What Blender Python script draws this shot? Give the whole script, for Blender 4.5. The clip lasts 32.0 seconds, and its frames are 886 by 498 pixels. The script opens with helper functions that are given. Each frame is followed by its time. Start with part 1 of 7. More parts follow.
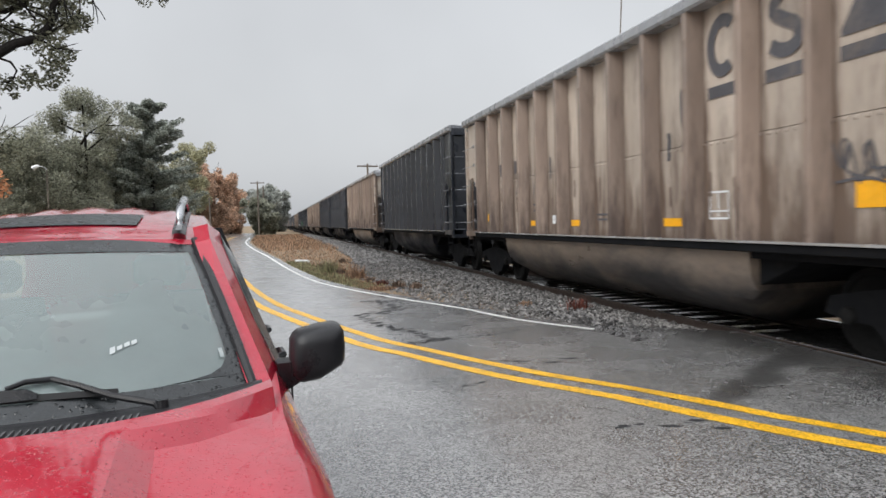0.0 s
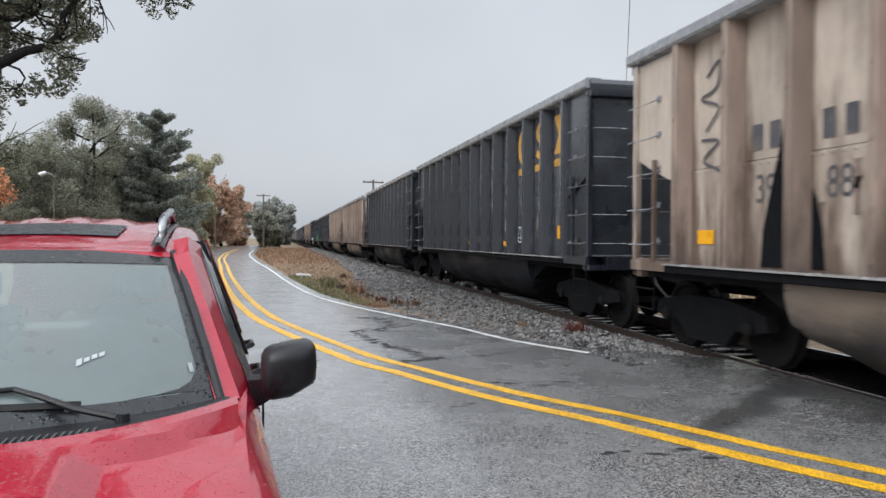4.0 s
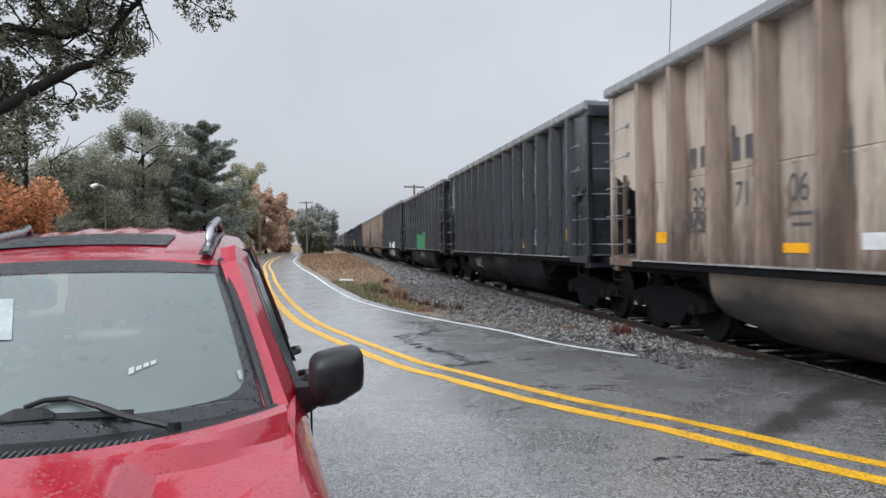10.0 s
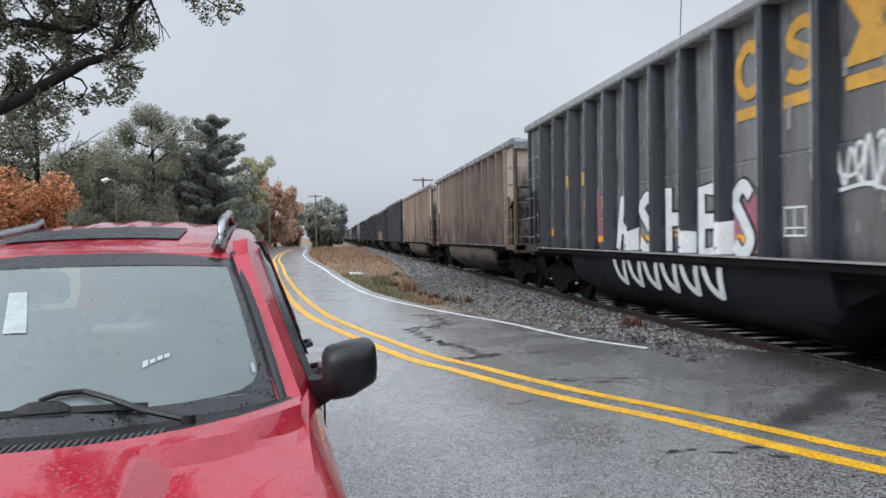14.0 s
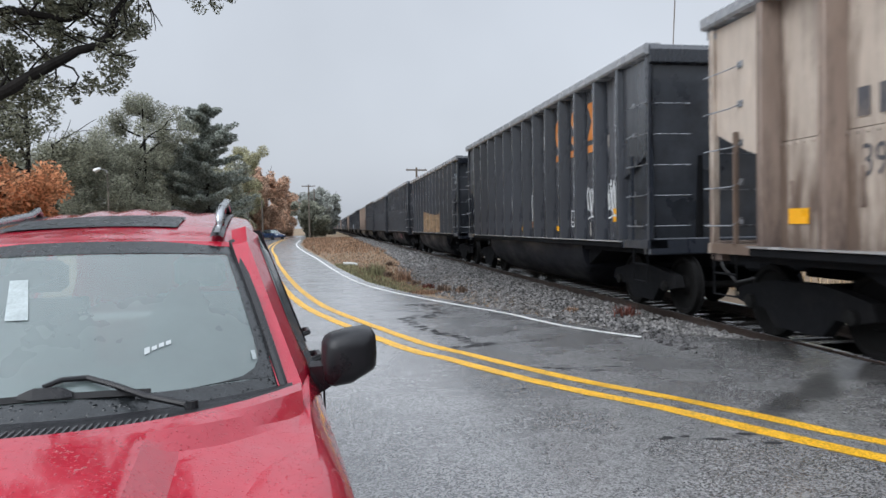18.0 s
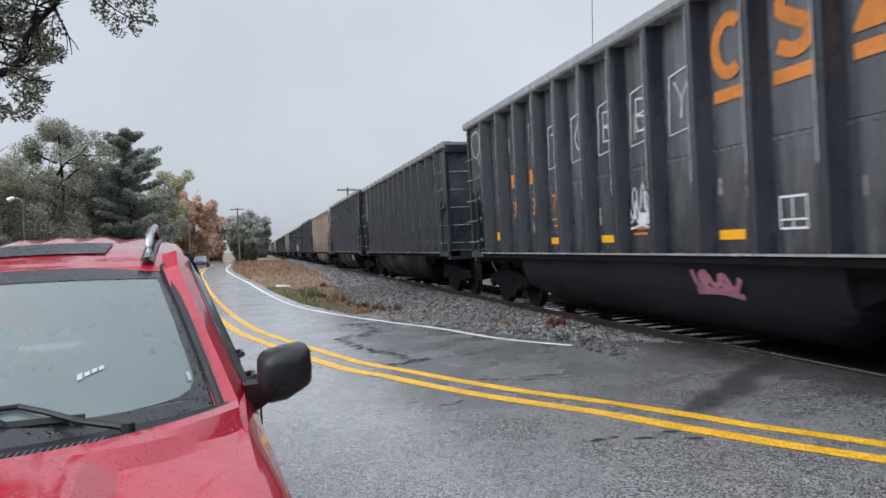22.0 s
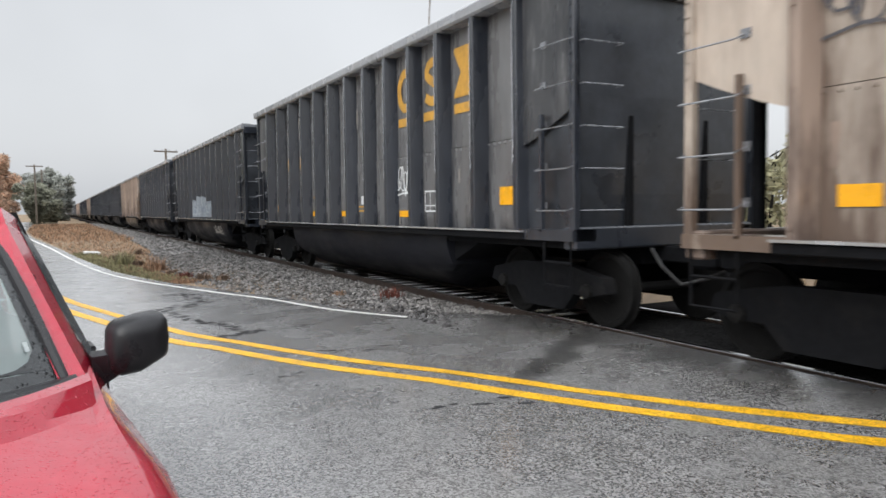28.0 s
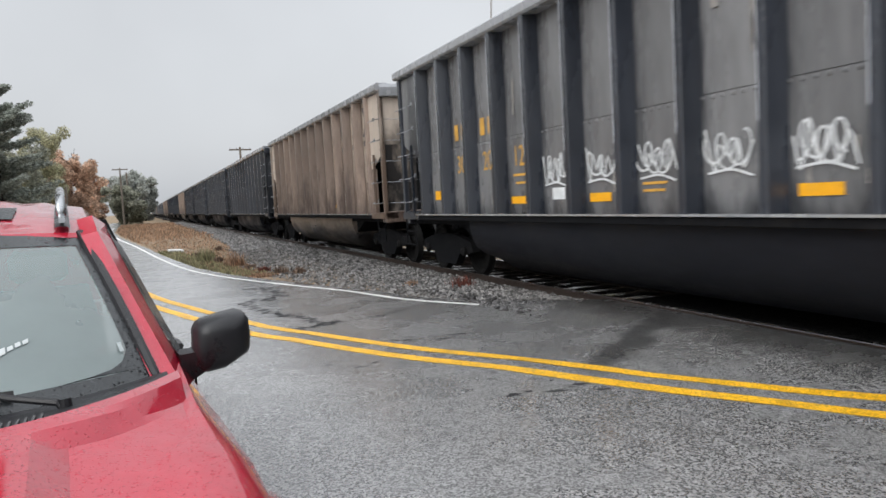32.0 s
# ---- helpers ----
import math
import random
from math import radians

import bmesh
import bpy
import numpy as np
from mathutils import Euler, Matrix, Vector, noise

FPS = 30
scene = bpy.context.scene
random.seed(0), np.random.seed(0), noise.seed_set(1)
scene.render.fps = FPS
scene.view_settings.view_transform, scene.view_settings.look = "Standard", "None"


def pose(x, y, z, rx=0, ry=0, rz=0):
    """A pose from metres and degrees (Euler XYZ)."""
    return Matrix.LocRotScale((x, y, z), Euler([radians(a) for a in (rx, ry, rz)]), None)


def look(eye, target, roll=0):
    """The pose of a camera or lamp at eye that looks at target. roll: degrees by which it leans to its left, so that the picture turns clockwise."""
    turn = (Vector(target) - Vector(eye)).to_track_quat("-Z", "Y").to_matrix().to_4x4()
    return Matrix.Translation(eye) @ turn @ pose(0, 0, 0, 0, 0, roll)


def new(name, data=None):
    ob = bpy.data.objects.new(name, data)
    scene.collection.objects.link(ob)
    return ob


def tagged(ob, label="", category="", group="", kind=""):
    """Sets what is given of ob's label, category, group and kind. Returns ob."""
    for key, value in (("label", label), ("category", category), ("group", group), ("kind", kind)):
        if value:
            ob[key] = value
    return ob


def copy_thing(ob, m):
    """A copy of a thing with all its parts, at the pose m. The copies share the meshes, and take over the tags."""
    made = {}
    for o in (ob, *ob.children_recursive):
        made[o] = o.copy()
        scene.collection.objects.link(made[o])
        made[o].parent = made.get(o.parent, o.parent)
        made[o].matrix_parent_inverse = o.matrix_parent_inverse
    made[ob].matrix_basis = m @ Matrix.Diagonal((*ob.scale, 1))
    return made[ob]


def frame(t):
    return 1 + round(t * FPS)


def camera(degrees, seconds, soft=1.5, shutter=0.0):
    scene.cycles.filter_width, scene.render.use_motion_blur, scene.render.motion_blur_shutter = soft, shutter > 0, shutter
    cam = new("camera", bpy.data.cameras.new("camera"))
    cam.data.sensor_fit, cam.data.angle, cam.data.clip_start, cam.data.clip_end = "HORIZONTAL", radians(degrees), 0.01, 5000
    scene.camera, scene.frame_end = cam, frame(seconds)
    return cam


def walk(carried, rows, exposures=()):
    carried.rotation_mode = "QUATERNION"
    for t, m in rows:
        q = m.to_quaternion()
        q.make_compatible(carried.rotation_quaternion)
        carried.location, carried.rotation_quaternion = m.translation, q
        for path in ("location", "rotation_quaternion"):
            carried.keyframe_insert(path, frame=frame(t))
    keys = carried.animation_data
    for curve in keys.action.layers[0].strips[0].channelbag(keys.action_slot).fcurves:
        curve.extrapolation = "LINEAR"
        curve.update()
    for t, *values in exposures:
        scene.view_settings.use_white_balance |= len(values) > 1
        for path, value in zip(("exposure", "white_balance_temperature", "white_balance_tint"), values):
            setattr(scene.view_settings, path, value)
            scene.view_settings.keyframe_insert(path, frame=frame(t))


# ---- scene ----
cam = camera(63.53, 32.0, shutter=0.2)
EXPOSURES = [(0, 0.12, 6500, 10), (2, 0.12, 6300, 10), (8, 0.1, 6220, 10), (12, 0.1, 6100, 10), (20, 0.1, 6060, 10), (24, 0.12, 6050, 10), (25.5, 0.14, 6200, 10), (27.5, 0.24, 6450, 10), (28.5, 0.36, 6500, 10), (30.5, 0.36, 6500, 10), (32, 0.2, 6450, 10)]
PATH = [
    (0, (-0.087, -0.02, 1.591), (0.366, 1.926, 1.512), -1.5),
    (0.5, (-0.031, -0.041, 1.608), (0.365, 1.918, 1.547), -0.9),
    (1, (0.017, -0.065, 1.612), (0.37, 1.904, 1.573), -0.7),
    (1.5, (0.045, -0.055, 1.61), (0.396, 1.913, 1.576), -0.3),
    (2, (0.043, -0.031, 1.599), (0.402, 1.937, 1.563), -0.2),
    (2.5, (0.036, -0.025, 1.6), (0.41, 1.939, 1.559), -0.1),
    (3, (0.035, -0.032, 1.6), (0.438, 1.927, 1.559), 0.0),
    (3.5, (0.033, -0.036, 1.602), (0.465, 1.917, 1.567), 0.2),
    (4, (0.02, -0.029, 1.601), (0.462, 1.921, 1.572), 0.2),
    (4.5, (0.014, -0.03, 1.599), (0.442, 1.924, 1.573), 0.3),
    (6.5, (0.012, -0.01, 1.6), (0.425, 1.947, 1.575), 0.2),
    (7, (0.003, -0.004, 1.601), (0.401, 1.956, 1.578), -0.1),
    (7.5, (0.007, -0.004, 1.599), (0.378, 1.961, 1.577), -0.4),
    (8, (0.007, 0.001, 1.599), (0.359, 1.97, 1.58), -0.6),
    (8.5, (0.008, 0.001, 1.602), (0.348, 1.972, 1.583), -0.7),
    (9, (0.012, 0.004, 1.6), (0.348, 1.976, 1.581), -0.8),
    (9.5, (0.016, 0.011, 1.597), (0.348, 1.983, 1.578), -0.8),
    (10, (0.011, 0.009, 1.602), (0.339, 1.981, 1.584), -0.8),
    (10.5, (0.008, 0.013, 1.599), (0.328, 1.987, 1.585), -0.7),
    (11, (0.007, 0.007, 1.602), (0.321, 1.982, 1.586), -0.7),
    (11.5, (0.006, -0.003, 1.603), (0.319, 1.972, 1.584), -0.8),
    (12, (0.004, 0.009, 1.599), (0.315, 1.985, 1.579), -0.8),
    (12.5, (-0.003, 0.006, 1.601), (0.303, 1.982, 1.577), -0.8),
    (13, (0.001, 0.0, 1.602), (0.305, 1.977, 1.573), -0.8),
    (13.5, (0.004, 0.007, 1.599), (0.309, 1.984, 1.567), -1.0),
    (14, (-0.001, 0.026, 1.599), (0.302, 2.003, 1.562), -1.0),
    (14.5, (0.007, 0.029, 1.596), (0.308, 2.006, 1.552), -1.1),
    (16.5, (0.019, 0.017, 1.596), (0.387, 1.982, 1.537), -1.2),
    (17, (0.015, 0.007, 1.593), (0.359, 1.977, 1.532), -1.1),
    (17.5, (-0.009, 0.01, 1.592), (0.313, 1.983, 1.529), -1.0),
    (18, (-0.025, 0.005, 1.592), (0.296, 1.978, 1.527), -1.0),
    (18.5, (-0.038, -0.014, 1.591), (0.305, 1.955, 1.525), -1.1),
    (19, (-0.06, -0.036, 1.591), (0.315, 1.928, 1.526), -0.9),
    (19.5, (-0.08, -0.018, 1.585), (0.325, 1.939, 1.519), -0.8),
    (20, (-0.085, -0.02, 1.585), (0.338, 1.933, 1.521), -0.8),
    (20.5, (-0.089, -0.012, 1.582), (0.349, 1.939, 1.523), -0.9),
    (21, (-0.1, -0.035, 1.587), (0.354, 1.913, 1.541), -1.3),
    (21.5, (-0.069, -0.073, 1.583), (0.403, 1.87, 1.556), -2.0),
    (22, (-0.029, -0.114, 1.581), (0.474, 1.821, 1.56), -3.0),
    (22.5, (-0.121, -0.082, 1.575), (0.458, 1.832, 1.541), -3.5),
    (23, (-0.208, -0.063, 1.57), (0.481, 1.814, 1.526), -3.4),
    (23.5, (-0.176, -0.09, 1.59), (0.592, 1.757, 1.559), -3.0),
    (24, (-0.068, -0.104, 1.58), (0.751, 1.721, 1.565), -2.4),
    (24.5, (-0.051, -0.106, 1.591), (0.786, 1.71, 1.578), -2.2),
    (25, (-0.071, -0.12, 1.591), (0.757, 1.7, 1.578), -2.4),
    (25.5, (0.014, -0.151, 1.602), (0.814, 1.682, 1.584), -2.4),
    (27.5, (-0.136, -0.073, 1.578), (0.687, 1.747, 1.484), -0.4),
    (28, (-0.188, -0.057, 1.577), (0.759, 1.701, 1.463), -0.8),
    (28.5, (-0.19, -0.085, 1.573), (0.868, 1.609, 1.451), -1.1),
    (29, (-0.179, -0.101, 1.576), (0.894, 1.583, 1.453), -0.9),
    (29.5, (-0.187, -0.1, 1.579), (0.828, 1.619, 1.454), -0.7),
    (30, (-0.165, -0.093, 1.579), (0.788, 1.66, 1.447), -1.2),
    (30.5, (-0.168, -0.076, 1.578), (0.714, 1.714, 1.451), -1.4),
    (31, (-0.138, -0.078, 1.589), (0.655, 1.754, 1.466), -2.0),
    (31.5, (-0.124, -0.094, 1.598), (0.616, 1.759, 1.469), -2.8),
    (32, (-0.188, -0.079, 1.6), (0.579, 1.762, 1.455), -3.2),
]
walk(cam, [(t, look(eye, target, roll)) for t, eye, target, roll in PATH], EXPOSURES)

from mathutils import geometry

# ---- world and light ----
world = bpy.data.worlds.new("overcast_sky")
scene.world = world
world.use_nodes = True
wn, wl = world.node_tree.nodes, world.node_tree.links
wn.clear()
sky = wn.new("ShaderNodeTexSky")
sky.sky_type = 'NISHITA'
sky.sun_disc = False
sky.sun_elevation, sky.sun_rotation = radians(42), radians(237)
sky.dust_density, sky.air_density = 4.0, 1.5
hue = wn.new("ShaderNodeHueSaturation")
hue.inputs["Saturation"].default_value = 0.15
skybg = wn.new("ShaderNodeBackground")
skybg.inputs["Strength"].default_value = 0.05
# overcast cloud: even near the horizon, about three times as bright overhead
where = wn.new("ShaderNodeTexCoord")
axes = wn.new("ShaderNodeSeparateXYZ")
lift = wn.new("ShaderNodeMapRange")
lift.interpolation_type = 'SMOOTHSTEP'
lift.inputs["From Min"].default_value, lift.inputs["From Max"].default_value = 0.28, 0.95
lift.inputs["To Min"].default_value, lift.inputs["To Max"].default_value = 0.70, 2.5
cloud = wn.new("ShaderNodeBackground")
cloud.inputs["Color"].default_value = (0.605, 0.63, 0.665, 1)
addw = wn.new("ShaderNodeAddShader")
outw = wn.new("ShaderNodeOutputWorld")
wl.new(sky.outputs[0], hue.inputs["Color"])
wl.new(hue.outputs[0], skybg.inputs["Color"])
wl.new(where.outputs["Generated"], axes.inputs[0])
wl.new(axes.outputs["Z"], lift.inputs["Value"])
clouds = wn.new("ShaderNodeTexNoise")
clouds.inputs["Scale"].default_value, clouds.inputs["Detail"].default_value = 2.6, 4
wl.new(where.outputs["Generated"], clouds.inputs["Vector"])
vary = wn.new("ShaderNodeMapRange")
vary.inputs["From Min"].default_value, vary.inputs["From Max"].default_value = 0.3, 0.7
vary.inputs["To Min"].default_value, vary.inputs["To Max"].default_value = 0.92, 1.08
wl.new(clouds.outputs[0], vary.inputs["Value"])
thick = wn.new("ShaderNodeMath")
thick.operation = 'MULTIPLY'
wl.new(lift.outputs[0], thick.inputs[0])
wl.new(vary.outputs[0], thick.inputs[1])
wl.new(thick.outputs[0], cloud.inputs["Strength"])
wl.new(skybg.outputs[0], addw.inputs[0])
wl.new(cloud.outputs[0], addw.inputs[1])
wl.new(addw.outputs[0], outw.inputs["Surface"])
sun_data = bpy.data.lights.new("sun", 'SUN')
sun_data.energy, sun_data.angle, sun_data.color = 1.45, radians(50), (1.0, 0.985, 0.96)
sun = new("sun", sun_data)
sun.matrix_world = look((-70, -45, 75), (0, 0, 0))


# ---- materials ----
def mat(name, color, rough=0.6, metal=0.0, var=0.15, scale=6.0, bump=0.0, bscale=40.0, spec=0.5,
        stain=None, stain_scale=1.2, stain_amt=0.5, coat=0.0, per_object=0.0, per_island=0.0, wet=0.0, stretch=(1, 1, 1), trans=0.0, speck=0.0):
    """A node material: base colour with fine and broad variation, stains, bump and gloss changes."""
    m = bpy.data.materials.new(name)
    m.use_nodes = True
    n, l = m.node_tree.nodes, m.node_tree.links
    b = n["Principled BSDF"]
    b.inputs["Metallic"].default_value = metal
    b.inputs["Specular IOR Level"].default_value = spec
    b.inputs["Coat Weight"].default_value = coat
    b.inputs["Coat Roughness"].default_value = 0.04
    b.inputs["Transmission Weight"].default_value = trans
    tc = n.new("ShaderNodeTexCoord")
    mp = n.new("ShaderNodeMapping")
    mp.inputs["Scale"].default_value = stretch
    l.new(tc.outputs["Object"], mp.inputs["Vector"])

    def noise_tex(sc, detail=5.0, rgh=0.6):
        t = n.new("ShaderNodeTexNoise")
        t.inputs["Scale"].default_value, t.inputs["Detail"].default_value, t.inputs["Roughness"].default_value = sc, detail, rgh
        l.new(mp.outputs[0], t.inputs["Vector"])
        return t

    def mult(sock, fac_sock, lo, hi):
        r = n.new("ShaderNodeMapRange")
        r.inputs["From Min"].default_value, r.inputs["From Max"].default_value = 0.25, 0.75
        r.inputs["To Min"].default_value, r.inputs["To Max"].default_value = lo, hi
        l.new(fac_sock, r.inputs["Value"])
        x = n.new("ShaderNodeMix")
        x.data_type, x.blend_type = 'RGBA', 'MULTIPLY'
        x.inputs[0].default_value = 1.0
        l.new(sock, x.inputs[6])
        l.new(r.outputs[0], x.inputs[7])
        return x.outputs[2]

    rgb = n.new("ShaderNodeRGB")
    rgb.outputs[0].default_value = (*color, 1)
    col = rgb.outputs[0]
    fine, broad = noise_tex(scale * 6), noise_tex(scale)
    col = mult(col, fine.outputs[0], 1 - var, 1 + var * 0.6)
    col = mult(col, broad.outputs[0], 1 - var * 1.2, 1 + var * 0.8)
    if speck:
        v = n.new("ShaderNodeTexVoronoi")
        v.inputs["Scale"].default_value = 80
        l.new(mp.outputs[0], v.inputs["Vector"])
        col = mult(col, v.outputs["Color"], 1 - speck, 1 + speck * 1.2)
    if per_object or per_island:
        o = n.new("ShaderNodeObjectInfo") if per_object else n.new("ShaderNodeNewGeometry")
        s = o.outputs["Random"] if per_object else o.outputs["Random Per Island"]
        a = per_object or per_island
        col = mult(col, s, 1 - a, 1 + a)
    if stain:
        st = noise_tex(stain_scale, 8, 0.7)
        r = n.new("ShaderNodeMapRange")
        r.inputs["From Min"].default_value, r.inputs["From Max"].default_value = 0.52, 0.72
        r.inputs["To Max"].default_value = stain_amt
        l.new(st.outputs[0], r.inputs["Value"])
        x = n.new("ShaderNodeMix")
        x.data_type = 'RGBA'
        l.new(r.outputs[0], x.inputs[0])
        l.new(col, x.inputs[6])
        x.inputs[7].default_value = (*stain, 1)
        col = x.outputs[2]
    l.new(col, b.inputs["Base Color"])
    rr = n.new("ShaderNodeMapRange")
    rr.inputs["From Min"].default_value, rr.inputs["From Max"].default_value = 0.35, 0.65
    rr.inputs["To Min"].default_value, rr.inputs["To Max"].default_value = max(rough - 0.12 - wet, 0.03), min(rough + 0.12, 1)
    l.new(broad.outputs[0], rr.inputs["Value"])
    l.new(rr.outputs[0], b.inputs["Roughness"])
    if bump:
        bp = n.new("ShaderNodeBump")
        bp.inputs["Strength"].default_value, bp.inputs["Distance"].default_value = bump, 0.01
        bt = noise_tex(bscale, 3)
        l.new(bt.outputs[0], bp.inputs["Height"])
        l.new(bp.outputs[0], b.inputs["Normal"])
        l.new(bp.outputs[0], b.inputs["Coat Normal"])
    return m


M_ASPHALT = mat("wet_asphalt", (0.205, 0.202, 0.200), 0.31, var=0.14, scale=0.9, bump=0.75, bscale=85, spec=0.5, stain=(0.11, 0.11, 0.113),
                stain_scale=0.35, stain_amt=0.12, wet=0.12, speck=0.65)
# near-black base stands in for the shade under the train
M_SHADE = mat("train_shaded_asphalt", (0.016, 0.016, 0.016), 0.95, spec=0.0, var=0.3, scale=2.5, bump=0.8, bscale=90, speck=0.6)
M_CRACK = mat("tar_and_cracks", (0.034, 0.034, 0.036), 0.7, spec=0.15, var=0.3, scale=3, bump=0.5, bscale=60)
M_YELLOW = mat("yellow_road_paint", (0.76, 0.41, 0.015), 0.42, var=0.18, scale=4, bump=0.5, bscale=90, stain=(0.26, 0.19, 0.08), stain_scale=7, stain_amt=0.55, speck=0.3)
M_WHITE = mat("white_road_paint", (0.72, 0.72, 0.70), 0.45, var=0.15, scale=4, bump=0.4, bscale=120, stain=(0.3, 0.3, 0.3), stain_scale=4, stain_amt=0.4)
M_GROUND = mat("dry_soil_and_grass", (0.23, 0.16, 0.095), 0.9, var=0.35, scale=0.8, bump=0.9, bscale=20, stain=(0.09, 0.10, 0.035), stain_scale=0.12, stain_amt=0.7)
# sooty stone, with the train's shade also put into the colour
M_SOIL = mat("sooty_shaded_ballast", (0.022, 0.021, 0.021), 0.95, spec=0.0, var=0.35, scale=2, bump=1.0, bscale=30)
M_STONE = mat("ballast_stone", (0.165, 0.158, 0.152), 0.55, var=0.25, scale=5, per_island=0.5)
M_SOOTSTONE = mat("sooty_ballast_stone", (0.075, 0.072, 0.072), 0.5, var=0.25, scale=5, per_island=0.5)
M_RUSTRAIL = mat("rusty_rail_steel", (0.05, 0.035, 0.028), 0.6, metal=0.2, var=0.3, scale=6, bump=0.3)
M_RAILTOP = mat("polished_rail_head", (0.45, 0.46, 0.48), 0.18, metal=1.0, var=0.1)
M_TIE = mat("wet_wooden_tie", (0.022, 0.02, 0.019), 0.6, spec=0.1, var=0.35, scale=3, bump=0.12, bscale=40, stretch=(0.4, 4, 4), coat=1.0)
M_STRAW = mat("pale_straw_blade", (0.60, 0.45, 0.27), 0.8, var=0.2, scale=1, per_island=0.35)
M_GRASS = mat("dry_grass_blade", (0.34, 0.215, 0.14), 0.8, var=0.2, scale=1, per_island=0.5)
M_GREEN = mat("green_grass_blade", (0.28, 0.265, 0.15), 0.7, var=0.2, scale=1, per_island=0.45)
M_BRUSH = mat("dark_brown_brush", (0.15, 0.10, 0.07), 0.85, var=0.25, scale=2, per_island=0.5)
M_WEED = mat("rust_red_weed", (0.13, 0.035, 0.022), 0.8, var=0.2, scale=2, per_island=0.4)
M_LITTER = mat("pale_litter", (0.62, 0.62, 0.6), 0.6, var=0.1)
# train
TAN = mat("weathered_tan_car_paint", (0.455, 0.388, 0.325), 0.5, var=0.16, scale=0.9, bump=0.15, bscale=12, stain=(0.085, 0.05, 0.036), stain_scale=0.8, stain_amt=0.7,
          per_object=0.14, wet=0.12, stretch=(1.5, 1.5, 0.45))
TANPOST = mat("rust_streaked_tan_post", (0.27, 0.205, 0.165), 0.5, var=0.2, scale=1.2, bump=0.2, bscale=14, stain=(0.07, 0.04, 0.03), stain_scale=0.9, stain_amt=0.6,
              per_object=0.15, wet=0.12, stretch=(1.5, 1.5, 0.4))
BLKLT = mat("faded_grey_car_paint", (0.165, 0.166, 0.170), 0.4, var=0.22, scale=0.8, bump=0.15, bscale=12, per_object=0.15, wet=0.12, stretch=(1.5, 1.5, 0.4))
BLK = mat("grimy_black_car_paint", (0.105, 0.108, 0.118), 0.38, var=0.22, scale=0.8, bump=0.15, bscale=12, stain=(0.06, 0.06, 0.066), stain_scale=0.5, stain_amt=0.8,
          per_object=0.18, wet=0.15, stretch=(1.5, 1.5, 0.4))
BLKPOST = mat("black_car_post_paint", (0.024, 0.028, 0.037), 0.36, var=0.2, scale=1.0, bump=0.15, bscale=12, per_object=0.15, wet=0.15, stretch=(1.5, 1.5, 0.4))
CHORD = mat("pale_top_chord_steel", (0.30, 0.31, 0.325), 0.32, metal=0.15, var=0.12, scale=2, stain=(0.16, 0.15, 0.14), stain_scale=2, stain_amt=0.5, wet=0.1)
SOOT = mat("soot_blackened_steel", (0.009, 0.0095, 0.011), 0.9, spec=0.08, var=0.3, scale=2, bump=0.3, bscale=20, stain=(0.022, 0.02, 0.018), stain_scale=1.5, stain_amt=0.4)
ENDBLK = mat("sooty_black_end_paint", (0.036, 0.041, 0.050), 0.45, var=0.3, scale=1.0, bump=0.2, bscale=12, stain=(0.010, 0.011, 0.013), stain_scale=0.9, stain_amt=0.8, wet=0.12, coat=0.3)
WHEELM = mat("brake_dust_wheel_steel", (0.011, 0.011, 0.011), 0.8, spec=0.1, var=0.25, scale=4)
RUNG = mat("wet_grab_iron_steel", (0.30, 0.31, 0.33), 0.3, metal=0.6, var=0.15)
SILL = mat("wet_side_sill_steel", (0.45, 0.46, 0.47), 0.2, metal=0.5, var=0.15, scale=3)
COAL = mat("wet_coal", (0.02, 0.02, 0.021), 0.4, var=0.4, scale=3, bump=1.0, bscale=15)
P_YEL = mat("faded_yellow_stencil", (0.62, 0.34, 0.06), 0.5, var=0.2, scale=2.5, stain=(0.08, 0.07, 0.06), stain_scale=2.2, stain_amt=0.65)
P_ORG = mat("orange_stencil", (0.62, 0.22, 0.045), 0.5, var=0.2, scale=2.5, stain=(0.08, 0.06, 0.05), stain_scale=2.2, stain_amt=0.55)
P_BLU = mat("dark_slate_stencil", (0.08, 0.08, 0.09), 0.5, var=0.2, scale=2.5, stain=(0.25, 0.2, 0.16), stain_scale=2.2, stain_amt=0.5)
P_REF = mat("yellow_reflector_tape", (0.85, 0.40, 0.01), 0.35, var=0.08, scale=4, stain=(0.3, 0.2, 0.08), stain_scale=5, stain_amt=0.3)
P_WHT = mat("white_spray_paint", (0.66, 0.68, 0.69), 0.6, var=0.15, scale=3)
P_GRN = mat("green_spray_paint", (0.06, 0.26, 0.12), 0.5, var=0.2, scale=3)
P_TEAL = mat("pale_teal_spray_paint", (0.33, 0.37, 0.41), 0.55, var=0.35, scale=3, stain=(0.08, 0.10, 0.16), stain_scale=2.5, stain_amt=0.8)
P_BLUE = mat("blue_spray_paint", (0.08, 0.17, 0.42), 0.5, var=0.2, scale=3)
P_CRM = mat("cream_spray_paint", (0.48, 0.43, 0.28), 0.5, var=0.25, scale=3, stain=(0.12, 0.11, 0.08), stain_scale=2.5, stain_amt=0.8)
P_PINK = mat("pink_spray_paint", (0.34, 0.13, 0.18), 0.5, var=0.25, scale=3, stain=(0.08, 0.05, 0.06), stain_scale=3, stain_amt=0.8)
P_PALE = mat("pale_cream_spray_paint", (0.55, 0.505, 0.44), 0.55, var=0.2, scale=3, stain=(0.3, 0.26, 0.2), stain_scale=2.5, stain_amt=0.5)
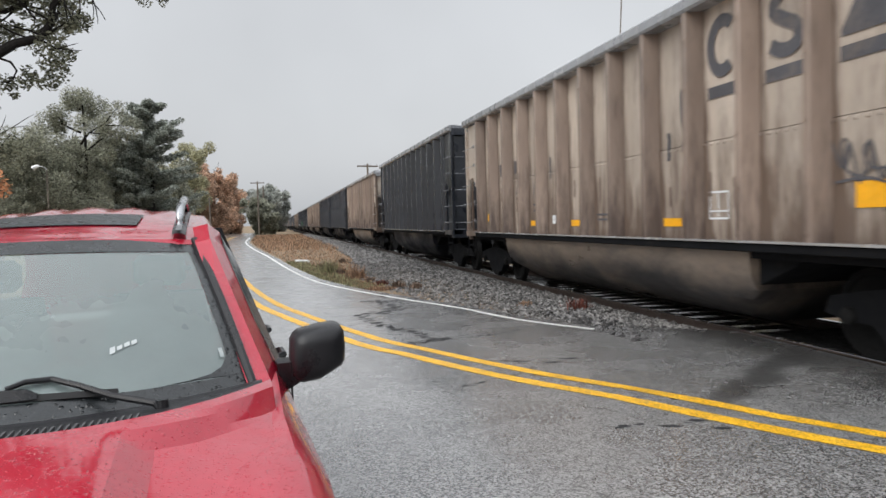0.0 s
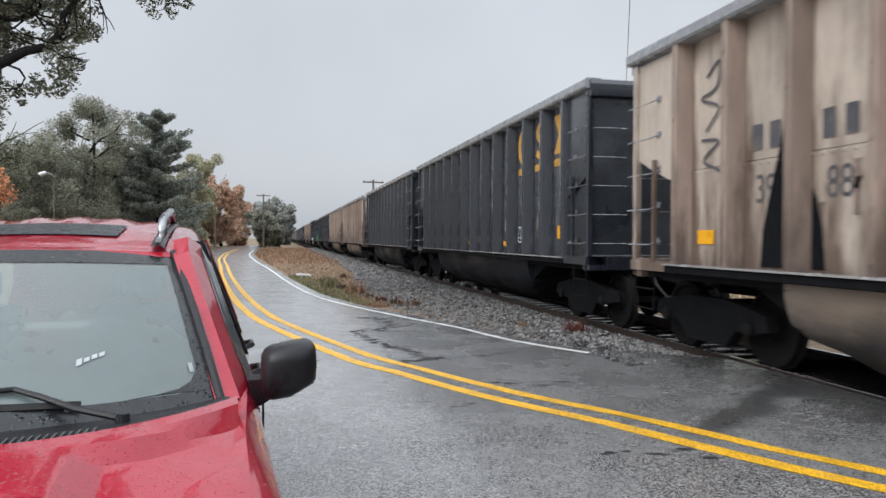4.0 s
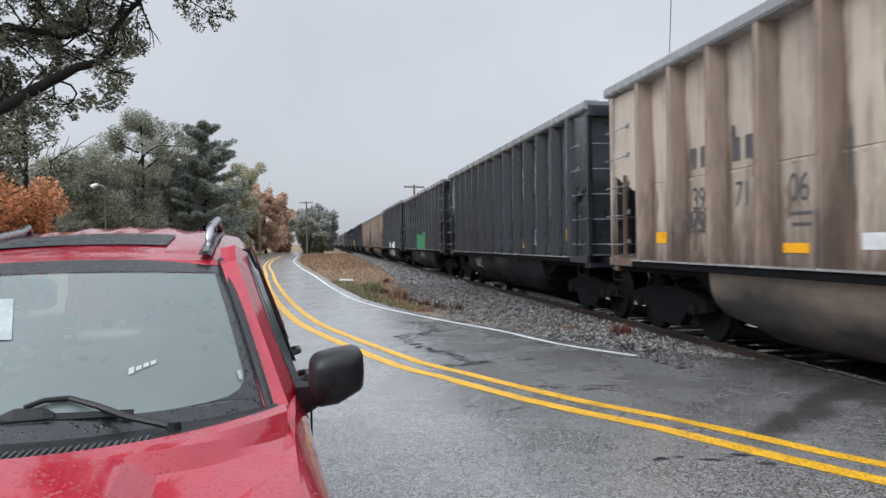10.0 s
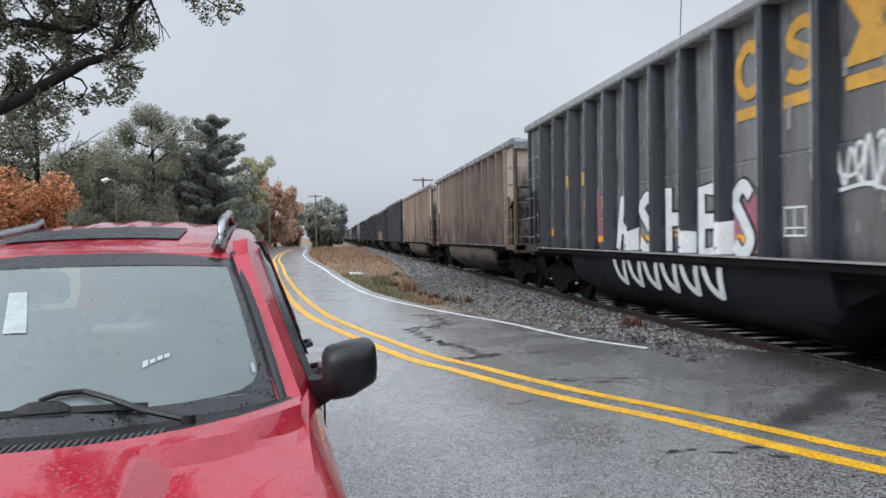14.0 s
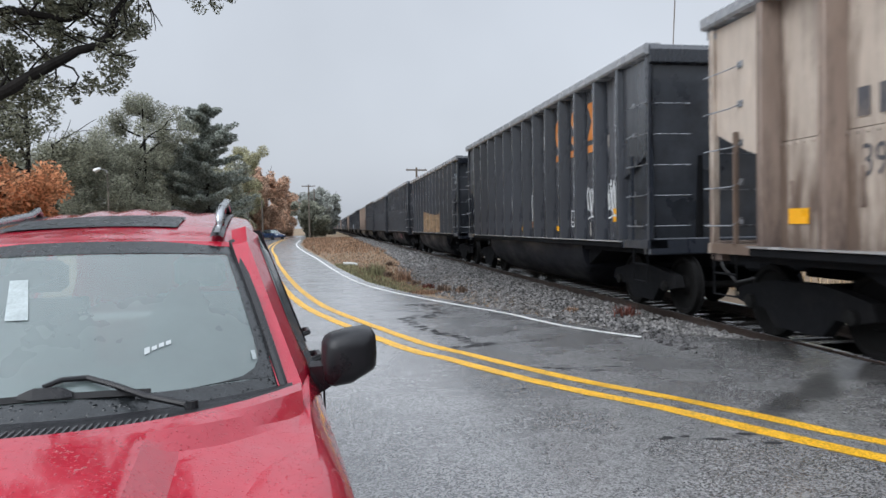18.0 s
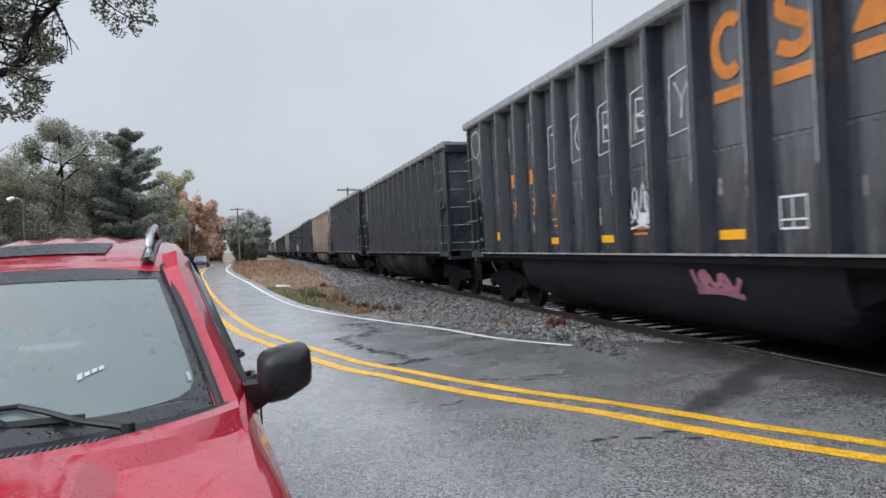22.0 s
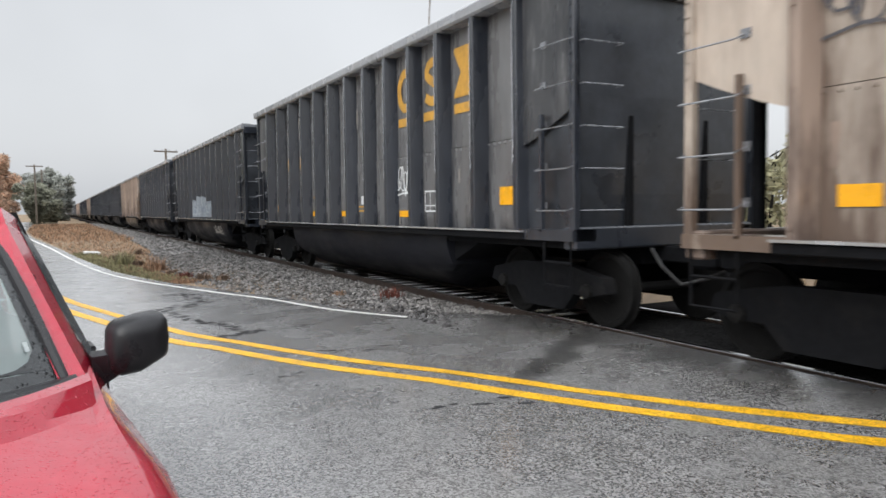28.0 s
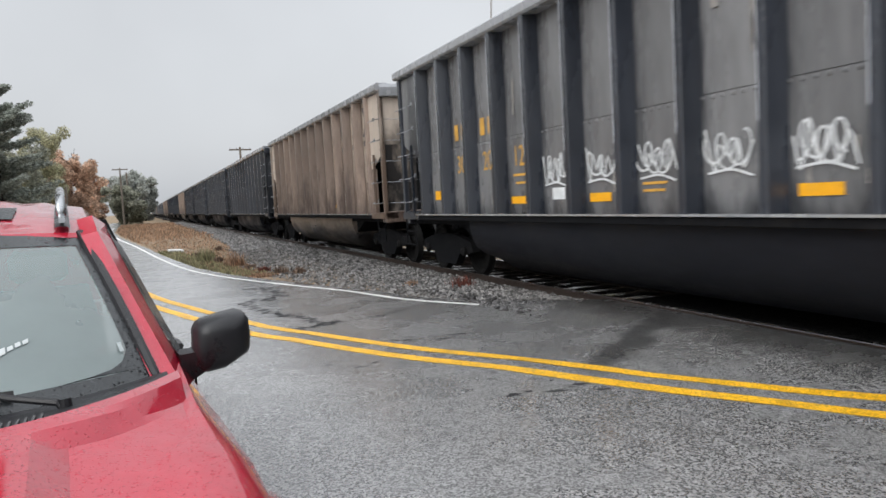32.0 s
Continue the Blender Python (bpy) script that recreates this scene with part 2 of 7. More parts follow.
P_GREY = mat("peeled_primer_patch", (0.30, 0.285, 0.265), 0.6, var=0.25, scale=3, stain=(0.10, 0.08, 0.06), stain_scale=3, stain_amt=0.8)
P_RUSTY = mat("rusty_orange_patch", (0.30, 0.205, 0.12), 0.6, var=0.45, scale=2, stain=(0.16, 0.07, 0.035), stain_scale=2.6, stain_amt=0.9)
# vehicles
RED = mat("wet_red_car_paint", (0.40, 0.005, 0.026), 0.35, metal=0.0, var=0.08, scale=3, bump=0.015, bscale=30, spec=0.2, coat=1.0, stain=(0.46, 0.03, 0.05), stain_scale=9, stain_amt=0.3)
NAVY = mat("dark_blue_car_paint", (0.012, 0.035, 0.10), 0.25, var=0.1, coat=1.0)
PLASTIC = mat("wet_black_plastic", (0.012, 0.012, 0.014), 0.36, spec=0.35, var=0.2, scale=8, bump=0.1, bscale=220)
RUBBER = mat("black_rubber", (0.015, 0.015, 0.016), 0.7, var=0.2)
FRIT = mat("black_glass_border", (0.022, 0.025, 0.027), 0.2, var=0.35, scale=20, coat=0.3, spec=0.3, bump=0.15, bscale=150)
SUNGLASS = mat("dark_wet_sunroof_glass", (0.045, 0.05, 0.053), 0.35, var=0.5, scale=12, bump=0.5, bscale=120, spec=0.3)
GLASS = mat("fogged_windscreen_glass", (0.20, 0.25, 0.245), 0.3, var=0.09, scale=0.9, spec=0.5, coat=1.0)
SIDEGLASS = mat("dark_side_glass", (0.07, 0.078, 0.08), 0.15, var=0.15, scale=2, spec=0.4, coat=0.3)
SMOKE = mat("smoked_acrylic_visor", (0.065, 0.07, 0.074), 0.2, var=0.2, scale=3, coat=0.3)
CHROME = mat("brushed_silver_rail", (0.36, 0.37, 0.38), 0.25, metal=1.0, var=0.1)
STICKER = mat("white_sticker", (0.48, 0.51, 0.51), 0.4, var=0.1)
STICKGR = mat("pale_inspection_sticker", (0.40, 0.45, 0.45), 0.4, var=0.25, scale=14)
ALLOY = mat("silver_alloy_wheel", (0.5, 0.5, 0.51), 0.3, metal=0.9, var=0.1)
LENS = mat("clear_lamp_lens", (0.6, 0.62, 0.64), 0.1, var=0.1, spec=0.8, coat=1.0)
# trees and poles
BARK = mat("wet_dark_bark", (0.024, 0.022, 0.021), 0.9, spec=0.08, var=0.35, scale=4, bump=1.0, bscale=18, stretch=(1, 1, 0.25))
LEAF_OAK = mat("dull_green_oak_leaf", (0.20, 0.205, 0.15), 0.6, var=0.2, scale=1, per_island=0.5, spec=0.12)
# far trees' leaf colours are lightened, with haze painted in
LEAF_GRN = mat("hazed_autumn_olive_leaf", (0.32, 0.325, 0.255), 0.65, var=0.2, scale=0.3, per_island=0.4, spec=0.12)
LEAF_DARK = mat("hazed_conifer_needles", (0.34, 0.365, 0.325), 0.7, var=0.2, scale=0.3, per_island=0.4, spec=0.12)
LEAF_ORG = mat("orange_autumn_leaf", (0.60, 0.31, 0.17), 0.65, var=0.2, scale=0.5, per_island=0.45, spec=0.12)
LEAF_RUST = mat("hazed_rusty_brown_leaf", (0.60, 0.43, 0.32), 0.7, var=0.2, scale=0.3, per_island=0.4, spec=0.12)
LEAF_YEL = mat("yellow_green_leaf", (0.47, 0.455, 0.31), 0.65, var=0.2, scale=0.3, per_island=0.4, spec=0.12)
LEAF_BUSH = mat("hazed_green_shrub_leaf", (0.33, 0.335, 0.27), 0.65, var=0.2, scale=0.3, per_island=0.4, spec=0.12)
LEAF_PALE = mat("hazed_distant_leaf", (0.44, 0.455, 0.42), 0.7, var=0.2, scale=0.3, per_island=0.25, spec=0.12)
WOODPOLE = mat("weathered_utility_pole_wood", (0.15, 0.125, 0.10), 0.8, var=0.25, scale=2, stretch=(1, 1, 0.2))
GALV = mat("galvanised_steel", (0.42, 0.43, 0.45), 0.4, metal=0.7, var=0.1)
TANBAY = mat("tan_end_bay_paint", (0.50, 0.43, 0.365), 0.5, var=0.14, scale=0.9, bump=0.15, bscale=12, wet=0.12, stretch=(1.5, 1.5, 0.45), stain=(0.2, 0.13, 0.09), stain_scale=0.8, stain_amt=0.4)
TANEND = mat("dark_footed_tan_end_paint", (0.48, 0.41, 0.345), 0.5, var=0.16, scale=0.9, bump=0.15, bscale=12, wet=0.12, stretch=(1.5, 1.5, 0.45))
# highlight along the post edges, put into the colour as a broken pale strip
POSTGLINT = mat("painted_post_edge_glint", (0.62, 0.65, 0.70), 0.4, var=0.2, scale=2, stain=(0.08, 0.085, 0.095), stain_scale=1.6, stain_amt=0.9, stretch=(1, 1, 0.6))
TUBTAN = mat("dark_bottomed_tan_belly_paint", (0.19, 0.15, 0.118), 0.5, var=0.2, scale=1.2, bump=0.2, bscale=14, wet=0.12, stretch=(1.5, 0.5, 1.5))
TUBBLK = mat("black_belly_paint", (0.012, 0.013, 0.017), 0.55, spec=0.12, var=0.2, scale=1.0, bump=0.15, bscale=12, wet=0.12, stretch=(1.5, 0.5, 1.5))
CABIN = mat("dark_cabin_trim", (0.06, 0.06, 0.062), 0.7, var=0.15)
SEAT = mat("grey_seat_cloth", (0.16, 0.165, 0.165), 0.85, var=0.15, bump=0.2)
LAMPW = mat("white_lamp_head", (0.78, 0.78, 0.78), 0.35, var=0.05)


def droplets(m, scale, strength, keep=0.45):
    """Rain beads standing on a surface."""
    n, l = m.node_tree.nodes, m.node_tree.links
    b = n["Principled BSDF"]
    tc = n.new("ShaderNodeTexCoord")
    v = n.new("ShaderNodeTexVoronoi")
    v.inputs["Scale"].default_value = scale
    l.new(tc.outputs["Object"], v.inputs["Vector"])
    sep = n.new("ShaderNodeSeparateColor")
    l.new(v.outputs["Color"], sep.inputs[0])
    size = n.new("ShaderNodeMapRange")
    size.inputs["From Min"].default_value, size.inputs["From Max"].default_value = 1 - keep, 1.0
    size.inputs["To Min"].default_value, size.inputs["To Max"].default_value = 0.05, 0.6
    l.new(sep.outputs[0], size.inputs["Value"])
    bead = n.new("ShaderNodeMath")
    bead.operation, bead.use_clamp = 'SUBTRACT', True
    l.new(size.outputs[0], bead.inputs[0])
    l.new(v.outputs["Distance"], bead.inputs[1])
    bp = n.new("ShaderNodeBump")
    bp.inputs["Strength"].default_value, bp.inputs["Distance"].default_value = strength, 0.008
    l.new(bead.outputs[0], bp.inputs["Height"])
    if b.inputs["Normal"].links:
        l.new(b.inputs["Normal"].links[0].from_socket, bp.inputs["Normal"])
    l.new(bp.outputs[0], b.inputs["Normal"])
    l.new(bp.outputs[0], b.inputs["Coat Normal"])


def water_film(m, amount, rough):
    """A thin film of rain on weathered paint."""
    b = m.node_tree.nodes["Principled BSDF"]
    b.inputs["Coat Weight"].default_value = amount
    b.inputs["Coat Roughness"].default_value = rough


def dark_streaks(m, color, z0, z1, amount=0.9, edge=0.0, bias=0.0, grain=(3, 3, 0.55)):
    """Ragged dark streaks: more of them from z1 down to z0, and painted post shade along a sheet's two sides where edge
    is given.
    """
    n, l = m.node_tree.nodes, m.node_tree.links
    b = n["Principled BSDF"]
    tc = n.new("ShaderNodeTexCoord")
    mp = n.new("ShaderNodeMapping")
    mp.inputs["Scale"].default_value = grain
    info = n.new("ShaderNodeObjectInfo")
    shift = n.new("ShaderNodeVectorMath")
    shift.operation = 'SCALE'
    shift.inputs[0].default_value = (37, 53, 11)
    l.new(info.outputs["Random"], shift.inputs["Scale"])
    add = n.new("ShaderNodeVectorMath")
    l.new(tc.outputs["Object"], mp.inputs["Vector"])
    l.new(mp.outputs[0], add.inputs[0])
    l.new(shift.outputs[0], add.inputs[1])
    t = n.new("ShaderNodeTexNoise")
    t.inputs["Scale"].default_value, t.inputs["Detail"].default_value, t.inputs["Roughness"].default_value = 1.4, 8, 0.68
    l.new(add.outputs[0], t.inputs["Vector"])
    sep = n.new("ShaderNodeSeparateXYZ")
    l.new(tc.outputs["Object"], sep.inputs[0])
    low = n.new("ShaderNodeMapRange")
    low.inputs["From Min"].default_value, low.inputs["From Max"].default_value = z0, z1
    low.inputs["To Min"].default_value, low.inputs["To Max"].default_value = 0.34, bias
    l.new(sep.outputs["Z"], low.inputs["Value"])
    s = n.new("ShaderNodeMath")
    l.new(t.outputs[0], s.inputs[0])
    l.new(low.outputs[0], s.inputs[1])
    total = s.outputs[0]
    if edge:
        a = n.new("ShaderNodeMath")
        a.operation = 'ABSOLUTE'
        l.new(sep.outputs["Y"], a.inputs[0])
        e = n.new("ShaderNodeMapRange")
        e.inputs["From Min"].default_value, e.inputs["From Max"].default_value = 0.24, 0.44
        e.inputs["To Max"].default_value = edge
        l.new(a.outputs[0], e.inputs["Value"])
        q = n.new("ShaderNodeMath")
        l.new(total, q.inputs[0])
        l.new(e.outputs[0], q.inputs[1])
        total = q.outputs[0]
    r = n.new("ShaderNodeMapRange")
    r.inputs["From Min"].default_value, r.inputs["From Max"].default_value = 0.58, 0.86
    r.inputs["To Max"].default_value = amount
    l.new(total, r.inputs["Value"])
    x = n.new("ShaderNodeMix")
    x.data_type = 'RGBA'
    l.new(r.outputs[0], x.inputs[0])
    l.new(b.inputs["Base Color"].links[0].from_socket, x.inputs[6])
    x.inputs[7].default_value = (*color, 1)
    l.new(x.outputs[2], b.inputs["Base Color"])


# edge values paint the posts' shade; low streaks mix soot with missing sky glare
dark_streaks(TAN, (0.085, 0.053, 0.037), 1.15, 3.0, 0.9, 0.32)
dark_streaks(TANPOST, (0.05, 0.032, 0.026), 1.1, 2.8, 0.85, 0, 0.04)
# end paint turns ragged near-black towards the foot
dark_streaks(TANEND, (0.018, 0.017, 0.018), 2.75, 3.7, 0.98, 0.0, 0.0, (1.0, 1.0, 0.5))
# belly paint turns ragged near-black towards the bottom
dark_streaks(TUBTAN, (0.02, 0.019, 0.02), 0.55, 1.05, 0.97, 0.0, 0.06, (0.8, 0.35, 0.8))
dark_streaks(BLK, (0.03, 0.033, 0.040), 1.15, 2.9, 0.95, 0.36, 0.05)
dark_streaks(BLKLT, (0.03, 0.032, 0.036), 1.0, 1.5, 0.95, 0.34, 0.0)
for film, amount in ((TAN, 0.3), (BLK, 0.5), (BLKLT, 0.5), (BLKPOST, 0.5), (TANPOST, 0.3)):
    water_film(film, amount, 0.2)
droplets(RED, 75, 0.35, 0.22)
droplets(RED, 170, 0.6, 0.4)
droplets(FRIT, 70, 1.0)
droplets(SUNGLASS, 55, 1.0, 0.6)
droplets(PLASTIC, 160, 0.2)


def damp_and_shade_marks(m):
    """A damp band that crosses the road from the rails, and a margin along them darkened for damp and the train's
    shade.
    """
    n, l = m.node_tree.nodes, m.node_tree.links
    b = n["Principled BSDF"]

    def calc(op, a, c):
        x = n.new("ShaderNodeMath")
        x.operation = op
        for k, s in enumerate((a, c)):
            if isinstance(s, (int, float)):
                x.inputs[k].default_value = s
            elif s is not None:
                l.new(s, x.inputs[k])
        return x.outputs[0]

    def ramp(s, a, c, lo=0.0, hi=1.0):
        x = n.new("ShaderNodeMapRange")
        x.interpolation_type = 'SMOOTHSTEP'
        for k, v in zip(("From Min", "From Max", "To Min", "To Max"), (a, c, lo, hi)):
            x.inputs[k].default_value = v
        l.new(s, x.inputs["Value"])
        return x.outputs[0]
    tc = n.new("ShaderNodeTexCoord")
    t = n.new("ShaderNodeTexNoise")
    t.inputs["Scale"].default_value, t.inputs["Detail"].default_value = 2.2, 6
    l.new(tc.outputs["Object"], t.inputs["Vector"])
    sep = n.new("ShaderNodeSeparateXYZ")
    l.new(tc.outputs["Object"], sep.inputs[0])
    x, y = sep.outputs["X"], sep.outputs["Y"]
    wob = calc('SUBTRACT', t.outputs[0], 0.5)
    d = calc('ADD', calc('ADD', calc('MULTIPLY', x, -0.571), calc('MULTIPLY', y, 0.822)), -2.367)
    d = calc('ABSOLUTE', calc('ADD', d, calc('MULTIPLY', wob, 0.55)), None)
    band = calc('MULTIPLY', calc('MULTIPLY', ramp(d, 0.30, 0.06), ramp(x, 3.0, 3.7)), 0.8)
    # margin tone mixes damp with the train's shade and dark reflection
    margin = calc('MULTIPLY', calc('MULTIPLY', ramp(calc('ADD', x, calc('MULTIPLY', wob, 1.2)), 4.5, 5.5), ramp(y, 9.6, 8.6)), 0.7)
    mask = calc('MAXIMUM', band, margin)
    mix = n.new("ShaderNodeMix")
    mix.data_type = 'RGBA'
    l.new(mask, mix.inputs[0])
    l.new(b.inputs["Base Color"].links[0].from_socket, mix.inputs[6])
    mix.inputs[7].default_value = (0.035, 0.034, 0.033, 1)
    l.new(mix.outputs[2], b.inputs["Base Color"])
    for k in list(b.inputs["Coat Normal"].links):
        l.remove(k)
    b.inputs["Coat Weight"].default_value, b.inputs["Coat Roughness"].default_value = 1.0, 0.20


damp_and_shade_marks(M_ASPHALT)


def let_view_through(m, amount):
    """Clear glass: part of the view passes through it."""
    n, l = m.node_tree.nodes, m.node_tree.links
    t = n.new("ShaderNodeBsdfTransparent")
    t.inputs["Color"].default_value = (0.80, 0.88, 0.86, 1)
    mix = n.new("ShaderNodeMixShader")
    mix.inputs[0].default_value = amount
    l.new(n["Principled BSDF"].outputs[0], mix.inputs[1])
    l.new(t.outputs[0], mix.inputs[2])
    l.new(mix.outputs[0], n["Material Output"].inputs["Surface"])


let_view_through(GLASS, 0.35)
let_view_through(SIDEGLASS, 0.3)


def let_light_through(m, amount):
    """Thin leaves: part of the light passes through them."""
    n, l = m.node_tree.nodes, m.node_tree.links
    b, out = n["Principled BSDF"], n["Material Output"]
    t = n.new("ShaderNodeBsdfTranslucent")
    mix = n.new("ShaderNodeMixShader")
    mix.inputs[0].default_value = amount
    l.new(b.inputs["Base Color"].links[0].from_socket, t.inputs["Color"])
    l.new(b.outputs[0], mix.inputs[1])
    l.new(t.outputs[0], mix.inputs[2])
    l.new(mix.outputs[0], out.inputs["Surface"])


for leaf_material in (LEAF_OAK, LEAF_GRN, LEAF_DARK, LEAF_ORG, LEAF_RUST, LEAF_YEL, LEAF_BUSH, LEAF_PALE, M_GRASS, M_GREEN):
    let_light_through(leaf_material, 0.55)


# ---- mesh helpers ----
class Geo:
    """Vertices and faces gathered into one mesh."""
    def __init__(self):
        self.v, self.f = [], []

    def add(self, vs, fs):
        o = len(self.v)
        self.v += [tuple(p) for p in vs]
        self.f += [tuple(i + o for i in f) for f in fs]
        return self

    def box(self, x0, y0, z0, x1, y1, z1, c=0.0):
        """A box; c chamfers its four long vertical and top edges."""
        if not c:
            return self.add([(x0, y0, z0), (x1, y0, z0), (x1, y1, z0), (x0, y1, z0), (x0, y0, z1), (x1, y0, z1), (x1, y1, z1), (x0, y1, z1)],
                            [(0, 3, 2, 1), (4, 5, 6, 7), (0, 1, 5, 4), (1, 2, 6, 5), (2, 3, 7, 6), (3, 0, 4, 7)])
        rings = []
        for z, i in ((z0, c), (z0 + c, 0), (z1 - c, 0), (z1, c)):
            a0, a1, b0, b1 = x0 + i, x1 - i, y0 + i, y1 - i
            rings.append([(a0 + c, b0, z), (a1 - c, b0, z), (a1, b0 + c, z), (a1, b1 - c, z), (a1 - c, b1, z), (a0 + c, b1, z), (a0, b1 - c, z), (a0, b0 + c, z)])
        return self.loft(rings, True, True)

    def loft(self, rings, closed=True, caps=True):
        n, o = len(rings[0]), len(self.v)
        for r in rings:
            self.v += [tuple(p) for p in r]
        m = n if closed else n - 1
        for k in range(len(rings) - 1):
            for i in range(m):
                j = (i + 1) % n
                self.f.append((o + k * n + i, o + k * n + j, o + (k + 1) * n + j, o + (k + 1) * n + i))
        if caps and closed:
            self.f.append(tuple(o + i for i in reversed(range(n))))
            self.f.append(tuple(o + (len(rings) - 1) * n + i for i in range(n)))
        return self

    def tube(self, pts, r, n=6, r_end=None):
        """A round bar along points."""
        rings, pts = [], [Vector(p) for p in pts]
        for i, p in enumerate(pts):
            d = (pts[min(i + 1, len(pts) - 1)] - pts[max(i - 1, 0)]).normalized()
            a = d.orthogonal().normalized() if abs(d.z) > 0.95 else d.cross(Vector((0, 0, 1))).normalized()
            b = d.cross(a)
            q = r if r_end is None else r + (r_end - r) * i / (len(pts) - 1)
            rings.append([p + a * q * math.cos(2 * math.pi * k / n) + b * q * math.sin(2 * math.pi * k / n) for k in range(n)])
        return self.loft(rings)

    def disc(self, x0, x1, cy, cz, prof, n=20):
        """A body turned about the x axis: prof is a list of (x, radius)."""
        rings = [[(x, cy + r * math.cos(2 * math.pi * k / n), cz + r * math.sin(2 * math.pi * k / n)) for k in range(n)] for x, r in prof]
        return self.loft(rings)

    def mesh(self, name, material, smooth=False):
        me = bpy.data.meshes.new(name)
        me.from_pydata(self.v, [], self.f)
        me.materials.append(material)
        me.validate()
        me.update()
        if smooth:
            me.polygons.foreach_set("use_smooth", [True] * len(me.polygons))
        return me


def fix_normals(me):
    bm = bmesh.new()
    bm.from_mesh(me)
    bmesh.ops.recalc_face_normals(bm, faces=bm.faces)
    bm.to_mesh(me)
    bm.free()


def part(name, geo, material, parent, label="", smooth=False):
    """Links a Geo (or a ready mesh) as one mesh object under a thing or a part."""
    me = geo if isinstance(geo, bpy.types.Mesh) else geo.mesh(name, material, smooth)
    if not isinstance(geo, bpy.types.Mesh) and len(me.polygons) < 4000:
        fix_normals(me)
    ob = new(name, me)
    ob.parent = parent
    return tagged(ob, label)


def thing(name, m, label, category, group="", kind=""):
    ob = new(name)
    ob.empty_display_size = 0.2
    ob.matrix_world = m
    return tagged(ob, label, category, group, kind)


def mesh_thing(name, geo, material, label, category="", group="", kind="", smooth=False, m=None):
    me = geo.mesh(name, material, smooth)
    if len(me.polygons) < 20000:
        fix_normals(me)
    ob = new(name, me)
    if m is not None:
        ob.matrix_world = m
    return tagged(ob, label, category, group, kind)


def lerp_line(line, y):
    """The x of a line of (x, y) points at y."""
    return float(np.interp(y, [p[1] for p in line], [p[0] for p in line]))


def smooth_line(pts, step):
    """Points at even steps along a soft curve (Catmull-Rom) through pts."""
    p = [Vector((*a, 0)) for a in pts]
    p = [2 * p[0] - p[1]] + p + [2 * p[-1] - p[-2]]
    out = []
    for i in range(1, len(p) - 2):
        k = max(2, int((p[i + 1] - p[i]).length / step))
        for j in range(k):
            u = j / k
            out.append(0.5 * ((2 * p[i]) + (p[i + 1] - p[i - 1]) * u + (2 * p[i - 1] - 5 * p[i] + 4 * p[i + 1] - p[i + 2]) * u * u
                              + (-p[i - 1] + 3 * p[i] - 3 * p[i + 1] + p[i + 2]) * u ** 3))
    return out + [p[-2]]


# ---- ground, road and track ----
RAIL_Z = 0.11
TRACK_X = 6.40
CENTRE = [(8.6, -2.6), (6.5, 0.0), (5.5, 1.45), (4.75, 2.55), (4.05, 3.75), (3.5, 4.7), (2.94, 5.8), (2.37, 6.72), (1.95, 7.55), (1.47, 8.63), (1.05, 9.57), (0.15, 12.8), (-0.43, 15.5), (-1.16, 21.0),
          (-2.26, 31.9), (-3.1, 42.0), (-4.45, 58.0), (-5.5, 80.0), (-6.0, 105.0), (-6.5, 140.0), (-7.2, 190.0)]
EDGE = [(4.24, 9.30), (3.58, 10.7), (3.12, 12.5), (2.41, 14.5), (1.49, 17.5), (0.81, 21.0), (0.21, 27.4), (-0.57, 38.0), (-1.81, 53.0), (-2.95, 72.0), (-3.45, 97.0), (-3.8, 130.0), (-4.4, 180.0)]


def ground_z(x, y):
    """The lie of the land: flat, with a shallow verge between road and track and a bank beyond the line."""
    z = -0.05
    if x > 9.5:
        z += min((x - 9.5) * 0.16, 0.75)
    if abs(x - TRACK_X) < 2.2:
        z -= 0.12
    return z


def build_ground():
    xs = [-900, -400, -200, -120, -80, -55, -40, -30] + [-24 + 2 * i for i in range(24)] + [26, 32, 42, 60, 90, 150, 300, 900]
    ys = [-600, -200, -80, -40, -24] + [-16 + 3 * i for i in range(45)] + [125, 135, 150, 170, 200, 250, 330, 500, 900, 2500]
    g = Geo()
    vs, fs = [], []
    for y in ys:
        for x in xs:
            far = max(abs(x), abs(y)) > 200
            bumpy = 0 if far or (-9 < x < 9.5 and y < 60) else 0.10 * noise.noise(Vector((x * 0.3, y * 0.3, 0)))
            vs.append((x, y, ground_z(x, y) + bumpy))
    n = len(xs)
    for j in range(len(ys) - 1):
        for i in range(n - 1):
            fs.append((j * n + i, j * n + i + 1, (j + 1) * n + i + 1, (j + 1) * n + i))
    g.add(vs, fs)
    mesh_thing("ground", g, M_GROUND, "flat roadside ground of brown soil and dry grass", "ground", kind="structure", smooth=True)


def apron_z(x):
    return 0.0 if x < 4.2 else min((x - 4.2) / 1.3, 1.0) ** 1.3 * 0.085


